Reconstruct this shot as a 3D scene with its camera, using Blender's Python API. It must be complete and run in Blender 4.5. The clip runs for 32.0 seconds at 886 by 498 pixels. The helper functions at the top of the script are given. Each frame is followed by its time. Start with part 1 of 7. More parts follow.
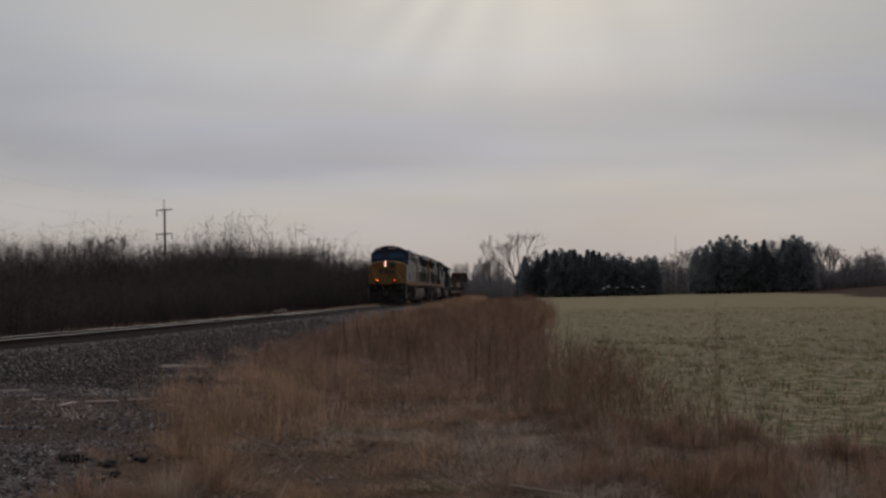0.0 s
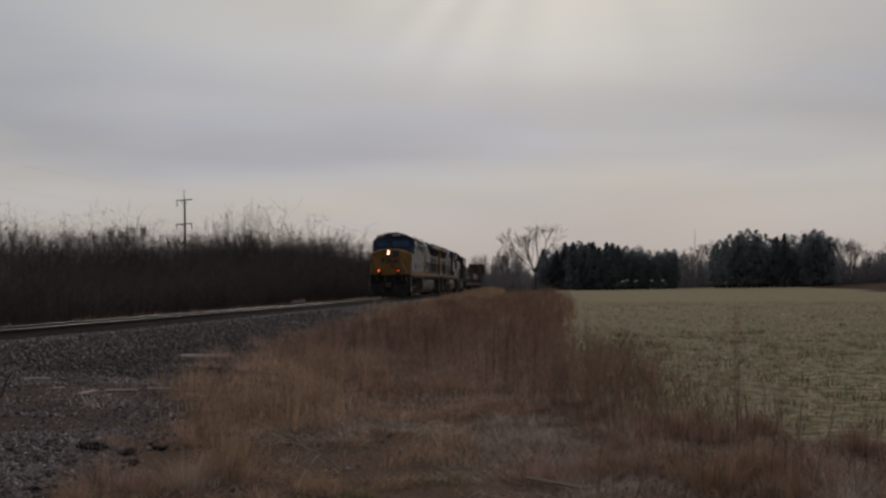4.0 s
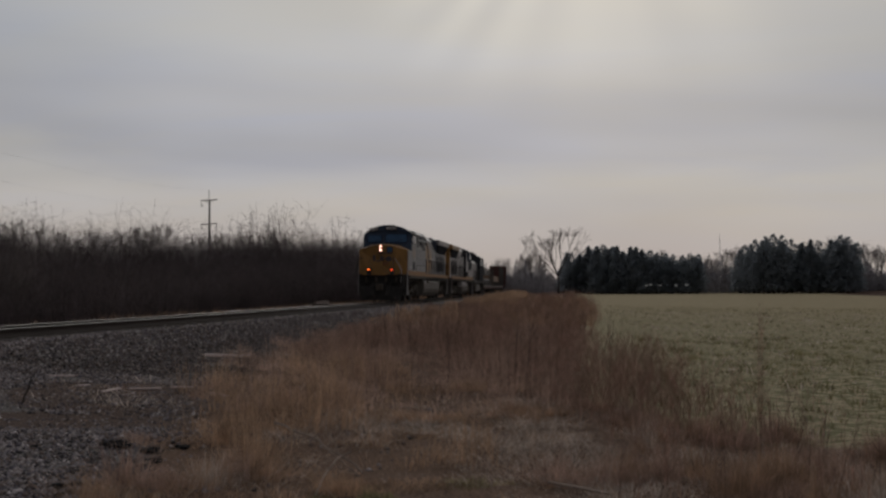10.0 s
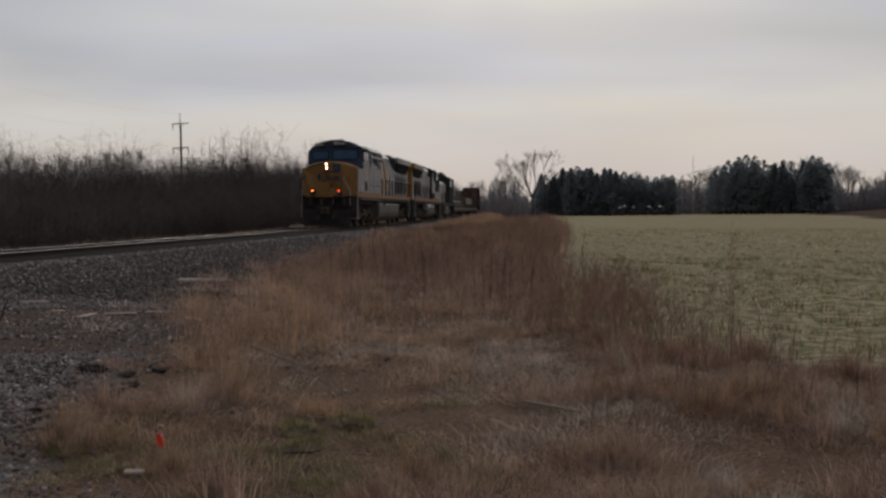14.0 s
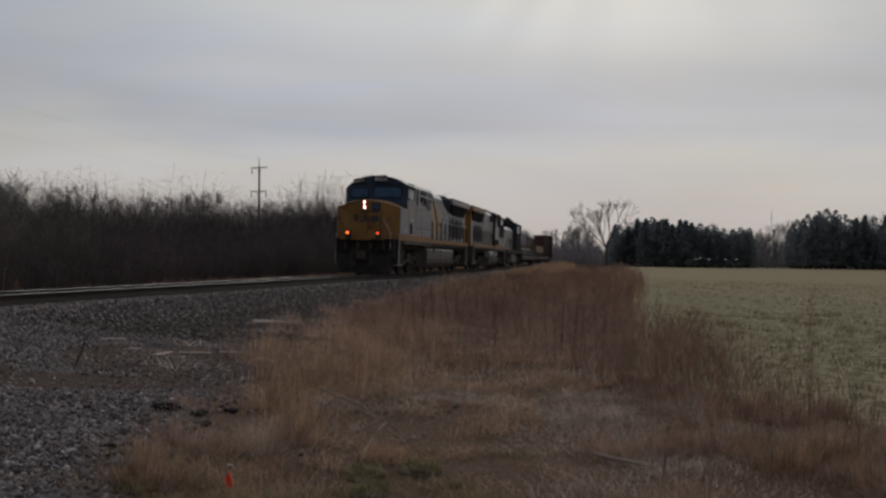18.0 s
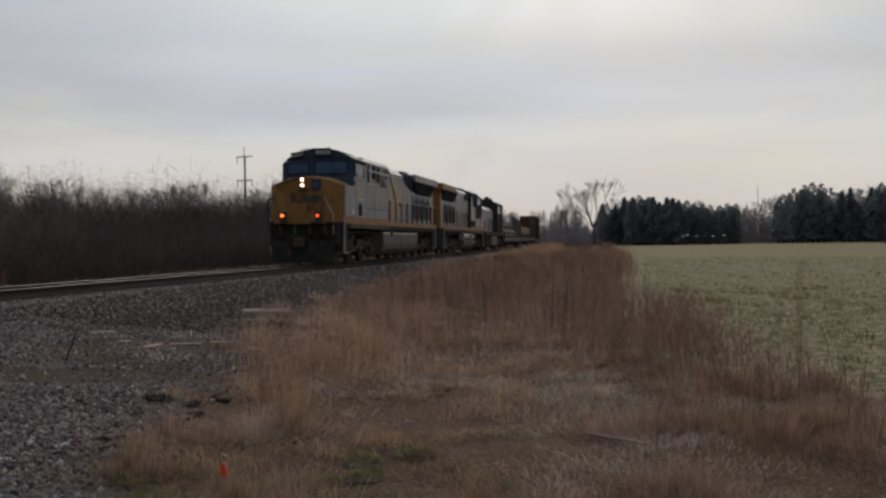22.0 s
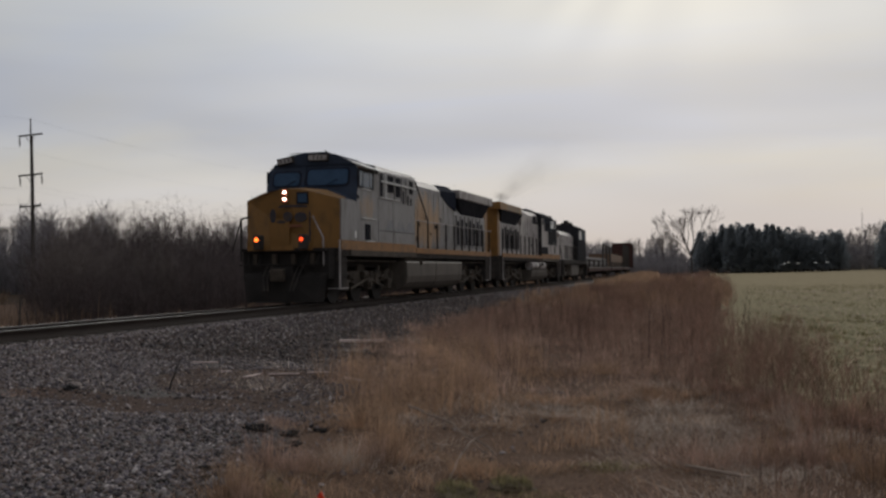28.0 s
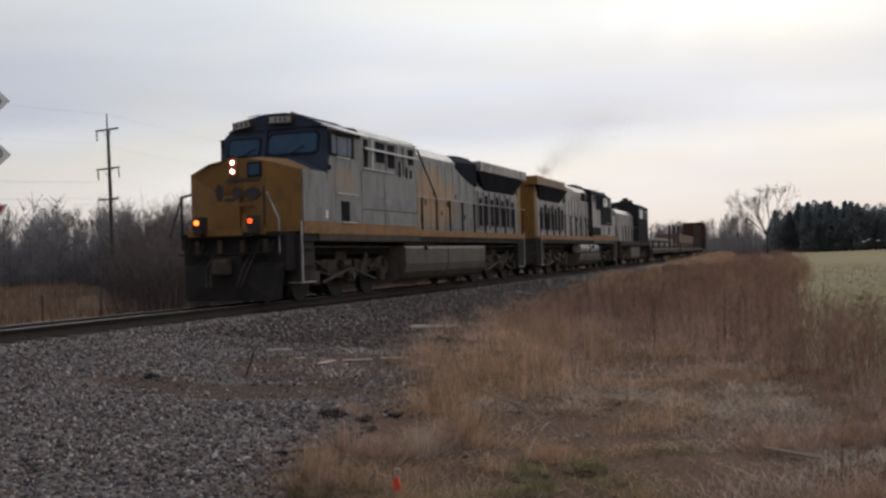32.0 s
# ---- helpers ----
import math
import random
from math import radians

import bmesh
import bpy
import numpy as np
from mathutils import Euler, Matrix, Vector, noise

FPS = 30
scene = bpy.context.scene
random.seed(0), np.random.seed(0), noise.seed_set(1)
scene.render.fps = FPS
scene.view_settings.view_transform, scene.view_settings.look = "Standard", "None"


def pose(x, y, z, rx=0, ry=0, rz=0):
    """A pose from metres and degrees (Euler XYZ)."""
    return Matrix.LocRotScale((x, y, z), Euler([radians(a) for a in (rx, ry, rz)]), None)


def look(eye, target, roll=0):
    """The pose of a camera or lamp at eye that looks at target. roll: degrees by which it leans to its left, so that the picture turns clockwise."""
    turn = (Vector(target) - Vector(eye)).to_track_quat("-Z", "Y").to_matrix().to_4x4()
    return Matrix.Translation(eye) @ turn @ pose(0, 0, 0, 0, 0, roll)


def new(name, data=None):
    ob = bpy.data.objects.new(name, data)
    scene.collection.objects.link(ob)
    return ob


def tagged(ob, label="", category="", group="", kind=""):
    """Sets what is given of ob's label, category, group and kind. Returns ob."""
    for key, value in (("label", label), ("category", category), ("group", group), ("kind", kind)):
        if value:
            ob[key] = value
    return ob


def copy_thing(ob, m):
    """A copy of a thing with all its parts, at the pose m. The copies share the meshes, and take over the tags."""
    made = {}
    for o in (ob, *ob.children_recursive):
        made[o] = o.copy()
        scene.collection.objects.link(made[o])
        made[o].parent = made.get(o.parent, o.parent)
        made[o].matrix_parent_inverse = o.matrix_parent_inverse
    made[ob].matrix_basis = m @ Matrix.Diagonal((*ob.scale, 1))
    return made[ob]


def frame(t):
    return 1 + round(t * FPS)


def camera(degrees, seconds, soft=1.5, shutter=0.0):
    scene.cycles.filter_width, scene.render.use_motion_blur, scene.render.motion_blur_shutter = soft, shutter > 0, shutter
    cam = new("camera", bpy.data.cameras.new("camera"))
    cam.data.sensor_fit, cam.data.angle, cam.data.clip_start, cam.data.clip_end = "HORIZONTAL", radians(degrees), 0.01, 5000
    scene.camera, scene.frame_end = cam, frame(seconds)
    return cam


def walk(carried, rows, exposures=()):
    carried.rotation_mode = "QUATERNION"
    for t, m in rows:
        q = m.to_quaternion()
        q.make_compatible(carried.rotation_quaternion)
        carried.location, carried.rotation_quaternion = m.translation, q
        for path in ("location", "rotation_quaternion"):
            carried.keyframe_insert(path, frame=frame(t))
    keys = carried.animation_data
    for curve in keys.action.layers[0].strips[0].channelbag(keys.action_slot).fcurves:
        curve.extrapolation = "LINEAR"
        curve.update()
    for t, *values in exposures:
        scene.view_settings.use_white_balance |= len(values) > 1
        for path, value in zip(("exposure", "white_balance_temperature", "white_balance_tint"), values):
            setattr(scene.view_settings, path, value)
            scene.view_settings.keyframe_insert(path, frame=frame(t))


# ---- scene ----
cam = camera(45.94, 32.0, soft=2.6)
PATH = [
    (0.0, pose(0, 0, 1.55, 92.34, 0.492, -0.0)),
    (0.5, pose(0, 0, 1.55, 91.457, 0.578, 0.409)),
    (1.0, pose(0, 0, 1.55, 90.812, 1.035, 0.573)),
    (1.5, pose(0, 0, 1.55, 91.188, 0.641, 0.937)),
    (2.0, pose(0, 0, 1.55, 91.408, 0.54, 1.043)),
    (2.5, pose(0, 0, 1.55, 91.495, 0.408, 1.183)),
    (3.0, pose(0, 0, 1.55, 91.5, 0.044, 1.27)),
    (3.5, pose(0, 0, 1.55, 91.721, 0.113, 1.009)),
    (5.5, pose(0, 0, 1.55, 92.233, -0.488, 1.056)),
    (6.0, pose(0, 0, 1.55, 92.444, -0.992, 0.683)),
    (6.5, pose(0, 0, 1.55, 92.082, -0.453, 0.67)),
    (7.0, pose(0, 0, 1.55, 91.982, -0.258, 1.752)),
    (7.5, pose(0, 0, 1.55, 92.086, -0.183, 2.154)),
    (8.0, pose(0, 0, 1.55, 92.076, -0.343, 1.956)),
    (8.5, pose(0, 0, 1.55, 92.282, -0.594, 2.133)),
    (9.0, pose(0, 0, 1.55, 92.355, -0.472, 2.111)),
    (9.5, pose(0, 0, 1.55, 92.095, -0.469, 1.973)),
    (10.0, pose(0, 0, 1.55, 92.026, -0.566, 2.252)),
    (10.5, pose(0, 0, 1.55, 91.818, -0.423, 2.621)),
    (11.0, pose(0, 0, 1.55, 91.517, -0.508, 2.997)),
    (11.5, pose(0, 0, 1.55, 91.309, -0.033, 3.058)),
    (12.0, pose(0, 0, 1.55, 90.723, -0.069, 2.973)),
    (12.5, pose(0, 0, 1.55, 90.511, 0.095, 3.848)),
    (13.0, pose(0, 0, 1.55, 90.384, 0.417, 4.42)),
    (13.5, pose(0, 0, 1.55, 91.801, 2.124, 2.8)),
    (14.0, pose(0, 0, 1.55, 87.803, -0.17, 0.858)),
    (14.5, pose(0, 0, 1.55, 87.297, 0.82, 2.896)),
    (16.5, pose(0, 0, 1.55, 90.995, 0.188, 3.857)),
    (17.0, pose(0, 0, 1.55, 91.068, -0.523, 5.099)),
    (17.5, pose(0, 0, 1.55, 91.251, -0.59, 4.641)),
    (18.0, pose(0, 0, 1.55, 90.337, -1.444, 4.835)),
    (18.5, pose(0, 0, 1.55, 90.175, -1.177, 4.421)),
    (19.0, pose(0, 0, 1.55, 88.924, -0.794, 3.366)),
    (19.5, pose(0, 0, 1.55, 88.796, -0.538, 4.057)),
    (20.0, pose(0, 0, 1.55, 89.517, -0.118, 6.14)),
    (20.5, pose(0, 0, 1.55, 90.335, -0.003, 5.669)),
    (21.0, pose(0, 0, 1.55, 89.968, -0.334, 5.49)),
    (21.5, pose(0, 0, 1.55, 90.442, 0.031, 3.971)),
    (22.0, pose(0, 0, 1.55, 89.466, 0.131, 4.188)),
    (22.5, pose(0, 0, 1.55, 89.791, 0.61, 4.466)),
    (23.0, pose(0, 0, 1.55, 89.753, 1.154, 6.155)),
    (23.5, pose(0, 0, 1.55, 89.069, 1.205, 7.234)),
    (24.0, pose(0, 0, 1.55, 89.258, 1.849, 7.833)),
    (24.5, pose(0, 0, 1.55, 89.206, 1.755, 9.337)),
    (25.0, pose(0, 0, 1.55, 88.731, 1.504, 9.63)),
    (25.5, pose(0, 0, 1.55, 88.832, 1.886, 8.674)),
    (27.5, pose(0, 0, 1.55, 91.457, 0.754, 8.557)),
    (28.0, pose(0, 0, 1.55, 91.135, 0.627, 9.329)),
    (28.5, pose(0, 0, 1.55, 90.677, 0.894, 10.171)),
    (29.0, pose(0, 0, 1.55, 90.55, 0.728, 10.39)),
    (29.5, pose(0, 0, 1.55, 90.494, 0.867, 10.871)),
    (30.0, pose(0, 0, 1.55, 90.312, 1.394, 11.549)),
    (30.5, pose(0, 0, 1.55, 90.259, 1.598, 12.23)),
    (31.0, pose(0, 0, 1.55, 90.406, 1.537, 13.123)),
    (31.5, pose(0, 0, 1.55, 89.839, 1.683, 12.937)),
    (32.0, pose(0, 0, 1.55, 90.383, 1.676, 13.196)),
]
# time, exposure, warmth, tint
EXPOSURE = [(t, e, 6500 + 150 * w, 10 + 3 * w - g) for t, e, w, g in (
    (0.0, -0.54, 0.7, 0.5), (1.0, -0.63, 0.7, 0.5), (2.0, -0.49, 0.8, 1.0), (6.0, -0.57, 0.8, 1.0), (9.0, -0.6, 0.7, 1.0), (12.5, -0.42, 0.8, 1.5), (14.3, -0.18, 0.9, 3.0),
    (16.5, -0.36, 0.5, 1.5), (18.0, -0.38, -0.4, -0.5), (19.0, -0.14, -0.2, 1.0), (20.0, 0.1, -0.2, 1.0), (21.0, -0.06, -0.2, 1.0), (22.0, -0.08, -0.2, 1.0),
    (24.0, 0.1, 0.0, 2.5), (25.0, 0.31, 0.2, 3.0), (27.5, -0.13, 0.5, 2.0), (28.2, -0.13, 0.5, 2.0), (29.0, -0.06, 0.5, 2.0), (30.0, 0.06, 0.5, 2.0), (31.0, 0.17, 0.5, 2.0), (32.0, 0.34, 0.4, 2.0))]
walk(cam, PATH, EXPOSURE)

# ---- world, sun ----
SUN_AZ, SUN_EL = -6.5, 23.5          # degrees, azimuth turned left of +y
world = bpy.data.worlds.new("overcast_sky")
scene.world = world
world.use_nodes = True
wt = world.node_tree
for node in list(wt.nodes):
    wt.nodes.remove(node)


def wnode(kind, **values):
    node = wt.nodes.new(kind)
    for key, value in values.items():
        node.inputs[key].default_value = value
    return node


def build_sky():
    link = wt.links.new
    sky = wt.nodes.new("ShaderNodeTexSky")
    sky.sky_type, sky.sun_disc = "NISHITA", False
    sky.sun_elevation, sky.sun_rotation = radians(SUN_EL), radians(-SUN_AZ)
    sky.air_density, sky.dust_density = 1.0, 4.0
    co = wt.nodes.new("ShaderNodeTexCoord")
    sep = wt.nodes.new("ShaderNodeSeparateXYZ")
    link(co.outputs["Generated"], sep.inputs[0])
    # cloud deck seen in perspective: x/z and y/z
    up = wt.nodes.new("ShaderNodeMath")
    up.operation = "MAXIMUM"
    up.inputs[1].default_value = 0.0
    link(sep.outputs["Z"], up.inputs[0])
    den = wt.nodes.new("ShaderNodeMath")
    den.operation = "ADD"
    den.inputs[1].default_value = 0.26
    link(up.outputs[0], den.inputs[0])
    px, py = wt.nodes.new("ShaderNodeMath"), wt.nodes.new("ShaderNodeMath")
    for node, out in ((px, "X"), (py, "Y")):
        node.operation = "DIVIDE"
        link(sep.outputs[out], node.inputs[0])
        link(den.outputs[0], node.inputs[1])
    comb = wt.nodes.new("ShaderNodeCombineXYZ")
    link(px.outputs[0], comb.inputs[0])
    link(py.outputs[0], comb.inputs[1])
    mapping = wt.nodes.new("ShaderNodeMapping")
    mapping.inputs["Rotation"].default_value = (0, 0, radians(24))
    mapping.inputs["Scale"].default_value = (0.55, 1.0, 1)
    mapping.inputs["Location"].default_value = (0.7, 0.35, 0)
    link(comb.outputs[0], mapping.inputs[0])
    big = wnode("ShaderNodeTexNoise", Scale=0.9, Detail=3.0, Roughness=0.45, Distortion=0.3)
    link(mapping.outputs[0], big.inputs["Vector"])
    map2 = wt.nodes.new("ShaderNodeMapping")
    map2.inputs["Rotation"].default_value = (0, 0, radians(-6))
    map2.inputs["Scale"].default_value = (0.45, 1.2, 1)
    link(comb.outputs[0], map2.inputs[0])
    fine = wnode("ShaderNodeTexNoise", Scale=1.1, Detail=3.0, Roughness=0.45)
    link(map2.outputs[0], fine.inputs["Vector"])
    mixn = wt.nodes.new("ShaderNodeMath")
    mixn.operation = "MULTIPLY_ADD"
    mixn.inputs[1].default_value = 0.12
    link(fine.outputs["Fac"], mixn.inputs[0])
    half = wt.nodes.new("ShaderNodeMath")
    half.operation = "MULTIPLY"
    half.inputs[1].default_value = 1.04
    link(big.outputs["Fac"], half.inputs[0])
    link(half.outputs[0], mixn.inputs[2])
    ramp = wt.nodes.new("ShaderNodeValToRGB")
    cr = ramp.color_ramp
    cr.elements[0].position, cr.elements[0].color = 0.46, (0.392, 0.415, 0.458, 1)
    cr.elements[1].position, cr.elements[1].color = 0.76, (0.60, 0.622, 0.665, 1)
    mid = cr.elements.new(0.58)
    mid.color = (0.478, 0.502, 0.545, 1)
    link(mixn.outputs[0], ramp.inputs[0])
    # cream and lavender patches where the deck is thin and thick
    map3 = wt.nodes.new("ShaderNodeMapping")
    map3.inputs["Rotation"].default_value = (0, 0, radians(14))
    map3.inputs["Scale"].default_value = (0.6, 1.5, 1)
    map3.inputs["Location"].default_value = (2.3, 1.1, 0)
    link(comb.outputs[0], map3.inputs[0])
    tone = wnode("ShaderNodeTexNoise", Scale=1.3, Detail=4.0, Roughness=0.55, Distortion=0.5)
    link(map3.outputs[0], tone.inputs["Vector"])
    tint = wt.nodes.new("ShaderNodeValToRGB")
    tint.color_ramp.elements[0].position, tint.color_ramp.elements[0].color = 0.36, (0.93, 0.955, 1.03, 1)
    tint.color_ramp.elements[1].position, tint.color_ramp.elements[1].color = 0.64, (1.0, 0.965, 0.90, 1)
    link(tone.outputs["Fac"], tint.inputs[0])
    patchy = wt.nodes.new("ShaderNodeMixRGB")
    patchy.blend_type = "MULTIPLY"
    patchy.inputs[0].default_value = 1.0
    link(ramp.outputs[0], patchy.inputs[1])
    link(tint.outputs[0], patchy.inputs[2])
    # veiled sun: broad warm glow round its direction
    az, el = radians(SUN_AZ), radians(SUN_EL)
    dot = wt.nodes.new("ShaderNodeVectorMath")
    dot.operation = "DOT_PRODUCT"
    dot.inputs[1].default_value = (-math.sin(az) * math.cos(el), math.cos(az) * math.cos(el), math.sin(el))
    link(co.outputs["Generated"], dot.inputs[0])
    glow = wt.nodes.new("ShaderNodeMapRange")
    glow.interpolation_type = "SMOOTHERSTEP"
    for key, value in (("From Min", 0.45), ("From Max", 1.0), ("To Min", 0.0), ("To Max", 1.0)):
        glow.inputs[key].default_value = value
    link(dot.outputs["Value"], glow.inputs["Value"])
    addg = wt.nodes.new("ShaderNodeMixRGB")
    addg.blend_type = "ADD"
    addg.inputs[2].default_value = (0.155, 0.15, 0.13, 1)
    link(glow.outputs[0], addg.inputs[0])
    link(patchy.outputs[0], addg.inputs[1])
    # faint light shafts spreading from the veiled sun
    def along_axis(axis):
        n = wt.nodes.new("ShaderNodeVectorMath")
        n.operation = "DOT_PRODUCT"
        n.inputs[1].default_value = axis
        link(co.outputs["Generated"], n.inputs[0])
        return n.outputs["Value"]

    turn = wt.nodes.new("ShaderNodeMath")
    turn.operation = "ARCTAN2"
    link(along_axis((math.cos(az), math.sin(az), 0)), turn.inputs[0])
    link(along_axis((-math.sin(az) * math.sin(el), math.cos(az) * math.sin(el), -math.cos(el))), turn.inputs[1])
    unit = wt.nodes.new("ShaderNodeMath")
    unit.operation = "MULTIPLY_ADD"
    unit.inputs[1].default_value, unit.inputs[2].default_value = 0.5 / math.pi, 0.5
    link(turn.outputs[0], unit.inputs[0])
    bright = wt.nodes.new("ShaderNodeValToRGB")
    br = bright.color_ramp
    br.interpolation = "EASE"
    br.elements[0].position, br.elements[0].color = 0.325, (0, 0, 0, 1)
    br.elements[1].position, br.elements[1].color = 0.64, (0, 0, 0, 1)
    for at, v in ((0.353, 0.9), (0.369, 0.35), (0.384, 1.0), (0.401, 0.3), (0.42, 0.8), (0.446, 0.4), (0.48, 0.7), (0.52, 0.55), (0.555, 0.25), (0.59, 0.45)):
        br.elements.new(at).color = (v, v, v, 1)
    link(unit.outputs[0], bright.inputs[0])
    near = wt.nodes.new("ShaderNodeMapRange")
    near.interpolation_type = "SMOOTHSTEP"
    for key, value in (("From Min", 0.955), ("From Max", 0.995), ("To Min", 0.0), ("To Max", 1.0)):
        near.inputs[key].default_value = value
    link(dot.outputs["Value"], near.inputs["Value"])
    both = wt.nodes.new("ShaderNodeMath")
    both.operation = "MULTIPLY"
    link(bright.outputs[0], both.inputs[0])
    link(near.outputs[0], both.inputs[1])
    rays = wt.nodes.new("ShaderNodeMixRGB")
    rays.blend_type = "ADD"
    rays.inputs[2].default_value = (0.17, 0.16, 0.122, 1)
    link(both.outputs[0], rays.inputs[0])
    link(addg.outputs[0], rays.inputs[1])
    # pale warm band low over the horizon
    low = wt.nodes.new("ShaderNodeMapRange")
    low.interpolation_type = "SMOOTHSTEP"
    for key, value in (("From Min", 0.0), ("From Max", 0.13), ("To Min", 0.7), ("To Max", 0.0)):
        low.inputs[key].default_value = value
    link(sep.outputs["Z"], low.inputs["Value"])
    mixl = wt.nodes.new("ShaderNodeMixRGB")
    mixl.inputs[2].default_value = (0.60, 0.553, 0.525, 1)
    link(low.outputs[0], mixl.inputs[0])
    link(rays.outputs[0], mixl.inputs[1])
    # layers of the deck: cream low down, a lavender bank, thinner cloud above
    sway = wnode("ShaderNodeTexNoise", Scale=2.6, Detail=5.0, Roughness=0.55, Distortion=0.6)
    map4 = wt.nodes.new("ShaderNodeMapping")
    map4.inputs["Scale"].default_value = (0.8, 0.8, 5.0)
    map4.inputs["Rotation"].default_value = (0, radians(2), 0)
    link(co.outputs["Generated"], map4.inputs[0])
    link(map4.outputs[0], sway.inputs["Vector"])
    lay = wt.nodes.new("ShaderNodeMath")
    lay.operation = "MULTIPLY_ADD"
    lay.inputs[1].default_value = 0.11
    link(sway.outputs["Fac"], lay.inputs[0])
    link(sep.outputs["Z"], lay.inputs[2])
    bands = wt.nodes.new("ShaderNodeValToRGB")
    bc = bands.color_ramp
    bc.elements[0].position, bc.elements[0].color = 0.05, (1.0, 0.94, 0.91, 1)
    bc.elements[1].position, bc.elements[1].color = 0.42, (0.95, 0.95, 0.93, 1)
    for at, c in ((0.115, (0.99, 0.955, 0.92)), (0.155, (0.985, 0.965, 0.935)), (0.185, (0.87, 0.875, 0.915)), (0.235, (0.86, 0.87, 0.91)), (0.28, (0.95, 0.955, 0.95)), (0.33, (1.0, 0.99, 0.95))):
        bc.elements.new(at).color = (*c, 1)
    link(lay.outputs[0], bands.inputs[0])
    layered = wt.nodes.new("ShaderNodeMixRGB")
    layered.blend_type = "MULTIPLY"
    layered.inputs[0].default_value = 1.0
    link(mixl.outputs[0], layered.inputs[1])
    link(bands.outputs[0], layered.inputs[2])
    # the deck darkens away from the sun
    dim = wt.nodes.new("ShaderNodeMapRange")
    dim.interpolation_type = "SMOOTHSTEP"
    for key, value in (("From Min", -0.6), ("From Max", 0.62), ("To Min", 0.75), ("To Max", 1.08)):
        dim.inputs[key].default_value = value
    link(dot.outputs["Value"], dim.inputs["Value"])
    bg1 = wnode("ShaderNodeBackground", Strength=1.0)
    link(layered.outputs[0], bg1.inputs[0])
    link(dim.outputs[0], bg1.inputs["Strength"])
    bg2 = wnode("ShaderNodeBackground", Strength=0.05)
    link(sky.outputs[0], bg2.inputs[0])
    mixs = wt.nodes.new("ShaderNodeMixShader")
    mixs.inputs[0].default_value = 0.06
    link(bg1.outputs[0], mixs.inputs[1])
    link(bg2.outputs[0], mixs.inputs[2])
    out = wt.nodes.new("ShaderNodeOutputWorld")
    link(mixs.outputs[0], out.inputs[0])


build_sky()
sun_data = bpy.data.lights.new("sun", "SUN")
sun_data.energy, sun_data.angle, sun_data.color = 0.55, radians(25), (1.0, 0.95, 0.88)
sun = new("sun", sun_data)
saz, sel = radians(SUN_AZ), radians(SUN_EL)
sun.matrix_world = look((-60 * math.sin(saz), 60 * math.cos(saz), 40), (-60 * math.sin(saz) + math.sin(saz) * math.cos(sel), 60 * math.cos(saz) - math.cos(saz) * math.cos(sel), 40 - math.sin(sel)))


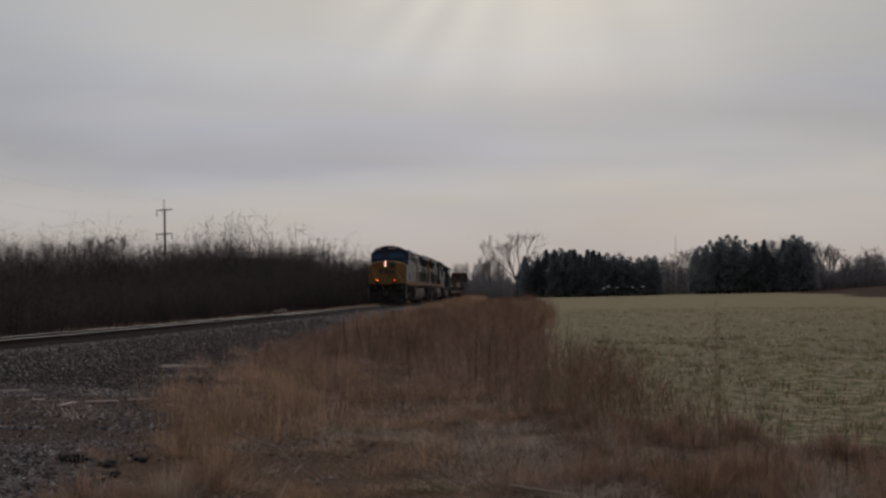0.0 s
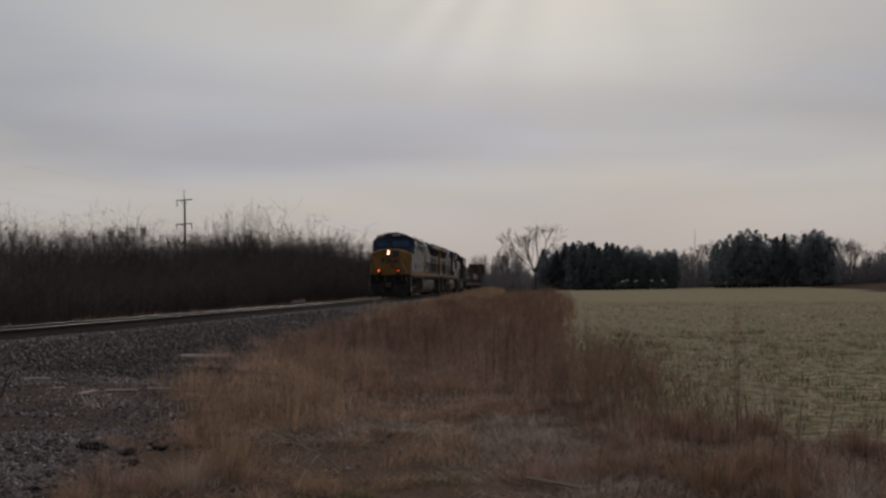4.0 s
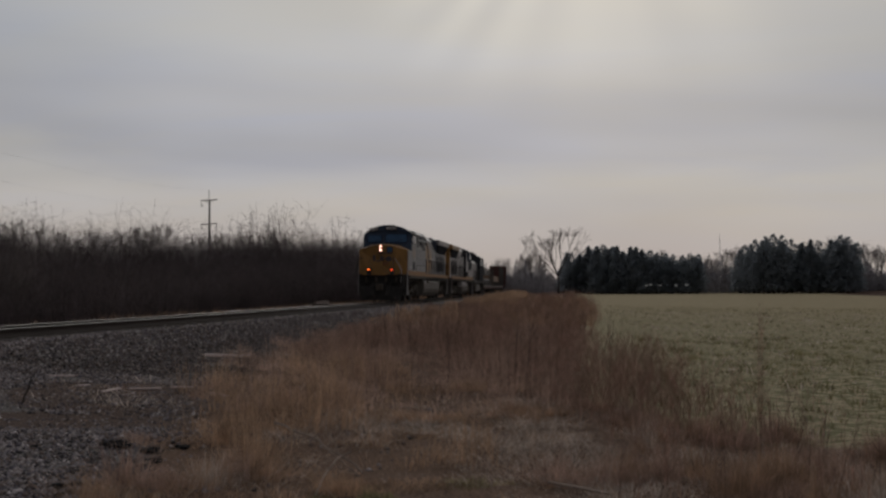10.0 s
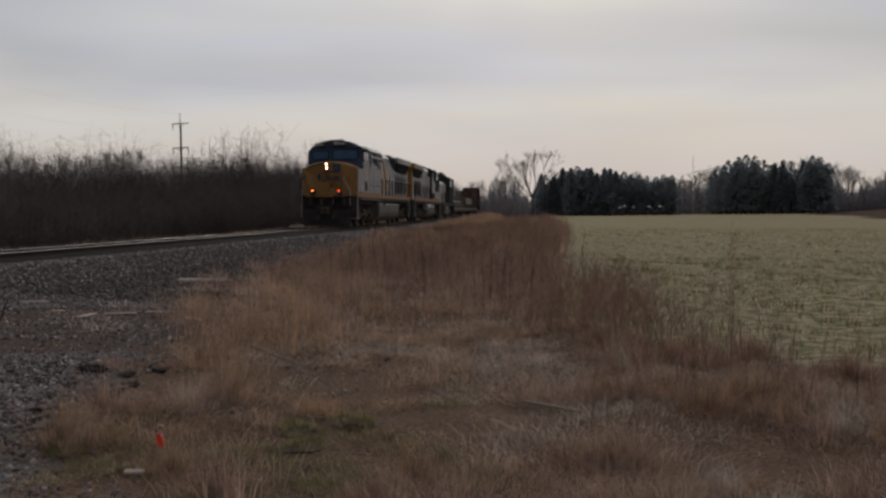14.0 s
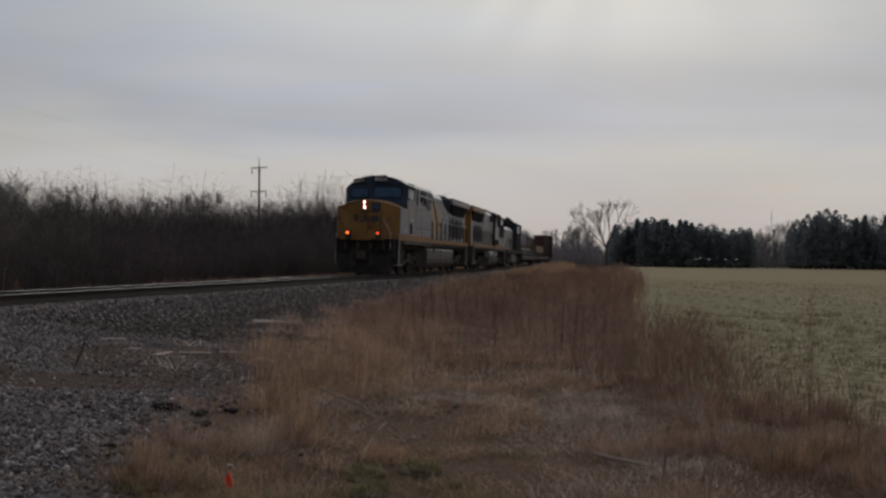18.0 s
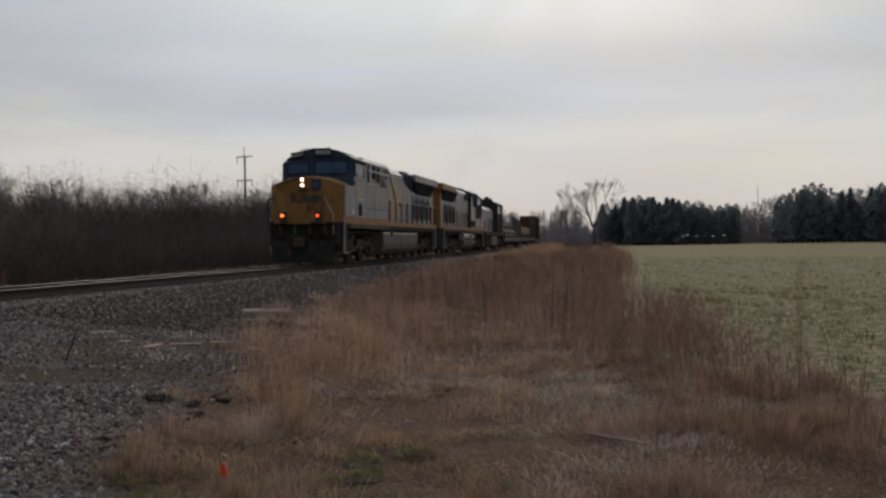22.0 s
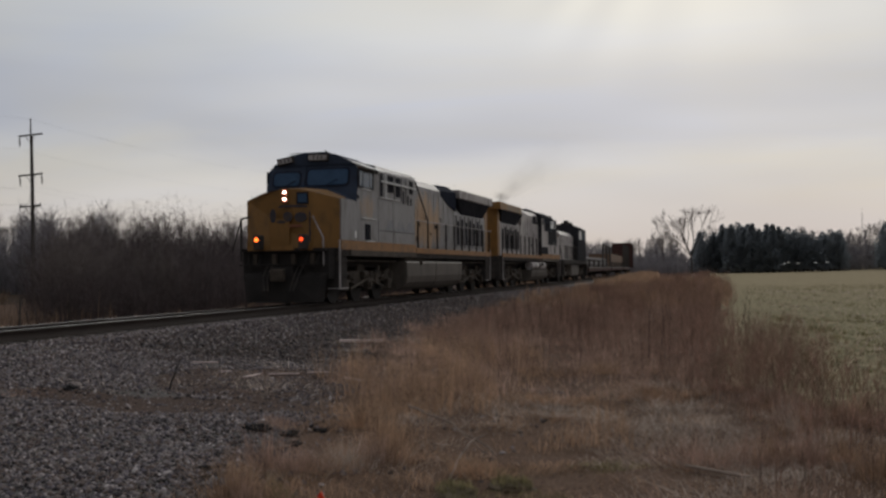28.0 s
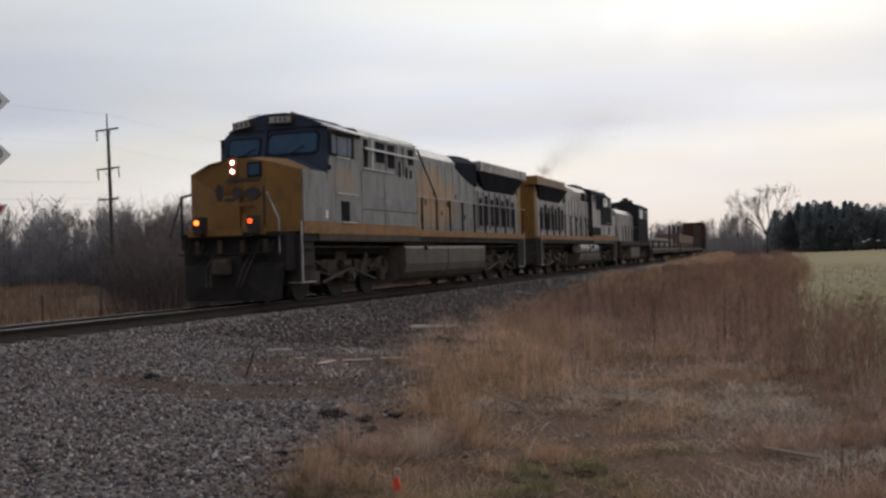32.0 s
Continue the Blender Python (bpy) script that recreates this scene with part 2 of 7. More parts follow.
# ---- materials ----
def material(name, color, rough=0.8, metal=0.0, vary=0.25, scale=6.0, bump=0.2, grain=60.0, dirt=None, dirt_amount=0.0, emit=None, stretch=(1, 1, 1), island=0.0, obrand=0.0, thin=0.0, spec=0.25):
    m = bpy.data.materials.new(name)
    m.use_nodes = True
    nt = m.node_tree
    link = nt.links.new
    bsdf = nt.nodes["Principled BSDF"]
    bsdf.inputs["Roughness"].default_value = rough
    bsdf.inputs["Metallic"].default_value = metal
    bsdf.inputs["Specular IOR Level"].default_value = spec
    co = nt.nodes.new("ShaderNodeTexCoord")
    mp = nt.nodes.new("ShaderNodeMapping")
    mp.inputs["Scale"].default_value = stretch
    link(co.outputs["Object"], mp.inputs[0])
    n1 = nt.nodes.new("ShaderNodeTexNoise")
    n1.inputs["Scale"].default_value, n1.inputs["Detail"].default_value = scale * 0.25, 5.0
    n2 = nt.nodes.new("ShaderNodeTexNoise")
    n2.inputs["Scale"].default_value, n2.inputs["Detail"].default_value = grain, 3.0
    link(mp.outputs[0], n1.inputs["Vector"])
    link(mp.outputs[0], n2.inputs["Vector"])
    add = nt.nodes.new("ShaderNodeMath")
    add.operation = "ADD"
    link(n1.outputs["Fac"], add.inputs[0])
    link(n2.outputs["Fac"], add.inputs[1])
    rng = nt.nodes.new("ShaderNodeMapRange")
    for key, value in (("From Min", 0.65), ("From Max", 1.35), ("To Min", 1 - vary), ("To Max", 1 + vary)):
        rng.inputs[key].default_value = value
    link(add.outputs[0], rng.inputs["Value"])
    last = rng.outputs[0]
    for amount, source in ((island, "geo"), (obrand, "info")):
        if amount:
            if source == "geo":
                node = nt.nodes.new("ShaderNodeNewGeometry")
                rnd = node.outputs["Random Per Island"]
            else:
                node = nt.nodes.new("ShaderNodeObjectInfo")
                rnd = node.outputs["Random"]
            r2 = nt.nodes.new("ShaderNodeMapRange")
            r2.inputs["To Min"].default_value, r2.inputs["To Max"].default_value = 1 - amount, 1 + amount
            link(rnd, r2.inputs["Value"])
            mul = nt.nodes.new("ShaderNodeMath")
            mul.operation = "MULTIPLY"
            link(last, mul.inputs[0])
            link(r2.outputs[0], mul.inputs[1])
            last = mul.outputs[0]
    scale_node = nt.nodes.new("ShaderNodeVectorMath")
    scale_node.operation = "SCALE"
    scale_node.inputs[0].default_value = color
    link(last, scale_node.inputs["Scale"])
    col = scale_node.outputs[0]
    if dirt:
        n3 = nt.nodes.new("ShaderNodeTexNoise")
        n3.inputs["Scale"].default_value, n3.inputs["Detail"].default_value = scale * 0.6, 7.0
        n3.inputs["Roughness"].default_value = 0.65
        link(mp.outputs[0], n3.inputs["Vector"])
        r3 = nt.nodes.new("ShaderNodeMapRange")
        for key, value in (("From Min", 0.48), ("From Max", 0.68), ("To Min", 0.0), ("To Max", dirt_amount)):
            r3.inputs[key].default_value = value
        link(n3.outputs["Fac"], r3.inputs["Value"])
        mx = nt.nodes.new("ShaderNodeMixRGB")
        mx.inputs[2].default_value = (*dirt, 1)
        link(r3.outputs[0], mx.inputs[0])
        link(col, mx.inputs[1])
        col = mx.outputs[0]
    link(col, bsdf.inputs["Base Color"])
    if bump:
        bp = nt.nodes.new("ShaderNodeBump")
        bp.inputs["Strength"].default_value, bp.inputs["Distance"].default_value = bump, 0.02
        link(n2.outputs["Fac"], bp.inputs["Height"])
        link(bp.outputs[0], bsdf.inputs["Normal"])
    if thin:
        tr = nt.nodes.new("ShaderNodeBsdfTranslucent")
        ms = nt.nodes.new("ShaderNodeMixShader")
        ms.inputs[0].default_value = thin
        link(col, tr.inputs["Color"])
        link(bsdf.outputs[0], ms.inputs[1])
        link(tr.outputs[0], ms.inputs[2])
        link(ms.outputs[0], nt.nodes["Material Output"].inputs[0])
    if emit:
        bsdf.inputs["Emission Color"].default_value = (*emit[:3], 1)
        bsdf.inputs["Emission Strength"].default_value = emit[3]
    return m


M = dict(
    gold=material("gold_paint", (0.221, 0.11, 0.031), 0.5, vary=0.15, bump=0.05, dirt=(0.09, 0.055, 0.025), dirt_amount=0.5, stretch=(1, 1, 0.5)),
    grey=material("grey_paint", (0.206, 0.195, 0.198), 0.5, vary=0.28, scale=5, grain=30, bump=0.04, dirt=(0.105, 0.09, 0.083), dirt_amount=0.9, stretch=(1, 1, 0.35), spec=0.5),
    tan=material("faded_yellow_paint", (0.279, 0.18, 0.09), 0.6, vary=0.2, scale=7, bump=0.05, dirt=(0.155, 0.15, 0.16), dirt_amount=0.95, stretch=(1, 1, 0.3)),
    stripe=material("stripe_paint", (0.29, 0.141, 0.051), 0.6, vary=0.25, bump=0.05, dirt=(0.09, 0.065, 0.05), dirt_amount=0.65),
    blue=material("dark_blue_paint", (0.042, 0.053, 0.078), 0.85, spec=0.04, vary=0.25, bump=0.05, dirt=(0.05, 0.05, 0.058), dirt_amount=0.5),
    pale=material("weathered_pale_paint", (0.378, 0.344, 0.335), 0.5, vary=0.3, scale=3, bump=0.05, dirt=(0.11, 0.09, 0.085), dirt_amount=0.9, stretch=(1, 1, 0.3)),
    black=material("underframe_black", (0.048, 0.043, 0.041), 0.8, vary=0.35, bump=0.25, dirt=(0.095, 0.078, 0.066), dirt_amount=0.6, spec=0.05),
    pit=material("greasy_black", (0.03, 0.027, 0.026), 0.85, vary=0.4, bump=0.3, dirt=(0.04, 0.034, 0.03), dirt_amount=0.5, spec=0.05),
    tank=material("tank_grey", (0.106, 0.09, 0.076), 0.65, vary=0.2, scale=3, bump=0.1, dirt=(0.045, 0.038, 0.033), dirt_amount=0.7, stretch=(1, 1, 0.4)),
    truck=material("truck_steel", (0.067, 0.053, 0.042), 0.75, vary=0.4, bump=0.25, dirt=(0.02, 0.018, 0.016), dirt_amount=0.8, spec=0.15),
    wheel=material("wheel_steel", (0.035, 0.031, 0.029), 0.7, 0.2, vary=0.3, bump=0.15),
    silver=material("aluminium_trim", (0.55, 0.55, 0.55), 0.4, 0.3, vary=0.15, bump=0.03),
    white=material("white_paint", (0.74, 0.74, 0.73), 0.5, vary=0.12, bump=0.03),
    vent=material("vent_dark", (0.026, 0.026, 0.031), 0.9, vary=0.3, bump=0.1, spec=0.01),
    glass=material("cab_glass", (0.03, 0.062, 0.115), 0.16, vary=0.3, scale=9, bump=0.0, spec=0.16),
    head=material("headlight_lens", (0.9, 0.85, 0.8), 0.3, bump=0, emit=(1.0, 0.66, 0.52, 11.0)),
    ditch=material("ditch_lens", (0.9, 0.25, 0.08), 0.3, bump=0, emit=(1.0, 0.15, 0.02, 4.0)),
    ditchdim=material("dim_ditch_lens", (0.8, 0.15, 0.06), 0.3, bump=0, emit=(1.0, 0.07, 0.012, 2.0)),
    rust=material("rusty_red", (0.07, 0.032, 0.027), 0.85, vary=0.3, bump=0.2, dirt=(0.04, 0.025, 0.02), dirt_amount=0.6),
    lumber=material("tan_load", (0.17, 0.11, 0.075), 0.8, vary=0.25, bump=0.2),
    # bezel coloured red to paint the glow fringe round the headlights
    bezel=material("glow_tinted_bezel", (0.55, 0.16, 0.12), 0.35, 0.3, vary=0.1, bump=0.0),
    sootblue=material("sooty_blue_paint", (0.022, 0.026, 0.04), 0.9, vary=0.3, bump=0.05, dirt=(0.04, 0.042, 0.05), dirt_amount=0.5, spec=0.02),
    mark=material("worn_dark_marking", (0.04, 0.036, 0.045), 0.6, vary=0.3, bump=0.05, dirt=(0.12, 0.07, 0.035), dirt_amount=0.5),
    redmark=material("faded_red_mark", (0.20, 0.075, 0.04), 0.55, vary=0.3, bump=0.03, dirt=(0.22, 0.11, 0.035), dirt_amount=0.8),
    faded=material("faded_dark_marking", (0.15, 0.15, 0.17), 0.5, vary=0.25, scale=6, bump=0.03, dirt=(0.23, 0.22, 0.22), dirt_amount=0.9, spec=0.4),
    soot=material("sooty_dark_paint", (0.032, 0.032, 0.037), 0.9, vary=0.3, bump=0.05, dirt=(0.045, 0.04, 0.04), dirt_amount=0.5, spec=0.02),
    rig=material("dusty_linkage", (0.075, 0.058, 0.044), 0.75, vary=0.4, bump=0.2, dirt=(0.03, 0.026, 0.024), dirt_amount=0.8),
    pipe=material("grey_load", (0.10, 0.088, 0.085), 0.8, vary=0.25, bump=0.2),
    rail=material("rail_rust", (0.042, 0.032, 0.027), 0.85, 0.0, vary=0.25, bump=0.15),
    railtop=material("rail_head_steel", (0.36, 0.35, 0.34), 0.36, 1.0, vary=0.1, bump=0.02),
    ballast=material("ballast_mix", (0.122, 0.108, 0.1), 0.9, vary=0.5, scale=8, bump=0.8, grain=22),
    tie=material("weathered_tie", (0.06, 0.048, 0.038), 0.9, vary=0.35, bump=0.5, grain=30, stretch=(1, 8, 8), obrand=0.25),
    pole=material("pole_wood", (0.068, 0.059, 0.054), 0.9, vary=0.3, bump=0.3, stretch=(6, 6, 0.6)),
    porcelain=material("insulator_brown", (0.05, 0.035, 0.03), 0.3, bump=0.0),
    wire=material("wire_dark", (0.4, 0.4, 0.41), 0.6, bump=0.0),
    bark=material("bark_grey", (0.085, 0.074, 0.068), 0.9, vary=0.3, bump=0.4, stretch=(1, 1, 0.3)),
    twig=material("bare_twigs", (0.23, 0.2, 0.191), 0.95, vary=0.3, bump=0.0, island=0.3),
    brush=material("brush_stems", (0.099, 0.079, 0.079), 0.95, vary=0.4, scale=2, grain=1.2, bump=0.0, island=0.3, thin=0.2),
    bushy=material("grey_brown_bush_stems", (0.15, 0.125, 0.117), 0.95, vary=0.4, scale=2, grain=1.2, bump=0.0, island=0.3, thin=0.2),
    # distance haze is mixed into this twig colour: paler and bluer than brush
    farwood=material("hazed_far_twigs", (0.267, 0.248, 0.262), 0.95, vary=0.3, scale=1, grain=0.6, bump=0.0, island=0.25, thin=0.3),
    # needle colour lifted to a pale blue-grey to stand for distance haze
    pine=material("hazed_evergreen_needles", (0.285, 0.308, 0.331), 0.9, vary=0.1, bump=0.0, island=0.1, thin=0.75, spec=0.02),
    dry=material("dry_grass", (0.413, 0.272, 0.182), 0.9, vary=0.85, scale=9, grain=13, bump=0.0, island=0.25, thin=0.45),
    weed=material("dead_weed_stems", (0.429, 0.294, 0.235), 0.95, vary=0.8, scale=9, grain=13, bump=0.0, island=0.28, thin=0.5),
    meadow=material("brown_meadow_grass", (0.2, 0.138, 0.102), 0.9, vary=0.6, scale=2, grain=1.5, bump=0.0, island=0.35, thin=0.4),
    straw=material("pale_straw", (0.54, 0.447, 0.38), 0.9, vary=0.5, scale=12, grain=8, bump=0.0, island=0.35, thin=0.4),
    moss=material("green_grass", (0.265, 0.228, 0.122), 0.9, vary=0.6, scale=12, grain=8, bump=0.0, island=0.4, thin=0.4),
    crop=material("winter_crop", (0.228, 0.203, 0.109), 0.9, vary=0.5, scale=3, grain=2, bump=0.0, island=0.3, thin=0.4),
    branch=material("dry_branch", (0.232, 0.174, 0.139), 0.9, vary=0.3, bump=0.2),
    slab=material("grey_slab", (0.12, 0.108, 0.112), 0.9, vary=0.2, bump=0.2),
    clod=material("dark_clod", (0.022, 0.02, 0.02), 0.95, vary=0.3, bump=0.5),
    wood=material("grey_plank", (0.58, 0.464, 0.432), 0.9, vary=0.25, bump=0.3, stretch=(1, 8, 8)),
    flag=material("orange_red_flag", (0.75, 0.06, 0.025), 0.6, vary=0.1, bump=0.0),
    sign=material("sign_white", (0.85, 0.85, 0.84), 0.5, vary=0.06, bump=0.0),
    signred=material("sign_red", (0.55, 0.02, 0.03), 0.5, vary=0.06, bump=0.0),
    ink=material("black_lettering", (0.015, 0.015, 0.015), 0.6, bump=0.0),
    roof=material("house_roof", (0.12, 0.12, 0.13), 0.8, vary=0.2, bump=0.1),
    siding=material("house_siding", (0.45, 0.45, 0.45), 0.7, vary=0.1, bump=0.1),
    lampw=material("yard_light", (0.7, 0.7, 0.7), 0.4, bump=0.0, emit=(0.9, 0.95, 1.0, 0.07)),
    steel=material("tower_steel", (0.45, 0.43, 0.43), 0.6, 0.3, vary=0.1, bump=0.0),
)


def worn_paint(name, y_mid, y_half, z_mid, z_half, amount, patchy):
    """Grey paint under an irregular area of old faded yellow."""
    m = material(name, (0.206, 0.195, 0.198), 0.5, vary=0.28, scale=5, grain=30, bump=0.04, dirt=(0.1, 0.085, 0.078), dirt_amount=0.9, stretch=(1, 1, 0.35), spec=0.5)
    nt = m.node_tree
    link = nt.links.new
    bsdf = nt.nodes["Principled BSDF"]
    base = bsdf.inputs["Base Color"].links[0].from_socket
    co = nt.nodes.new("ShaderNodeTexCoord")
    sep = nt.nodes.new("ShaderNodeSeparateXYZ")
    link(co.outputs["Object"], sep.inputs[0])

    def math2(op, a, b):
        n = nt.nodes.new("ShaderNodeMath")
        n.operation = op
        for i, v in enumerate((a, b)):
            if isinstance(v, float):
                n.inputs[i].default_value = v
            else:
                link(v, n.inputs[i])
        return n.outputs[0]

    mp = nt.nodes.new("ShaderNodeMapping")
    mp.inputs["Scale"].default_value = (1, 1, 0.3)
    link(co.outputs["Object"], mp.inputs[0])
    ns = nt.nodes.new("ShaderNodeTexNoise")
    ns.inputs["Scale"].default_value, ns.inputs["Detail"].default_value, ns.inputs["Roughness"].default_value = patchy, 6.0, 0.65
    link(mp.outputs[0], ns.inputs["Vector"])
    along = math2("DIVIDE", math2("ABSOLUTE", math2("SUBTRACT", sep.outputs["Y"], y_mid), 0.0), y_half)
    high = math2("DIVIDE", math2("ABSOLUTE", math2("SUBTRACT", sep.outputs["Z"], z_mid), 0.0), z_half)
    level = math2("SUBTRACT", math2("MULTIPLY", ns.outputs["Fac"], 3.4), math2("ADD", math2("POWER", along, 2.0), math2("POWER", high, 2.0)))
    r = nt.nodes.new("ShaderNodeMapRange")
    for key, value in (("From Min", 0.7), ("From Max", 1.45), ("To Max", amount)):
        r.inputs[key].default_value = value
    link(level, r.inputs["Value"])
    mx = nt.nodes.new("ShaderNodeMixRGB")
    mx.inputs[2].default_value = (0.40, 0.225, 0.098, 1)
    link(r.outputs[0], mx.inputs[0])
    link(base, mx.inputs[1])
    link(mx.outputs[0], bsdf.inputs["Base Color"])
    return m


def stone_mix(name, base_color):
    """Crushed stone of many shades, one for each stone."""
    m = material(name, base_color, 0.85, vary=0.2, bump=0.2)
    nt = m.node_tree
    bsdf = nt.nodes["Principled BSDF"]
    base = bsdf.inputs["Base Color"].links[0].from_socket
    geo, info, add, fr = nt.nodes.new("ShaderNodeNewGeometry"), nt.nodes.new("ShaderNodeObjectInfo"), nt.nodes.new("ShaderNodeMath"), nt.nodes.new("ShaderNodeMath")
    add.operation, fr.operation = "ADD", "FRACT"
    nt.links.new(geo.outputs["Random Per Island"], add.inputs[0])
    nt.links.new(info.outputs["Random"], add.inputs[1])
    nt.links.new(add.outputs[0], fr.inputs[0])
    ramp = nt.nodes.new("ShaderNodeValToRGB")
    nt.links.new(fr.outputs[0], ramp.inputs[0])
    cr = ramp.color_ramp
    cr.interpolation = "CONSTANT"
    cr.elements[0].position, cr.elements[0].color = 0.0, (0.20, 0.18, 0.185, 1)
    cr.elements[1].position, cr.elements[1].color = 0.2, (0.5, 0.47, 0.53, 1)
    for at, c in ((0.36, (0.78, 0.66, 0.58)), (0.5, (0.95, 0.90, 0.92)), (0.64, (1.2, 1.12, 1.06)), (0.76, (0.66, 0.52, 0.44)), (0.88, (1.6, 1.5, 1.42)), (0.965, (2.4, 2.3, 2.2))):
        cr.elements.new(at).color = (*[v / 2.5 for v in c], 1)
    for e in (cr.elements[0], cr.elements[1]):
        e.color = (*[v / 2.5 for v in e.color[:3]], 1)
    up = nt.nodes.new("ShaderNodeVectorMath")
    up.operation = "SCALE"
    up.inputs["Scale"].default_value = 2.5
    nt.links.new(ramp.outputs[0], up.inputs[0])
    mul = nt.nodes.new("ShaderNodeVectorMath")
    mul.operation = "MULTIPLY"
    nt.links.new(base, mul.inputs[0])
    nt.links.new(up.outputs[0], mul.inputs[1])
    nt.links.new(mul.outputs[0], bsdf.inputs["Base Color"])
    return m


M["worn"] = worn_paint("worn_hood_paint", -0.35, 2.6, 2.85, 1.15, 0.9, 1.6)
M["wornside"] = worn_paint("worn_cab_paint", -7.4, 0.75, 2.98, 0.42, 0.45, 4.0)
M["stone"] = stone_mix("ballast_stone", (0.212, 0.195, 0.198))
M["dusty"] = stone_mix("dusty_ballast_stone", (0.107, 0.091, 0.087))


M["smoke"] = material("exhaust_soot", (0.10, 0.072, 0.06), 1.0, vary=0.2, bump=0.0, spec=0.0)


# ---- mesh helpers ----
def part(name, bm, mat, parent=None, label="", smooth=False):
    me = bpy.data.meshes.new(name)
    bmesh.ops.recalc_face_normals(bm, faces=bm.faces[:])
    bm.to_mesh(me)
    bm.free()
    me.materials.append(M[mat])
    if smooth:
        me.shade_smooth()
    ob = new(name, me)
    if parent:
        ob.parent = parent
    if label:
        ob["label"] = label
    return ob


def raw(name, verts, faces, mat, parent=None, label=""):
    """A mesh from numpy arrays: verts (n, 3), faces (m, 3) or (m, 4)."""
    me = bpy.data.meshes.new(name)
    faces = np.asarray(faces, dtype=np.int32)
    k = faces.shape[1]
    me.vertices.add(len(verts))
    me.vertices.foreach_set("co", np.asarray(verts, dtype=np.float32).ravel())
    me.loops.add(faces.size)
    me.loops.foreach_set("vertex_index", faces.ravel())
    me.polygons.add(len(faces))
    me.polygons.foreach_set("loop_start", np.arange(len(faces), dtype=np.int32) * k)
    me.update(calc_edges=True)
    me.materials.append(M[mat])
    ob = new(name, me)
    if parent:
        ob.parent = parent
    if label:
        ob["label"] = label
    return ob


def box(bm, x0, x1, y0, y1, z0, z1, bevel=0.0):
    r = bmesh.ops.create_cube(bm, size=1, matrix=Matrix.Translation(((x0 + x1) / 2, (y0 + y1) / 2, (z0 + z1) / 2)) @ Matrix.Diagonal((abs(x1 - x0), abs(y1 - y0), abs(z1 - z0), 1)))
    if bevel:
        edges = list({e for v in r["verts"] for e in v.link_edges})
        bmesh.ops.bevel(bm, geom=edges, offset=bevel, segments=2, affect="EDGES", profile=0.5)
    return bm


def tube(bm, p0, p1, r0, r1=None, n=8):
    p0, p1 = Vector(p0), Vector(p1)
    d = p1 - p0
    m = Matrix.Translation((p0 + p1) / 2) @ d.to_track_quat("Z", "Y").to_matrix().to_4x4()
    bmesh.ops.create_cone(bm, cap_ends=True, segments=n, radius1=r0, radius2=r0 if r1 is None else r1, depth=d.length, matrix=m)
    return bm


def prism(bm, outline, y0, y1):
    """A solid with the outline [(x, z)] drawn from y0 to y1."""
    a = [bm.verts.new((x, y0, z)) for x, z in outline]
    b = [bm.verts.new((x, y1, z)) for x, z in outline]
    bm.faces.new(a)
    bm.faces.new(b[::-1])
    for i in range(len(a)):
        j = (i + 1) % len(a)
        bm.faces.new((a[j], a[i], b[i], b[j]))
    return bm


def loft(bm, rings):
    """A solid through rings of equally many points [(x, y, z)]."""
    vs = [[bm.verts.new(p) for p in ring] for ring in rings]
    bm.faces.new(vs[0])
    bm.faces.new(vs[-1][::-1])
    for a, b in zip(vs, vs[1:]):
        for i in range(len(a)):
            j = (i + 1) % len(a)
            bm.faces.new((a[j], a[i], b[i], b[j]))
    return bm


def thing(name, label, category, group="", kind=""):
    return tagged(new(name), label, category, group, kind)


B = bmesh.new
rng = np.random.default_rng(7)

# ---- the plan: track coordinates ----
PSI = radians(-7.217)                 # the line's bearing at the foot of the perpendicular
AWAY = np.array([-math.sin(PSI), math.cos(PSI)])
SIDE = np.array([math.cos(PSI), math.sin(PSI)])
OFFSET, BEND, RAIL_Z = 12.89, -2.745, 0.56


def bend(along):
    far = np.clip(along, -120, 150)
    return BEND * (far / 100) ** 2 + (along - far) * 2 * BEND * far / 1e4


def spot(along, w):
    """Ground plan point: along the line from the foot, and w metres to the field side of its centre."""
    along, w = np.asarray(along, float), np.asarray(w, float)
    off = w - OFFSET + bend(along)
    return along * AWAY[0] + off * SIDE[0], along * AWAY[1] + off * SIDE[1]


def lines(x, y):
    """Inverse of spot()."""
    along = np.asarray(x) * AWAY[0] + np.asarray(y) * AWAY[1]
    return along, np.asarray(x) * SIDE[0] + np.asarray(y) * SIDE[1] + OFFSET - bend(along)


def smooth(x, a, b):
    t = np.clip((np.asarray(x, float) - a) / (b - a), 0, 1)
    return t * t * (3 - 2 * t)


def plough_edge(along):
    """w beyond which the far field is bare brown earth on a rise."""
    return 59 + 0.134 * (np.asarray(along, float) - 143)


def ground_z(along, w):
    along, w = np.asarray(along, float), np.asarray(w, float)
    right = 0.16 * (1 - smooth(w, 2.6, 7.0)) + 0.85 * smooth(w, 16, 85) * smooth(along, 40, 250)
    left = -0.45 * smooth(-w, 3.5, 16) + 0.16 * (1 - smooth(-w, 2.6, 4.5))
    uneven = 0.035 * np.sin(along * 1.7 + w * 0.9) * np.sin(w * 1.3 - along * 0.6) * smooth(np.abs(w), 3.5, 6) * (1 - smooth(np.abs(along), 60, 75)) * (1 - smooth(np.abs(w), 30, 40))
    return np.where(w > 0, right + 2.3 * smooth(w - plough_edge(along), 0, 45) * smooth(along, 120, 220), left) + uneven


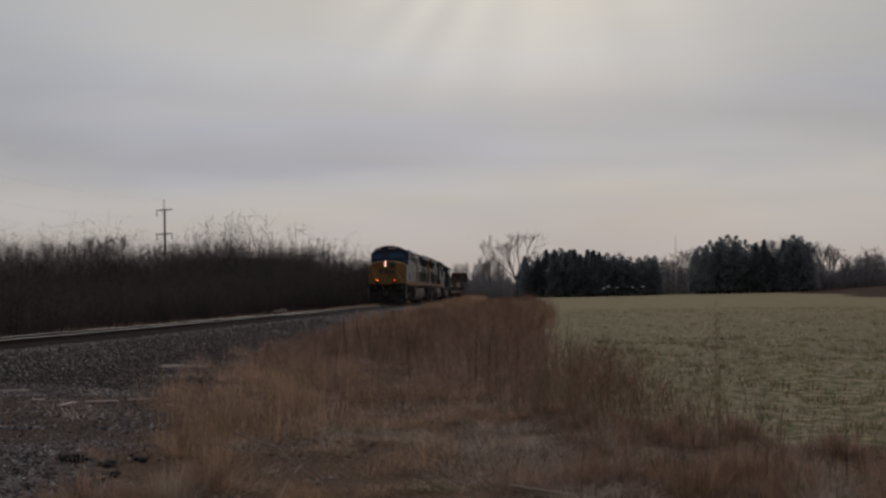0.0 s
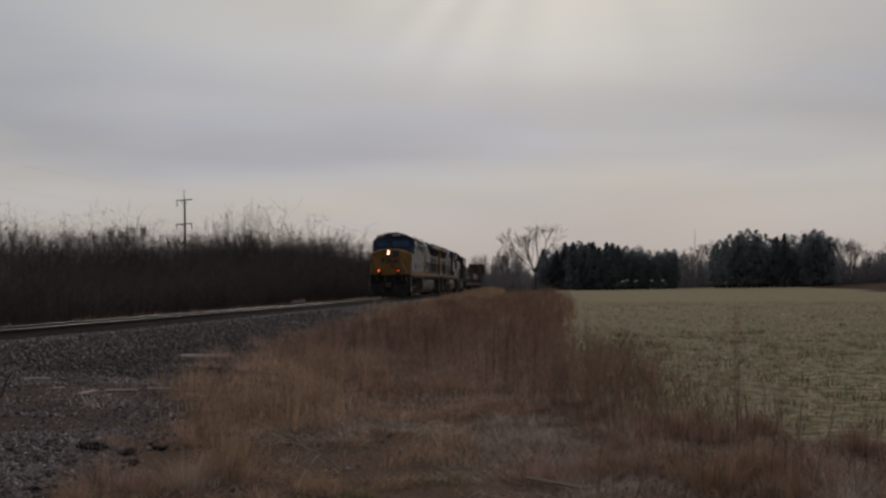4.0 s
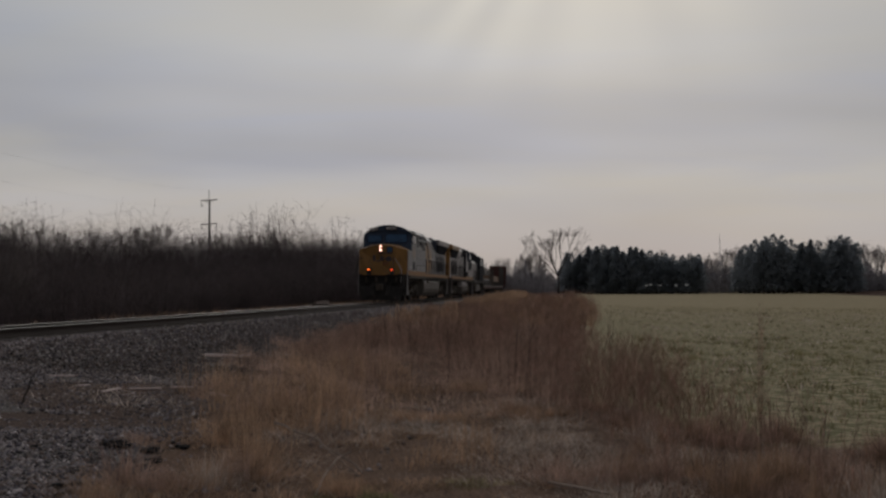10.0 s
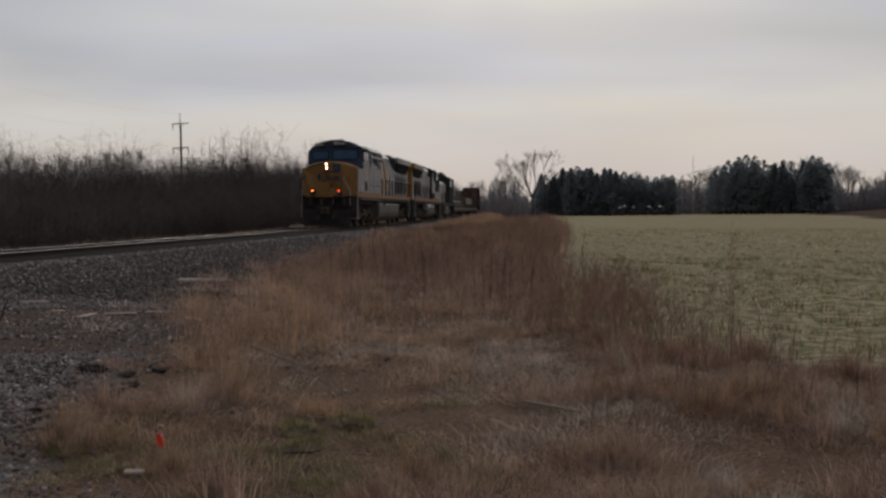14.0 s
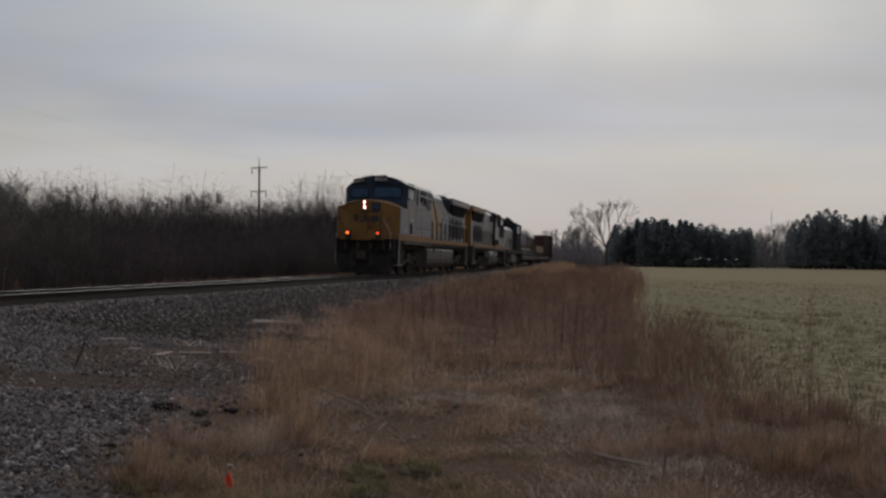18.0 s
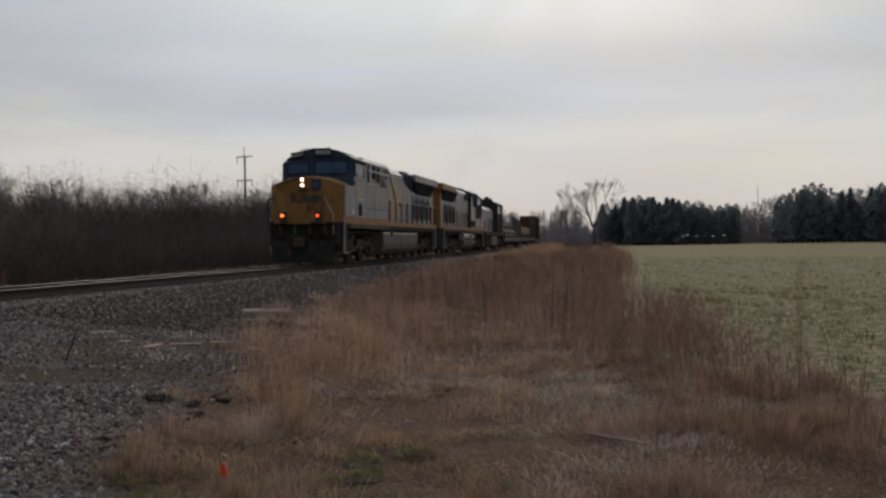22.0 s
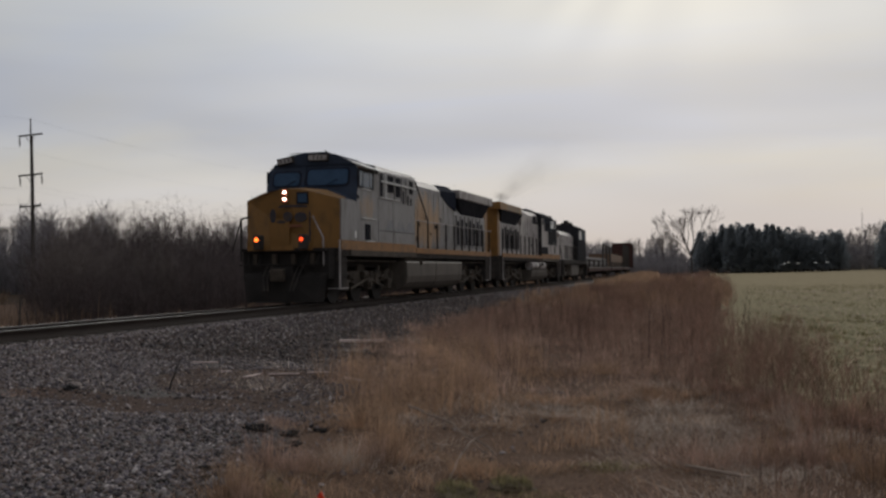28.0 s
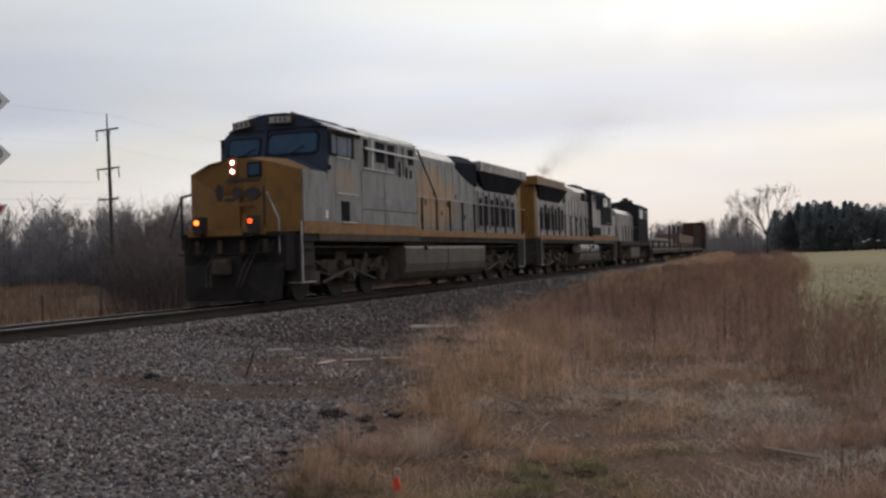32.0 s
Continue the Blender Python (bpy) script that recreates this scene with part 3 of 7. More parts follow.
def grass_edge(along):
    """w at which the gravel gives way to dry grass."""
    return np.interp(along, [-30, 4, 7.6, 14, 21, 40, 60, 300], [10.4, 10.2, 9.2, 7.2, 5.4, 3.6, 2.9, 2.9])


def field_edge(along):
    """w at which the verge gives way to the crop."""
    return np.where(np.asarray(along) < 10.6, 400.0, np.interp(along, [10.6, 13, 16, 40, 100, 190, 400], [14.6, 13.0, 12.3, 12.1, 12.6, 14.5, 18]))


# ---- ground ----
def build_ground():
    wl = np.concatenate([-np.geomspace(12, 3000, 34)[::-1], np.arange(-11, 22, 0.5), np.geomspace(22.5, 3000, 44)])
    al = np.concatenate([-np.geomspace(8, 2500, 20)[::-1], np.arange(-7, 60, 0.6), np.geomspace(61, 3800, 70)])
    A, W = np.meshgrid(al, wl, indexing="ij")
    X, Y = spot(A, W)
    Z = ground_z(A, W)
    n, m = A.shape
    idx = np.arange(n * m).reshape(n, m)
    quads = np.stack([idx[:-1, :-1], idx[1:, :-1], idx[1:, 1:], idx[:-1, 1:]], -1).reshape(-1, 4)[:, ::-1]
    ob = raw("ground", np.stack([X, Y, Z], -1).reshape(-1, 3), quads, "dry")
    ob.data.shade_smooth()
    me = ob.data
    g = smooth(grass_edge(A) - W, -0.6, 0.6) * smooth(W, -4.5, -3.5)
    fe = field_edge(A)
    f = smooth(W - fe, -0.8, 0.8)
    p = smooth(W - plough_edge(A), -3, 3) * smooth(A, 120, 150)
    lush = 1 - smooth(A, 22, 95)
    rear = smooth(-W, 30, 36)
    mud = np.maximum(1 - smooth(((A - 13.2 + 0.35 * (W - 6.2)) / 1.9) ** 2 + ((W - 6.4) / 1.9) ** 2, 0.3, 1.4), 1 - smooth(((A - 10.9) / 0.75) ** 2 + ((W - 6.2) / 2.4) ** 2, 0.4, 1.3))
    for key, values in (("gravel", g), ("crop", f), ("plough", p), ("scrub", rear), ("mud", mud), ("lush", lush)):
        at = me.attributes.new(key, "FLOAT", "POINT")
        at.data.foreach_set("value", values.astype(np.float32).ravel())
    m = bpy.data.materials.new("ground_cover")
    m.use_nodes = True
    nt = m.node_tree
    link = nt.links.new
    bsdf = nt.nodes["Principled BSDF"]
    bsdf.inputs["Roughness"].default_value = 0.95
    bsdf.inputs["Specular IOR Level"].default_value = 0.03
    co = nt.nodes.new("ShaderNodeTexCoord")

    def noise_tex(scale, detail=5.0):
        t = nt.nodes.new("ShaderNodeTexNoise")
        t.inputs["Scale"].default_value, t.inputs["Detail"].default_value = scale, detail
        link(co.outputs["Object"], t.inputs["Vector"])
        return t.outputs["Fac"]

    def two(c0, c1, fac, lo=0.35, hi=0.65):
        r = nt.nodes.new("ShaderNodeValToRGB")
        r.color_ramp.elements[0].position, r.color_ramp.elements[0].color = lo, (*c0, 1)
        r.color_ramp.elements[1].position, r.color_ramp.elements[1].color = hi, (*c1, 1)
        link(fac, r.inputs[0])
        return r.outputs[0]

    def mask(key, amount=0.6):
        at = nt.nodes.new("ShaderNodeAttribute")
        at.attribute_name = key
        ns = nt.nodes.new("ShaderNodeMath")
        ns.operation = "MULTIPLY_ADD"
        ns.inputs[1].default_value, ns.inputs[2].default_value = amount * 2, -amount
        link(wob, ns.inputs[0])
        s = nt.nodes.new("ShaderNodeMath")
        s.operation = "ADD"
        link(at.outputs["Fac"], s.inputs[0])
        link(ns.outputs[0], s.inputs[1])
        r = nt.nodes.new("ShaderNodeMapRange")
        r.interpolation_type = "SMOOTHSTEP"
        r.inputs["From Min"].default_value, r.inputs["From Max"].default_value = 0.35, 0.65
        link(s.outputs[0], r.inputs["Value"])
        return r.outputs[0]

    def mix(fac, a, b):
        x = nt.nodes.new("ShaderNodeMixRGB")
        link(fac, x.inputs[0])
        link(a, x.inputs[1])
        link(b, x.inputs[2])
        return x.outputs[0]

    wob = noise_tex(0.8)
    coarse, mid, fine = noise_tex(0.25), noise_tex(2.2), noise_tex(28.0)
    soil = mix(mid, two((0.075, 0.047, 0.035), (0.225, 0.145, 0.103), fine), two((0.115, 0.075, 0.056), (0.30, 0.20, 0.147), fine))
    gravel = mix(coarse, two((0.12, 0.113, 0.112), (0.27, 0.255, 0.255), fine), two((0.11, 0.095, 0.085), (0.22, 0.195, 0.175), fine))
    tufty = noise_tex(4.2, 6.0)
    streaky = noise_tex(0.55, 6.0)
    tan = mix(mid, two((0.31, 0.257, 0.15), (0.44, 0.36, 0.218), fine), two((0.37, 0.303, 0.187), (0.52, 0.42, 0.268), fine))
    green = mix(two((0.0, 0.0, 0.0), (1.0, 1.0, 1.0), tufty, 0.43, 0.57), two((0.14, 0.142, 0.07), (0.25, 0.232, 0.13), fine), two((0.36, 0.305, 0.185), (0.62, 0.51, 0.345), fine))
    lush_at = nt.nodes.new("ShaderNodeAttribute")
    lush_at.attribute_name = "lush"
    crop = mix(lush_at.outputs["Fac"], tan, green)
    crop = mix(two((0.0, 0.0, 0.0), (0.4, 0.4, 0.4), streaky, 0.45, 0.66), crop, two((0.22, 0.185, 0.11), (0.33, 0.272, 0.165), tufty))
    plough = two((0.075, 0.045, 0.033), (0.12, 0.075, 0.055), fine)
    scrub = two((0.06, 0.045, 0.035), (0.14, 0.10, 0.07), mid)
    col = mix(mask("scrub"), soil, scrub)
    col = mix(mask("crop", 0.5), col, crop)
    col = mix(mask("plough", 0.2), col, plough)
    col = mix(mask("gravel", 0.5), col, gravel)
    col = mix(mask("mud", 0.6), col, two((0.08, 0.058, 0.049), (0.175, 0.125, 0.104), fine))
    worn = nt.nodes.new("ShaderNodeVectorMath")
    worn.operation = "SCALE"
    worn.inputs["Scale"].default_value = 0.79
    link(col, worn.inputs[0])
    link(worn.outputs[0], bsdf.inputs["Base Color"])
    bp = nt.nodes.new("ShaderNodeBump")
    bp.inputs["Strength"].default_value, bp.inputs["Distance"].default_value = 0.6, 0.05
    link(fine, bp.inputs["Height"])
    link(bp.outputs[0], bsdf.inputs["Normal"])
    me.materials.clear()
    me.materials.append(m)
    tagged(ob, "flat ground of dry grass, grey gravel and sparse green winter crop", "ground", kind="structure")


build_ground()


# ---- track ----
def sweep(name, outline, al, mat, parent=None, label=""):
    """A long solid with the cross section [(w, z)] along the line."""
    k = len(outline)
    vs, fs = [], []
    for w, z in outline:
        x, y = spot(al, np.full_like(al, w))
        vs.append(np.stack([x, y, np.full_like(x, z)], -1))
    V = np.stack(vs, 1).reshape(-1, 3)
    for i in range(len(al) - 1):
        for j in range(k):
            j2 = (j + 1) % k
            fs.append((i * k + j, i * k + j2, (i + 1) * k + j2, (i + 1) * k + j))
    return raw(name, V, fs, mat, parent, label)


AL = np.concatenate([np.arange(-60, 200, 2.0), np.arange(200, 420, 10.0)])
bed = sweep("ballast_bed", [(-4.6, -0.1), (-3.7, 0.06), (-2.1, 0.36), (2.0, 0.385), (2.9, 0.22), (4.2, 0.08), (4.6, -0.1)], AL, "ballast")
tagged(bed, "raised bed of grey crushed stone under the rails", "ballast", kind="structure")
for side, nm in ((0.7525, "near"), (-0.7525, "far")):
    rail = thing("rail", "long rusty steel rail with a worn bright head", "rail", "rails of the track", "structure")
    sec = [(-0.07, -0.186), (0.07, -0.186), (0.07, -0.172), (0.012, -0.155), (0.010, -0.05), (0.036, -0.04), (0.036, -0.006), (-0.036, -0.006), (-0.036, -0.04), (-0.010, -0.05), (-0.012, -0.155), (-0.07, -0.172)]
    top = RAIL_Z + (0.035 if side > 0 else -0.01)      # the outer rail of the curve lies a little higher
    sweep("rail_web", [(side + w, top + z) for w, z in sec], AL, "rail", rail)
    inner = -math.copysign(0.017, side)
    sweep("rail_head", [(side + inner + w, top + z) for w, z in ((-0.017, -0.005), (0.017, -0.005), (0.017, -0.003), (0.013, 0.0), (-0.013, 0.0), (-0.017, -0.003))], AL, "railtop", rail, "bright worn running surface")


# ---- locomotives ----
def rail_bars(loco, xs, y0, y1, n, z0=1.68, z1=2.8, mat="silver", post="black"):
    """Handrails with posts along both walkways."""
    for sx in (-1, 1):
        bm = B()
        tube(bm, (sx * xs, y0, z1), (sx * xs, y1, z1), 0.019, n=6)
        part("handrail", bm, mat, loco)
        for i in range(n):
            y = y0 + (y1 - y0) * (i + 0.3) / (n - 0.4)
            part("stanchion", tube(B(), (sx * xs, y, z0), (sx * xs, y, z1), 0.034, n=6), post, loco)


def wheelset(loco, y, r=0.53):
    ax = new("wheelset", None)
    ax.parent = loco
    ax.matrix_basis = pose(0, y, r)
    for sx in (-1, 1):
        bm = B()
        tube(bm, (sx * 0.68, 0, 0), (sx * 0.82, 0, 0), r, n=28)
        tube(bm, (sx * 0.66, 0, 0), (sx * 0.69, 0, 0), r + 0.028, n=28)
        part("wheel", bm, "wheel", ax)
    bm = tube(B(), (-1.05, 0, 0), (1.05, 0, 0), 0.09, n=10)
    for k in range(6):
        a = k * math.pi / 3
        for sx in (-1, 1):
            tube(bm, (sx * 0.825, 0.16 * math.cos(a), 0.16 * math.sin(a)), (sx * 0.835, 0.16 * math.cos(a), 0.16 * math.sin(a)), 0.035, n=6)
    part("axle", bm, "wheel", ax)
    WHEELS.append((ax, y, r))
    return ax


def truck(loco, yc, axles, name="truck"):
    tk = new(name, None)
    tk.parent = loco
    y0, y1 = yc + axles[0], yc + axles[-1]
    for sx in (-1, 1):
        bm = B()
        outline = [(y0 - 0.75, 0.62), (y0 - 0.75, 0.82), (y0 - 0.35, 0.98), (y1 + 0.35, 0.98), (y1 + 0.75, 0.82), (y1 + 0.75, 0.62), (y1 + 0.3, 0.5), (y1 - 0.4, 0.66), (yc + 0.5, 0.50), (yc - 0.5, 0.50), (y0 + 0.4, 0.66), (y0 - 0.3, 0.5)]
        a = [bm.verts.new((sx * 1.0, y, z)) for y, z in outline]
        b = [bm.verts.new((sx * 1.16, y, z)) for y, z in outline]
        bm.faces.new(a)
        bm.faces.new(b[::-1])
        for i in range(len(a)):
            j = (i + 1) % len(a)
            bm.faces.new((a[j], a[i], b[i], b[j]))
        part("side_frame", bm, "truck", tk)
        for off in axles:
            y = yc + off
            part("journal_box", box(B(), min(sx * 1.14, sx * 1.3), max(sx * 1.14, sx * 1.3), y - 0.17, y + 0.17, 0.38, 0.72, bevel=0.03), "truck", tk)
            for dy in (-0.36, 0.36):
                bm = B()
                for k in range(5):
                    tube(bm, (sx * 1.19, y + dy, 0.70 + k * 0.06), (sx * 1.19, y + dy, 0.735 + k * 0.06), 0.085, n=10)
                part("spring", bm, "truck", tk)
        part("brake_cylinder", tube(B(), (sx * 1.22, yc - 0.55, 0.86), (sx * 1.22, yc - 0.15, 0.86), 0.12, n=12), "truck", tk)
        part("sand_pipe", tube(B(), (sx * 1.2, y0 - 0.8, 1.2), (sx * 0.85, y0 - 0.7, 0.15), 0.025, n=6), "truck", tk)
        bm = tube(B(), (sx * 1.24, y0 + 0.4, 0.42), (sx * 1.24, yc, 0.75), 0.045, n=6)
        tube(bm, (sx * 1.24, y1 - 0.4, 0.42), (sx * 1.24, yc, 0.75), 0.045, n=6)
        part("brake_rigging", bm, "rig", tk, "pale dusty brake linkage")
        part("damper", tube(B(), (sx * 1.27, yc + 0.55, 0.62), (sx * 1.27, yc + 0.95, 1.12), 0.055, n=8), "rig", tk)
        for y, k in ((y0 - 0.1, 1), (y1 + 0.1, -1)):
            part("equalizer", tube(B(), (sx * 1.2, y, 1.02), (sx * 1.2, y + k * 0.85, 0.72), 0.06, n=6), "truck", tk)
        part("air_pipe", tube(B(), (sx * 1.3, y0 - 0.6, 1.3), (sx * 1.3, y1 + 0.6, 1.3), 0.03, n=6), "truck", tk)
        part("journal_cap", tube(B(), (sx * 1.3, yc, 0.55), (sx * 1.36, yc, 0.55), 0.1, n=10), "rig", tk)
    part("bolster", box(B(), -1.0, 1.0, yc - 0.35, yc + 0.35, 0.75, 1.2, bevel=0.04), "truck", tk)
    part("motor_case", box(B(), -0.6, 0.6, y0 - 0.5, y1 + 0.5, 0.3, 0.95, bevel=0.08), "pit", tk)
    # added black box that stands for the shade between truck and underframe
    part("truck_cover", box(B(), -0.98, 0.98, y0 - 0.9, y1 + 0.9, 1.1, 1.31, bevel=0.03), "pit", tk)
    for off in axles:
        wheelset(loco, yc + off)
    return tk


def coupler(loco, y, d):
    """A knuckle coupler with its hoses; d = -1 towards the front."""
    bm = box(B(), -0.12, 0.12, min(y, y - d * 0.9), max(y, y - d * 0.9), 0.78, 1.0, bevel=0.03)
    box(bm, -0.2, 0.2, min(y, y - d * 0.28), max(y, y - d * 0.28), 0.70, 1.06, bevel=0.05)
    part("coupler", bm, "truck", loco)
    for x in (-0.55, -0.42, 0.42, 0.55):
        bm = tube(B(), (x, y - d * 0.75, 1.2), (x, y - d * 0.35, 0.85), 0.03, n=6)
        tube(bm, (x, y - d * 0.35, 0.85), (x * 0.8, y - d * 0.2, 0.42), 0.03, n=6)
        part("air_hose", bm, "black", loco)


WHEELS = []
LOCO_MID = 11.15


def road_loco(front_lit, label, patch, body="grey", cabin="grey", wing="grey"):
    """A six-axle wide-cab road engine. Local y runs back from the nose (0 in the middle), x across, z from the rail top."""
    c = LOCO_MID
    loco = thing("locomotive", label, "locomotive", "engines of the train")
    # frame and walkway
    bm = box(B(), -1.48, 1.48, 1.35 - c, 21.2 - c, 1.42, 1.66, bevel=0.02)
    box(bm, -0.55, 0.55, 1.2 - c, 21.3 - c, 1.02, 1.42)
    part("underframe", bm, "black", loco)
    for sx in (-1, 1):
        x0, x1 = sorted((sx * 1.49, sx * 1.525))
        part("sill_stripe", box(B(), x0, x1, 8.95 - c, 21.3 - c, 1.60, 1.80), "stripe", loco, "yellow stripe along the walkway edge")
        x0, x1 = sorted((sx * 1.49, sx * 1.53))
        part("cab_stripe", box(B(), x0, x1, 1.32 - c, 8.9 - c, 1.62, 1.90), "stripe", loco, "faded yellow stripe under the cab side")
        part("side_skirt", box(B(), x0, x1 - 0.004 * sx, 2.1 - c, 8.9 - c, 1.45, 1.618), "rig", loco)
    # fuel tank
    tank_outline = [(-1.5, 0.55), (-1.56, 0.78), (-1.56, 1.24), (-1.5, 1.31), (1.5, 1.31), (1.56, 1.24), (1.56, 0.78), (1.5, 0.55), (1.34, 0.38), (1.1, 0.28), (-1.1, 0.28), (-1.34, 0.38)]
    if not patch:
        tank_outline = [(x, min(z, 0.92)) for x, z in tank_outline]
        for sx in (-1, 1):
            for y0, y1 in ((7.3, 9.6), (10.1, 12.4)):
                part("outer_reservoir", tube(B(), (sx * 1.3, y0 - c, 1.17), (sx * 1.3, y1 - c, 1.17), 0.235, n=16), "pale", loco, "pale dusty air reservoir over the tank")
    tank_front, tank_rear = (7.6, 15.5) if patch else (7.1, 13.1)
    tank = part("fuel_tank", prism(B(), tank_outline, tank_front - c, tank_rear - c), "tank", loco)
    for y in (tank_front + 0.02, 11.4, tank_rear - 0.04):
        part("tank_band", prism(B(), [(x * 1.006, z + (0.006 if z > 1 else -0.004)) for x, z in tank_outline], y - c, y + 0.035 - c), "truck" if y < 11 else "rig", tank)
    for sx in (-1, 1):
        part("fuel_filler", tube(B(), (sx * 1.5, 9.3 - c, 1.22), (sx * 1.64, 9.3 - c, 1.27), 0.07, n=10), "rig", tank)
        part("air_reservoir", tube(B(), (sx * 1.25, 8.0 - c, 1.42), (sx * 1.25, 10.6 - c, 1.42), 0.13, n=12), "truck", loco)
    truck(loco, 4.45 - c, (-2.05, 0.0, 2.05))
    truck(loco, (18.35 if patch else 17.1) - c, (-2.05, 0.0, 2.05))
    # nose: flat middle, angled corners, crowned top
    def nose_ring(y, x, zc, ze, zb, mid):
        return [(-x, y + 0.28, zb), (-x, y + 0.28, ze), (-mid, y, zc - 0.10), (-0.25, y, zc), (0.25, y, zc), (mid, y, zc - 0.10), (x, y + 0.28, ze), (x, y + 0.28, zb), (mid, y, zb), (-mid, y, zb)]
    rings = [nose_ring(1.02 - c, 1.47, 3.42, 3.12, 1.67, 0.8)]
    rings.append([(-1.5, 1.75 - c, 1.67), (-1.5, 1.75 - c, 3.17), (-0.9, 1.75 - c, 3.42), (-0.25, 1.75 - c, 3.5), (0.25, 1.75 - c, 3.5), (0.9, 1.75 - c, 3.42), (1.5, 1.75 - c, 3.17), (1.5, 1.75 - c, 1.67), (0.8, 1.75 - c, 1.67), (-0.8, 1.75 - c, 1.67)])
    part("nose", loft(B(), rings), "gold", loco)
    bm = B()
    rings = [[(-1.5, y - c, 1.67), (-1.5, y - c, 3.12), (-0.9, y - c, zc - 0.08), (0.9, y - c, zc - 0.08), (1.5, y - c, 3.12), (1.5, y - c, 1.67)] for y, zc in ((1.754, 3.5), (2.62, 3.52))]
    for sx in (-1, 1):      # grey cheeks behind the gold nose
        x0, x1 = sorted((sx * 1.3, sx * 1.504))
        part("nose_side", box(B(), x0, x1, 1.36 - c, 2.62 - c, 1.91, 3.13), body, loco)
    part("nose_top", loft(bm, rings), "blue", loco)
    bm = box(B(), -0.62, 0.02, 1.0 - c, 1.02 - c, 1.72, 2.55, bevel=0.006)
    part("nose_door", bm, "gold", loco)
    part("door_seam", box(B(), 0.645, 0.685, 1.004 - c, 1.018 - c, 1.85, 2.75), "mark", loco)
    hatch = part("nose_hatch", box(B(), 0.25, 0.63, 0.99 - c, 1.02 - c, 2.96, 3.32, bevel=0.012), "vent", loco, "dark rim round the small nose window")
    part("nose_window", box(B(), 0.30, 0.58, 0.98 - c, 0.992 - c, 3.01, 3.27, bevel=0.005), "glass", hatch, "small dark nose window")
    part("faded_mark", box(B(), -0.02, 0.42, 0.994 - c, 1.0 - c, 2.28, 2.37), "redmark", loco, "faded red mark on the nose door")
    # emblem of the railway, drawn as plain dark shapes
    def face_plate(rim):
        return loft(B(), [[(x, 1.001 - c, z) for x, z in rim], [(x, 0.991 - c, z) for x, z in rim]])

    def oval(x, z, rx, rz, n=14):
        return [(x + rx * math.cos(k * 2 * math.pi / n), z + rz * math.sin(k * 2 * math.pi / n)) for k in range(n)]

    for rim in (oval(-0.5, 2.63, 0.1, 0.21), oval(-0.24, 2.45, 0.16, 0.045), oval(-0.02, 2.6, 0.15, 0.15), oval(0.38, 2.58, 0.2, 0.15)):
        part("emblem_bar", face_plate(rim), "mark", loco)
    part("emblem_line", face_plate([(-0.36, 2.84), (-0.2, 2.88), (0.1, 2.88), (0.58, 2.86), (0.6, 2.93), (0.1, 2.95), (-0.24, 2.94)]), "mark", loco)
    # headlights
    part("headlight_housing", box(B(), -0.23, 0.01, 0.97 - c, 1.03 - c, 2.99, 3.43, bevel=0.03), "gold", loco)
    for z in (3.11, 3.32):
        # ring whose red colour stands for the lamp's glow
        part("headlight_ring", tube(B(), (-0.11, 0.952 - c, z), (-0.11, 0.971 - c, z), 0.1, n=16), "bezel", loco)
        part("headlight", tube(B(), (-0.11, 0.935 - c, z), (-0.11, 0.972 - c, z), 0.044, n=14), "head" if front_lit else "silver", loco, "lit white headlight" if front_lit else "")
    # cab
    def roof_ring(y, lift=0.0, wide=1.5):
        return [(-wide, y, 3.10), (-wide, y, 4.12 + lift), (-1.28, y, 4.36 + lift), (-0.75, y, 4.60 + lift), (0.75, y, 4.60 + lift), (1.28, y, 4.36 + lift), (wide, y, 4.12 + lift), (wide, y, 3.10)]
    front = [(x, 2.62 - c + (0.0 if z < 3.3 else 0.28 * (z - 3.1)), z) for x, _, z in roof_ring(0)]
    part("cab_front", loft(B(), [front, [(x, y + 0.09, z) for x, y, z in front]]), "blue" if patch else "soot", loco, "dark blue cab front" if patch else "")
    part("cab_shoulder", loft(B(), [[(x, y + 0.094, z) for x, y, z in front], roof_ring(3.12 - c)]), cabin, loco)
    part("cab", loft(B(), [[(x, y, 1.67 if z == 3.10 else z) for x, y, z in roof_ring(3.124 - c)], [(x, y, 1.67 if z == 3.10 else z) for x, y, z in roof_ring(4.75 - c)]]), cabin, loco)
    part("cab_lower_side", box(B(), -1.496, 1.496, 2.624 - c, 3.12 - c, 1.67, 3.098), cabin, loco)
    part("cab_roof", loft(B(), [[(-1.36, y, 4.30), (-0.76, y, 4.61), (-0.3, y, 4.70), (0.3, y, 4.70), (0.76, y, 4.61), (1.36, y, 4.30)] for y in (2.9 - c, 4.9 - c)]), "blue" if patch else "soot", loco)
    def slant(x0, x1, z0, z1, out, thick, cut):
        """A plate with cut corners lying on the slanted cab front."""
        def at(x, z, lift):
            return (x, 2.62 + 0.28 * (z - 3.1) - lift - c, z)
        rim = [(x0 + cut, z0), (x1 - cut, z0), (x1, z0 + cut), (x1, z1 - cut), (x1 - cut, z1), (x0 + cut, z1), (x0, z1 - cut), (x0, z0 + cut)]
        return loft(B(), [[at(x, z, out) for x, z in rim], [at(x, z, out + thick) for x, z in rim]])

    for x0, x1, z1 in ((-1.33, -0.36, 4.13), (-0.2, 1.24, 4.2)):
        seal = part("windshield_seal", slant(x0, x1, 3.6, z1, 0.002, 0.02, 0.09), "sootblue", loco)
        part("windshield", slant(x0 + 0.06, x1 - 0.06, 3.66, z1 - 0.055, 0.023, 0.012, 0.07), "glass", seal, "dark blue-tinted windscreen")
        xm = (x0 + x1) / 2
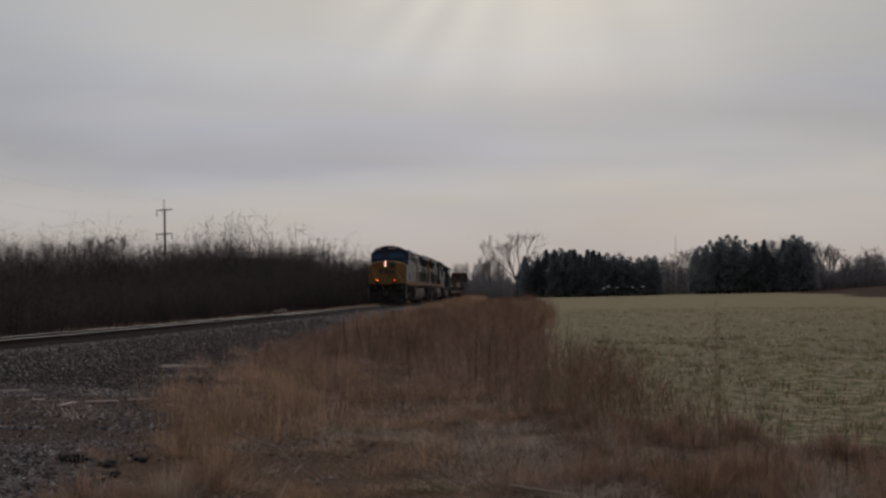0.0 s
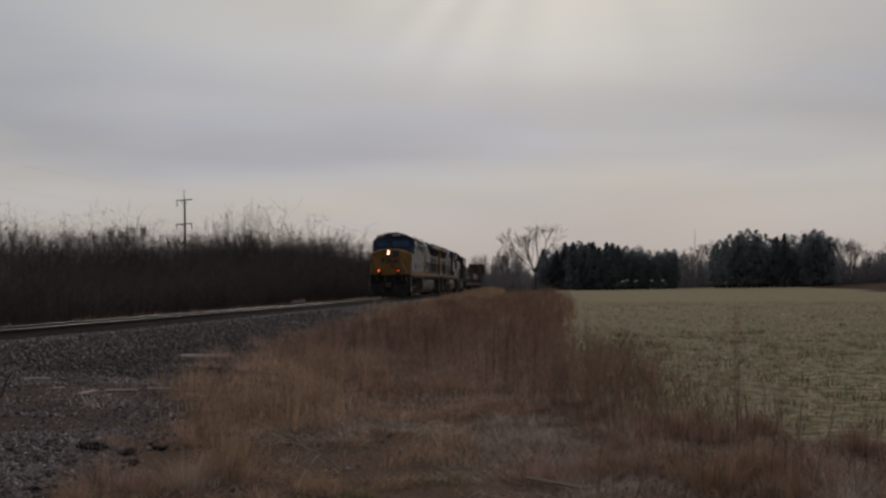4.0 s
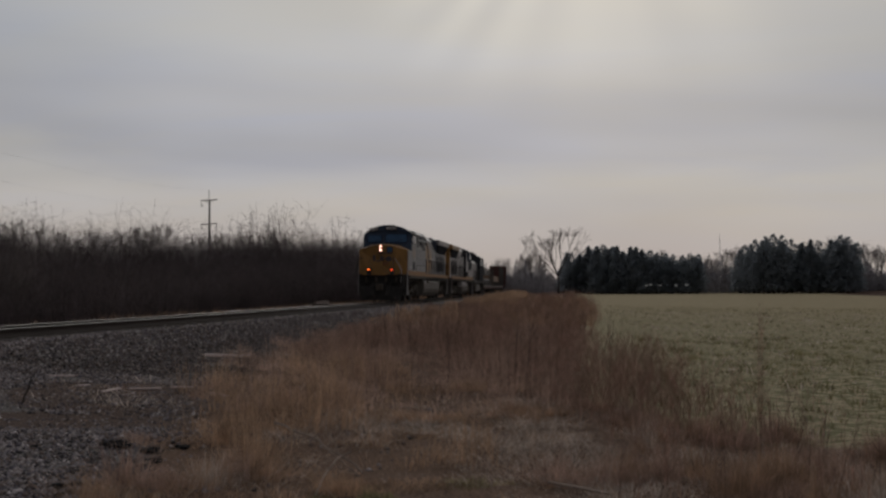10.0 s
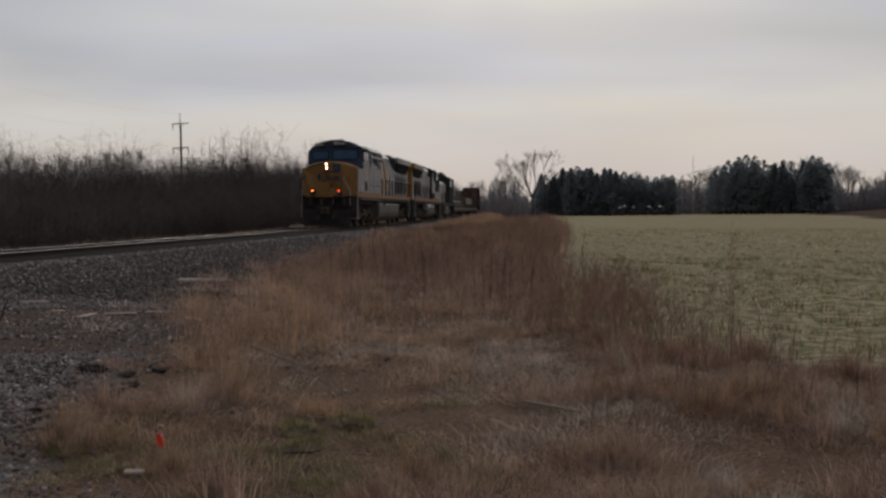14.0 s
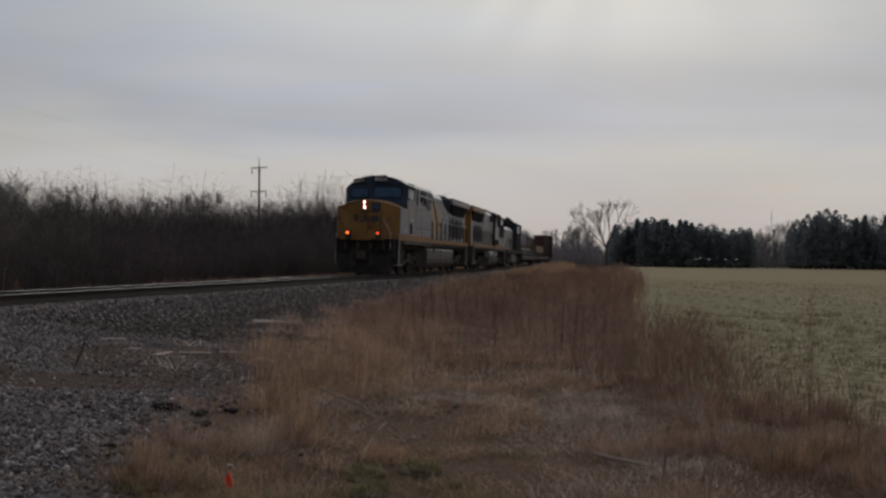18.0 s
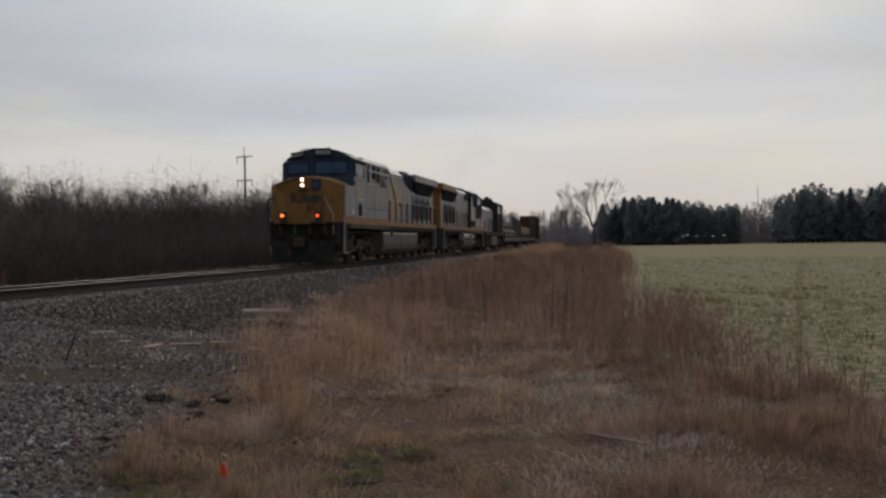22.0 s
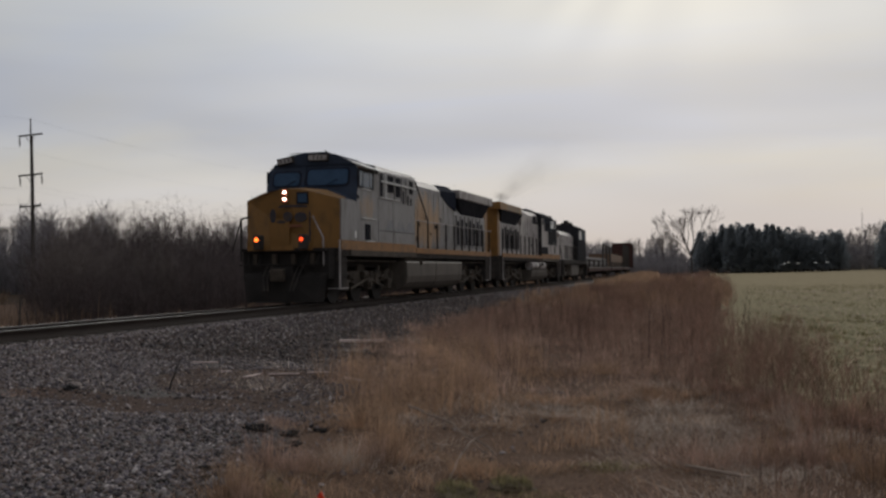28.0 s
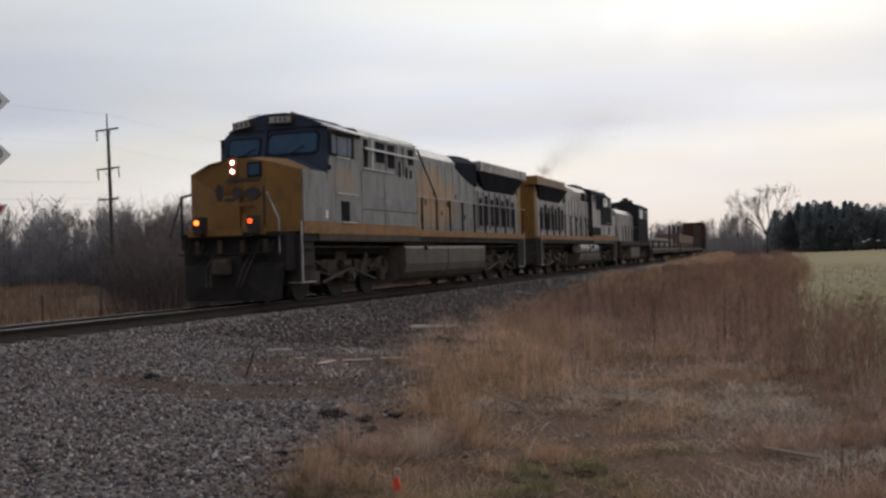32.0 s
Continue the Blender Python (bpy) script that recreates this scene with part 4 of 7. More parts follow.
        part("wiper", tube(B(), (xm, 2.72 - c, 3.66), (xm + 0.34, 2.74 - c, 3.82), 0.012, n=5), "vent", seal)
    part("windshield_post", slant(-0.33, -0.23, 3.5, 4.3, 0.003, 0.05, 0.02), "blue" if patch else "soot", loco)
    for x, half, roll in ((-0.9, 0.27, -0.16), (0.2, 0.34, 0.03)):
        m = Matrix.Translation((x, 2.86 - c, 4.45 if x < 0 else 4.52)) @ Matrix.Rotation(roll, 4, "Y")
        bm = box(B(), -half, half, -0.07, 0.12, -0.11, 0.11, bevel=0.02)
        bm.transform(m)
        nb = part("number_board", bm, "black", loco)
        bm = box(B(), -half + 0.04, half - 0.04, -0.078, -0.072, -0.075, 0.075)
        bm.transform(m)
        part("number_panel", bm, "pale", nb, "dusty pale number panel")
        for i in range(3):
            bm = box(B(), -0.15 + i * 0.13, -0.105 + i * 0.13, -0.084, -0.08, -0.045, 0.045)
            bm.transform(m)
            part("number_bar", bm, "ink", nb)
    for sx in (-1, 1):
        def sbox(name, mat, y0, y1, z0, z1, d0=1.5, d1=1.515, label="", parent=loco, bevel=0.0):
            x0, x1 = sorted((sx * d0, sx * d1))
            return part(name, box(B(), x0, x1, y0 - c, y1 - c, z0, z1, bevel), mat, parent, label)
        # cab side windows under a pale awning
        wf = sbox("side_window", "vent", 2.78, 4.3, 3.56, 4.12)
        sbox("window_pane", "glass", 2.95, 3.2, 3.62, 4.08, 1.515, 1.522, parent=wf)
        # on the pale engine a white pane paints the sky seen through the cab
        sbox("window_pane", *(("glass", 3.26, 3.85) if body == "grey" else ("white", 4.1, 5.5)), 3.6, 4.06, 1.515, 1.526, parent=wf)
        sbox("window_pane", "glass", 3.9, 4.12, 3.62, 4.08, 1.515, 1.522, parent=wf)
        sbox("window_sill", "silver" if patch else "blue", 3.2, 4.0, 3.53, 3.56, 1.5, 1.54, parent=wf)
        bm = B()
        vs = [bm.verts.new(p) for p in ((sx * 1.36, 2.75 - c, 4.31), (sx * 1.36, 4.85 - c, 4.31), (sx * 1.70, 4.85 - c, 4.16), (sx * 1.70, 3.0 - c, 4.18))]
        bm.faces.new(vs)
        r = bmesh.ops.extrude_face_region(bm, geom=bm.faces[:])
        bmesh.ops.translate(bm, vec=(0, 0, 0.03), verts=[v for v in r["geom"] if isinstance(v, bmesh.types.BMVert)])
        if patch and sx > 0:
            part("awning", bm, "white", loco, "pale sunshade over the cab window")
        else:
            bm.free()
        if patch:
            # added white tube that draws the bright highlight on the roof lip
            part("roof_edge", tube(B(), (sx * 1.44, 2.95 - c, 4.235), (sx * 1.46, 9.0 - c, 4.315), 0.026, n=6), "white", loco, "white strip painting the highlight along the roof edge")
            part("slanting_handrail", tube(B(), (sx * 1.44, 9.15 - c, 4.22), (sx * 1.46, 10.75 - c, 2.8), 0.028, n=6), "black", loco)
            for y0, z0 in ((9.6, 2.05), (12.1, 2.6), (13.9, 2.2)):
                sbox("warning_plate", "vent", y0, y0 + 0.12, z0, z0 + 0.2, 1.318, 1.324)
        sbox("door_window", "vent", 3.46, 3.95, 1.95, 2.45)
        sbox("grab_bar", "silver", 3.2, 4.45, 2.62, 2.645, 1.53, 1.555)
        sbox("step_bar", "silver", 3.45, 4.3, 1.90, 1.925, 1.53, 1.56)
        sbox("small_plate", "vent", 2.75, 2.9, 3.2, 3.32)
        sbox("number_mark", "white", 2.55, 2.68, 2.0, 2.2, 1.5, 1.507)
        # auxiliary cabinet with openings
        for y0, y1, z0 in ((4.95, 5.2, 3.42), (5.75, 6.35, 3.60), (6.6, 7.1, 3.5), (8.2, 8.6, 3.7)):
            sbox("cabinet_opening", "vent", y0, y1, z0, 4.16)
        for y0 in (5.45, 6.45, 7.25, 7.75):
            sbox("cabinet_post", ("silver" if y0 < 6 else "grey") if patch else "blue", y0, y0 + 0.07, 3.36, 4.2, 1.5, 1.53)
        for y0, z1 in ((7.4, 3.75), (7.95, 3.62), (8.3, 3.55)):
            sbox("dark_streak", "vent", y0, y0 + 0.16, 3.3, z1, 1.5, 1.508)
        sbox("cabinet_rail", "silver" if patch else "blue", 4.85, 8.75, 3.88, 3.93, 1.56, 1.60)
        sbox("cabinet_ledge", "silver" if patch else "blue", 4.85, 6.9, 3.36, 3.385, 1.5, 1.55)
        for y0 in (4.74, 6.3, 8.86):
            sbox("panel_seam", "vent", y0, y0 + 0.025, 1.92, 3.3, 1.5, 1.503)
        sbox("panel_seam", "vent", 4.85, 8.8, 2.28, 2.3, 1.5, 1.503)
        if patch:
            for y0, y1 in ((5.5, 6.55), (6.6, 7.7), (7.75, 8.8)):
                ym = (y0 + y1) / 2
                bm = B()
                x0, x1 = sorted((sx * 1.5, sx * 1.5025))
                rings = [[(x, y0 - c, 2.32), (x, y1 - c, 2.32), (x, ym + 0.22 - c, 2.66), (x, ym - 0.22 - c, 2.66)] for x in (x0, x1)]
                part("faded_marking", loft(bm, rings), "faded", loco, "faded dark marking on the cabinet side")
        # engine hood doors, stripe of faded yellow, seams
        if patch:
            for k in range(8):
                sbox("hood_door", "worn", 9.075 + k * 0.74, 9.785 + k * 0.74, 1.9, 3.92, 1.30, 1.316, "hood door in worn grey and faded yellow")
        for k in range(9):
            y0 = 9.05 + k * 0.74
            sbox("hood_door_seam", "black", y0, y0 + 0.016, 1.85, 3.95, 1.30, 1.318)
        for k in range(7):
            y0 = 9.3 + k * 0.74
            sbox("door_latch", "vent", y0, y0 + 0.05, 2.3 + 0.3 * (k % 3), 2.45 + 0.3 * (k % 3), 1.31, 1.335)
        if body == "pale":
            sbox("dark_side", "soot", 2.64, 7.8, 3.36, 4.2, 1.5, 1.509)
            sbox("dark_door", "soot", 2.7, 6.4, 2.52, 3.355, 1.5, 1.509)
            sbox("dark_panel", "soot", 6.42, 9.0, 1.92, 2.32, 1.5, 1.509)
            sbox("pale_panel", "pale", 7.82, 8.88, 2.34, 4.1, 1.5, 1.509)
            sbox("pale_panel", "pale", 6.42, 7.8, 2.34, 3.35, 1.5, 1.509)
            sbox("pale_panel", "pale", 2.63, 6.4, 1.92, 2.515, 1.5, 1.511)
            for y0 in (9.1, 9.9, 10.5):
                sbox("cabinet_opening", "vent", y0, y0 + 0.5, 3.7, 4.15, 1.30, 1.32)
        # radiator end: grilles low, slanted intake, overhanging wing
        for k in range(7):
            y0 = 15.6 + k * 0.72
            gr = sbox("grille", "vent", y0 + 0.05, y0 + 0.40, 2.05, 3.05 + 0.12 * (k % 2), 1.30, 1.325)
            sbox("grille_frame", body, y0 - 0.09, y0 - 0.03, 1.95, 3.3, 1.30, 1.34, parent=gr)
        bm = B()
        x_in, x_out = sx * 1.0, sx * 1.48
        vs = [bm.verts.new(p) for p in ((sx * 1.3, 16.4 - c, 3.36), (sx * 1.3, 20.4 - c, 3.36), (x_out, 21.3 - c, 4.0), (x_out, 15.2 - c, 4.0), (x_in, 15.2 - c, 4.0), (x_in, 21.3 - c, 4.0), (sx * 1.0, 20.4 - c, 3.36), (sx * 1.0, 16.4 - c, 3.36))]
        for q in ((0, 1, 2, 3), (4, 5, 6, 7), (0, 3, 4, 7), (1, 6, 5, 2), (2, 5, 4, 3), (0, 7, 6, 1)):
            bm.faces.new([vs[i] for i in q])
        part("radiator_intake", bm, "vent", loco, "dark slanted radiator intake")
        sbox("radiator_wing", "pale" if patch else wing, 15.3 if patch else 15.9, 21.72 if patch else 20.45, 4.003, 4.36, 0.9, 1.525, "pale overhanging radiator wing", bevel=0.02)
        if not patch:
            sbox("wing_end", "gold", 20.454, 21.72, 4.0, 4.365, 0.9, 1.527, "gold end of the radiator wing")
        # steps with a grab iron at each corner
        for y, d in ((1.25, 1), (21.15, -1)):
            st = sbox("step_well", "black", min(y, y + d * 0.75), max(y, y + d * 0.75), 0.42, 1.6, 1.0, 1.44)
            for z in (0.46, 0.85, 1.24):
                sbox("step", "pale" if z < 0.5 else "black", min(y, y + d * 0.7), max(y, y + d * 0.7), z, z + 0.03, 1.12, 1.5, parent=st)
            part("grab_iron", tube(B(), (sx * 1.5, y - c, 0.5), (sx * 1.5, y - c, 1.9), 0.026, n=6), "pale", loco)
        bm = tube(B(), (sx * 1.46, 0.86 - c, 1.3), (sx * 1.46, 0.86 - c, 2.55), 0.03, n=6)
        tube(bm, (sx * 1.46, 0.86 - c, 2.55), (sx * 1.2, 0.9 - c, 2.62), 0.03, n=6)
        tube(bm, (sx * 1.46, 0.86 - c, 2.55), (sx * 1.56, 0.5 - c, 1.6), 0.022, n=6)
        if sx < 0:
            part("front_grab_iron", bm, "black", loco)
        bm = tube(B(), (sx * 0.78, 0.95 - c, 2.6), (sx * 1.2, 0.72 - c, 1.95), 0.022, n=6)
        tube(bm, (sx * 1.2, 0.72 - c, 1.95), (sx * 1.2, 0.72 - c, 1.15), 0.022, n=6)
        if sx > 0:
            part("front_handrail", bm, "pale", loco)
        # ditch light
        dl = part("ditch_light", box(B(), sx * 0.70 - 0.115, sx * 0.70 + 0.115, 0.3 - c, 0.6 - c, 1.62, 2.05, bevel=0.03), "black", loco)
        part("ditch_lens", tube(B(), (sx * 0.70, 0.265 - c, 1.91), (sx * 0.70, 0.305 - c, 1.91), 0.055, n=14), ("ditch" if sx < 0 else "ditchdim") if front_lit else "silver", dl, ("glowing orange lens" if sx < 0 else "dimly glowing red lens") if front_lit else "")
    part("auxiliary_cabinet", loft(B(), [[(-1.5, y, 1.67), (-1.5, y, 4.24), (-1.36, y, 4.42), (-0.7, y, 4.55), (0.7, y, 4.55), (1.36, y, 4.42), (1.5, y, 4.24), (1.5, y, 1.67)] for y in (4.754 - c, 8.9 - c)]), body if patch else "soot", loco)
    part("engine_hood", loft(B(), [[(-1.3, y, 1.66), (-1.3, y, 4.12), (-1.05, y, 4.39), (1.05, y, 4.39), (1.3, y, 4.12), (1.3, y, 1.66)] for y in (8.904 - c, 15.2 - c)]), "worn" if patch else body, loco)
    bm = loft(B(), [[(-w, y - c, z), (-w, y - c, 4.15 + d), (-1.05, y - c, 4.41 + d), (1.05, y - c, 4.41 + d), (w, y - c, 4.15 + d), (w, y - c, z)] for y, w, z, d in ((13.1, 1.325, 3.96, 0.0), (13.6, 1.345, 3.80, 0.03), (14.3, 1.36, 3.62, 0.05), (15.25, 1.38, 3.45, 0.06))])
    part("radiator_front", bm, "sootblue" if patch else body, loco, "dark blue sooty hood section" if patch else "")
    part("radiator_hood", loft(B(), [[(-1.3, y, 1.66), (-1.3, y, 3.3), (-1.0, y, 4.34), (1.0, y, 4.34), (1.3, y, 3.3), (1.3, y, 1.66)] for y in (15.254 - c, 20.9 - c)]), body, loco)
    part("rear_end", loft(B(), [[(-1.3, y, 1.66), (-1.3, y, 3.99), (-0.9, y, 4.33), (0.9, y, 4.33), (1.3, y, 3.99), (1.3, y, 1.66)] for y in (20.904 - c, 21.45 - c)]), "gold", loco, "gold rear end of the hood")
    if body == "pale":
        part("roof_box", box(B(), -1.0, 1.0, 8.92 - c, 11.2 - c, 4.395, 4.58, bevel=0.03), "soot", loco)
    for k in range(4):
        part("roof_hatch", box(B(), -0.55, 0.55, 9.5 + k * 0.9 - c, 10.2 + k * 0.9 - c, 4.395, 4.46, bevel=0.02), "black", loco)
    part("exhaust_stack", box(B(), -0.3, 0.3, 11.3 - c, 12.0 - c, 4.40, 4.60, bevel=0.02), "black", loco)
    for y in (16.6, 19.2):
        part("radiator_fan", tube(B(), (0, y - c, 4.345), (0, y - c, 4.42), 0.72, n=24), "vent", loco)
    horn = part("air_horn", box(B(), -0.15, 0.15, 3.9 - c, 4.1 - c, 4.69, 4.72), "black", loco)
    for i, x in enumerate((-0.2, 0.0, 0.2)):
        part("horn_bell", tube(B(), (x, 4.1 - c, 4.745), (x, 3.7 - 0.1 * i - c, 4.745), 0.02, 0.05, n=10), "black", horn)
    part("antenna", tube(B(), (0.25, 3.3 - c, 4.7), (0.25, 3.3 - c, 4.80), 0.015, n=6), "black", loco)
    part("antenna_dome", tube(B(), (-0.35, 3.4 - c, 4.7), (-0.35, 3.4 - c, 4.75), 0.12, 0.07, n=12), "blue", loco)
    part("roof_rail", tube(B(), (-0.8, 2.95 - c, 4.66), (-0.45, 2.95 - c, 4.71), 0.015, n=6), "silver", loco)
    # pilot plate, plow, couplers
    part("pilot", box(B(), -1.36, 1.36, 0.75 - c, 1.3 - c, 0.75, 1.66, bevel=0.03), "pit", loco)
    bm = loft(B(), [[(-1.2, 0.75 - c, 0.12), (-1.32, 0.75 - c, 0.95), (0, 0.62 - c, 1.0), (1.32, 0.75 - c, 0.95), (1.2, 0.75 - c, 0.12), (0, 0.62 - c, 0.12)], [(-1.12, 0.45 - c, 0.10), (-1.26, 0.62 - c, 0.85), (0, 0.42 - c, 0.78), (1.26, 0.62 - c, 0.85), (1.12, 0.45 - c, 0.10), (0, 0.02 - c, 0.10)]])
    part("snow_plow", bm, "pit", loco)
    for x in (-1.1, -0.75, 0.75, 1.1):
        bm = tube(B(), (x, 0.66 - c, 1.5), (x * 0.97, 0.5 - c, 1.2), 0.03, n=6)
        tube(bm, (x * 0.97, 0.5 - c, 1.2), (x * 0.9, 0.6 - c, 0.95), 0.03, n=6)
        part("control_hose", bm, "pit", loco)
    part("uncoupling_lever", tube(B(), (-1.35, 0.5 - c, 1.18), (1.35, 0.5 - c, 1.18), 0.02, n=6), "pit", loco)
    part("draft_box", box(B(), -0.36, 0.36, 0.42 - c, 0.76 - c, 0.62, 1.12, bevel=0.04), "pit", loco)
    part("front_platform", box(B(), -1.3, 1.3, 0.55 - c, 1.05 - c, 1.56, 1.66), "pit", loco)
    part("platform_edge", box(B(), -1.1, 0.35, 0.53 - c, 0.56 - c, 1.60, 1.74), "gold", loco)
    part("platform_edge", box(B(), 0.55, 0.95, 0.53 - c, 0.56 - c, 1.60, 1.74), "gold", loco)
    for x in (-0.9, -0.3, 0.3, 0.9):
        part("hose_bracket", box(B(), x - 0.06, x + 0.06, 0.6 - c, 0.75 - c, 1.15, 1.5), "truck", loco)
    part("rear_pilot", box(B(), -1.4, 1.4, 21.2 - c, 21.5 - c, 0.5, 1.66, bevel=0.03), "black", loco)
    coupler(loco, 0.05 - c, -1)
    coupler(loco, 22.25 - c, 1)
    rail_bars(loco, 1.47, 8.95 - c, 21.5 - c, 10, mat="pale" if patch else "tank")
    return loco


lead = road_loco(True, "grey diesel engine with gold nose, dark blue cab, lights on", True, cabin="wornside")
second = road_loco(False, "trailing diesel engine run backwards, weathered pale grey, sooty dark cab", False, "pale", "soot", "tan")


def switch_loco():
    """A four-axle end-cab engine, hood towards the second engine."""
    L = 16.6
    h = L / 2
    loco = thing("switcher_locomotive", "short weathered grey diesel engine with a dark tall cab", "locomotive", "engines of the train")
    bm = box(B(), -1.45, 1.45, 0.9 - h, L - 0.9 - h, 1.32, 1.62, bevel=0.02)
    part("underframe", bm, "black", loco)
    part("engine_hood", loft(B(), [[(-1.1, y, 1.62), (-1.1, y, 3.45), (-0.8, y, 3.75), (0.8, y, 3.75), (1.1, y, 3.45), (1.1, y, 1.62)] for y in (1.5 - h, 8.95 - h)]), "pale", loco, "pale faded hood")
    bm = loft(B(), [[(-1.5, y, 1.62), (-1.5, y, 4.15), (-1.0, y, 4.42), (0.0, y, 4.5), (1.0, y, 4.42), (1.5, y, 4.15), (1.5, y, 1.62)] for y in (9.0 - h, 14.6 - h)])
    cabm = part("cab", bm, "soot", loco)
    for sx in (-1, 1):
        x0, x1 = sorted((sx * 1.5, sx * 1.515))
        for y in (9.7, 12.7):
            # the first pane is white to paint sky light seen through the cab
            part("cab_window", box(B(), x0, x1, y - h, y + (1.7 if y < 12 else 1.05) - h, 3.3, 3.95), "white" if y < 12 else "glass", cabm)
        for k in range(7):
            x0, x1 = sorted((sx * 1.1, sx * 1.115))
            part("hood_door_seam", box(B(), x0, x1, 1.9 + k - h, 1.94 + k - h, 1.75, 3.4), "vent", loco)
    for x0, x1 in ((-1.2, -0.2), (0.2, 1.2)):
        part("cab_end_window", box(B(), x0, x1, 14.6 - h, 14.615 - h, 3.2, 3.9), "glass", cabm)
    part("rear_hood", box(B(), -1.1, 1.1, 14.62 - h, 15.6 - h, 1.62, 3.0, bevel=0.05), "pale", loco)
    part("exhaust_stack", tube(B(), (0, 7.6 - h, 3.7), (0, 7.6 - h, 4.1), 0.2, n=12), "black", loco)
    part("beacon", tube(B(), (0.5, 9.7 - h, 4.42), (0.5, 9.7 - h, 4.8), 0.26, 0.2, n=12), "black", loco)
    part("air_horn", box(B(), 0.0, 0.9, 10.2 - h, 10.7 - h, 4.40, 4.66, bevel=0.05), "black", loco)
    part("fuel_tank", box(B(), -1.35, 1.35, 5.9 - h, 10.6 - h, 0.42, 1.28, bevel=0.15), "tank", loco)
    for yc in (3.6, 13.0):
        truck(loco, yc - h, (-1.2, 1.2))
    rail_bars(loco, 1.42, 1.4 - h, 8.9 - h, 6, z0=1.62, z1=2.65, mat="tank")
    for y, d in ((0.0, -1), (L, 1)):
        coupler(loco, y - h, d)
        part("end_sill", box(B(), -1.45, 1.45, min(y - d * 0.9, y - d * 0.6) - h, max(y - d * 0.9, y - d * 0.6) - h, 0.5, 1.62, bevel=0.03), "black", loco)
    return loco, L


def freight_trucks(car, L):
    for yc in (-L / 2 + 2.4, L / 2 - 2.4):
        tk = new("truck", None)
        tk.parent = car
        for sx in (-1, 1):
            bm = B()
            x0, x1 = sorted((sx * 0.95, sx * 1.1))
            box(bm, x0, x1, yc - 1.25, yc + 1.25, 0.55, 0.72, bevel=0.03)
            box(bm, x0, x1, yc - 0.4, yc + 0.4, 0.35, 0.60, bevel=0.03)
            part("side_frame", bm, "truck", tk)
        part("bolster", box(B(), -1.0, 1.0, yc - 0.25, yc + 0.25, 0.5, 0.85), "truck", tk)
        for off in (-0.9, 0.9):
            wheelset(car, yc + off, 0.46)


def flat_car(L, load, label):
    car = thing("flat_car", label, "rail car", "cars of the train")
    part("deck", box(B(), -1.4, 1.4, -L / 2 + 0.6, L / 2 - 0.6, 0.98, 1.12, bevel=0.02), "tank", car, "worn dusty deck edge")
    part("centre_sill", box(B(), -0.4, 0.4, -L / 2 + 0.3, L / 2 - 0.3, 0.62, 0.98), "black", car)
    for sx in (-1, 1):
        x0, x1 = sorted((sx * 1.3, sx * 1.42))
        part("side_sill", box(B(), x0, x1, -L / 2 + 0.6, L / 2 - 0.6, 0.72, 0.978), "rust", car)
    if load == "pipe":
        for j, z in enumerate((1.36, 1.80)):
            for k in range(5 - j):
                bm = tube(B(), (-0.95 + 0.23 * j + k * 0.47, -L / 2 + 1.2, z), (-0.95 + 0.23 * j + k * 0.47, L / 2 - 1.2, z), 0.23, n=14)
                part("pipe", bm, "pipe", car)
    else:
        for k in range(4):
            y0 = -L / 2 + 1.2 + k * (L - 2.4) / 4
            part("bundle", box(B(), -1.25, 1.25, y0, y0 + (L - 2.4) / 4 - 0.15, 1.2, 2.6, bevel=0.03), "lumber", car)
    for k in range(6):
        y = -L / 2 + 1.5 + k * (L - 3) / 5
        for sx in (-1, 1):
            part("stake", box(B(), sx * 1.36 - 0.08, sx * 1.36 + 0.08, y - 0.08, y + 0.08, 1.12, 4.4 if load == "stakes" else 3.35 if load == "pipe" and k > 2 else 1.7), "pole", car)
    freight_trucks(car, L)
    coupler(car, -L / 2, -1)
    coupler(car, L / 2, 1)
    return car, L


def box_car(L, label):
    car = thing("box_car", label, "rail car", "cars of the train")
    bm = B()
    for sx in (-1, 1):
        x0, x1 = sorted((sx * 1.38, sx * 1.48))
        box(bm, x0, x1, -L / 2 + 0.5, L / 2 - 0.5, 1.0, 5.05)
    box(bm, -1.375, 1.375, -L / 2 + 0.5, -L / 2 + 0.6, 1.0, 5.05)
    box(bm, -1.375, 1.375, L / 2 - 0.6, L / 2 - 0.5, 1.0, 5.05)
    part("body", bm, "rust", car)
    part("roof", box(B(), -1.36, 1.36, -L / 2 + 0.5, L / 2 - 0.5, 5.06, 5.16), "rust", car)
    part("floor", box(B(), -1.37, 1.37, -L / 2 + 0.62, L / 2 - 0.62, 0.95, 1.06), "rust", car)
    for sx in (-1, 1):
        for k in range(10):
            y = -L / 2 + 0.6 + k * (L - 1.2) / 9
            x0, x1 = sorted((sx * 1.482, sx * 1.56))
            part("side_post", box(B(), x0, x1, y - 0.06, y + 0.06, 0.95, 5.05), "rust", car)
        x0, x1 = sorted((sx * 1.36, sx * 1.57))
        part("top_rail", box(B(), x0, x1, -L / 2 + 0.5, L / 2 - 0.5, 5.053, 5.18), "rust", car)
    freight_trucks(car, L)
    coupler(car, -L / 2, -1)
    coupler(car, L / 2, 1)
    return car, L


shunter, shunter_len = switch_loco()
flat_a, flat_len = flat_car(27.6, "pipe", "long flat rail car loaded with grey pipes")
flat_b, flat_len_b = flat_car(27.6, "lumber", "long flat rail car loaded with tan bundles")
flat_c, flat_len_c = flat_car(27.6, "stakes", "long flat rail car with tan bundles between tall stakes")
reds = [box_car(17.0, "tall rusty dark red closed rail car")[0]]


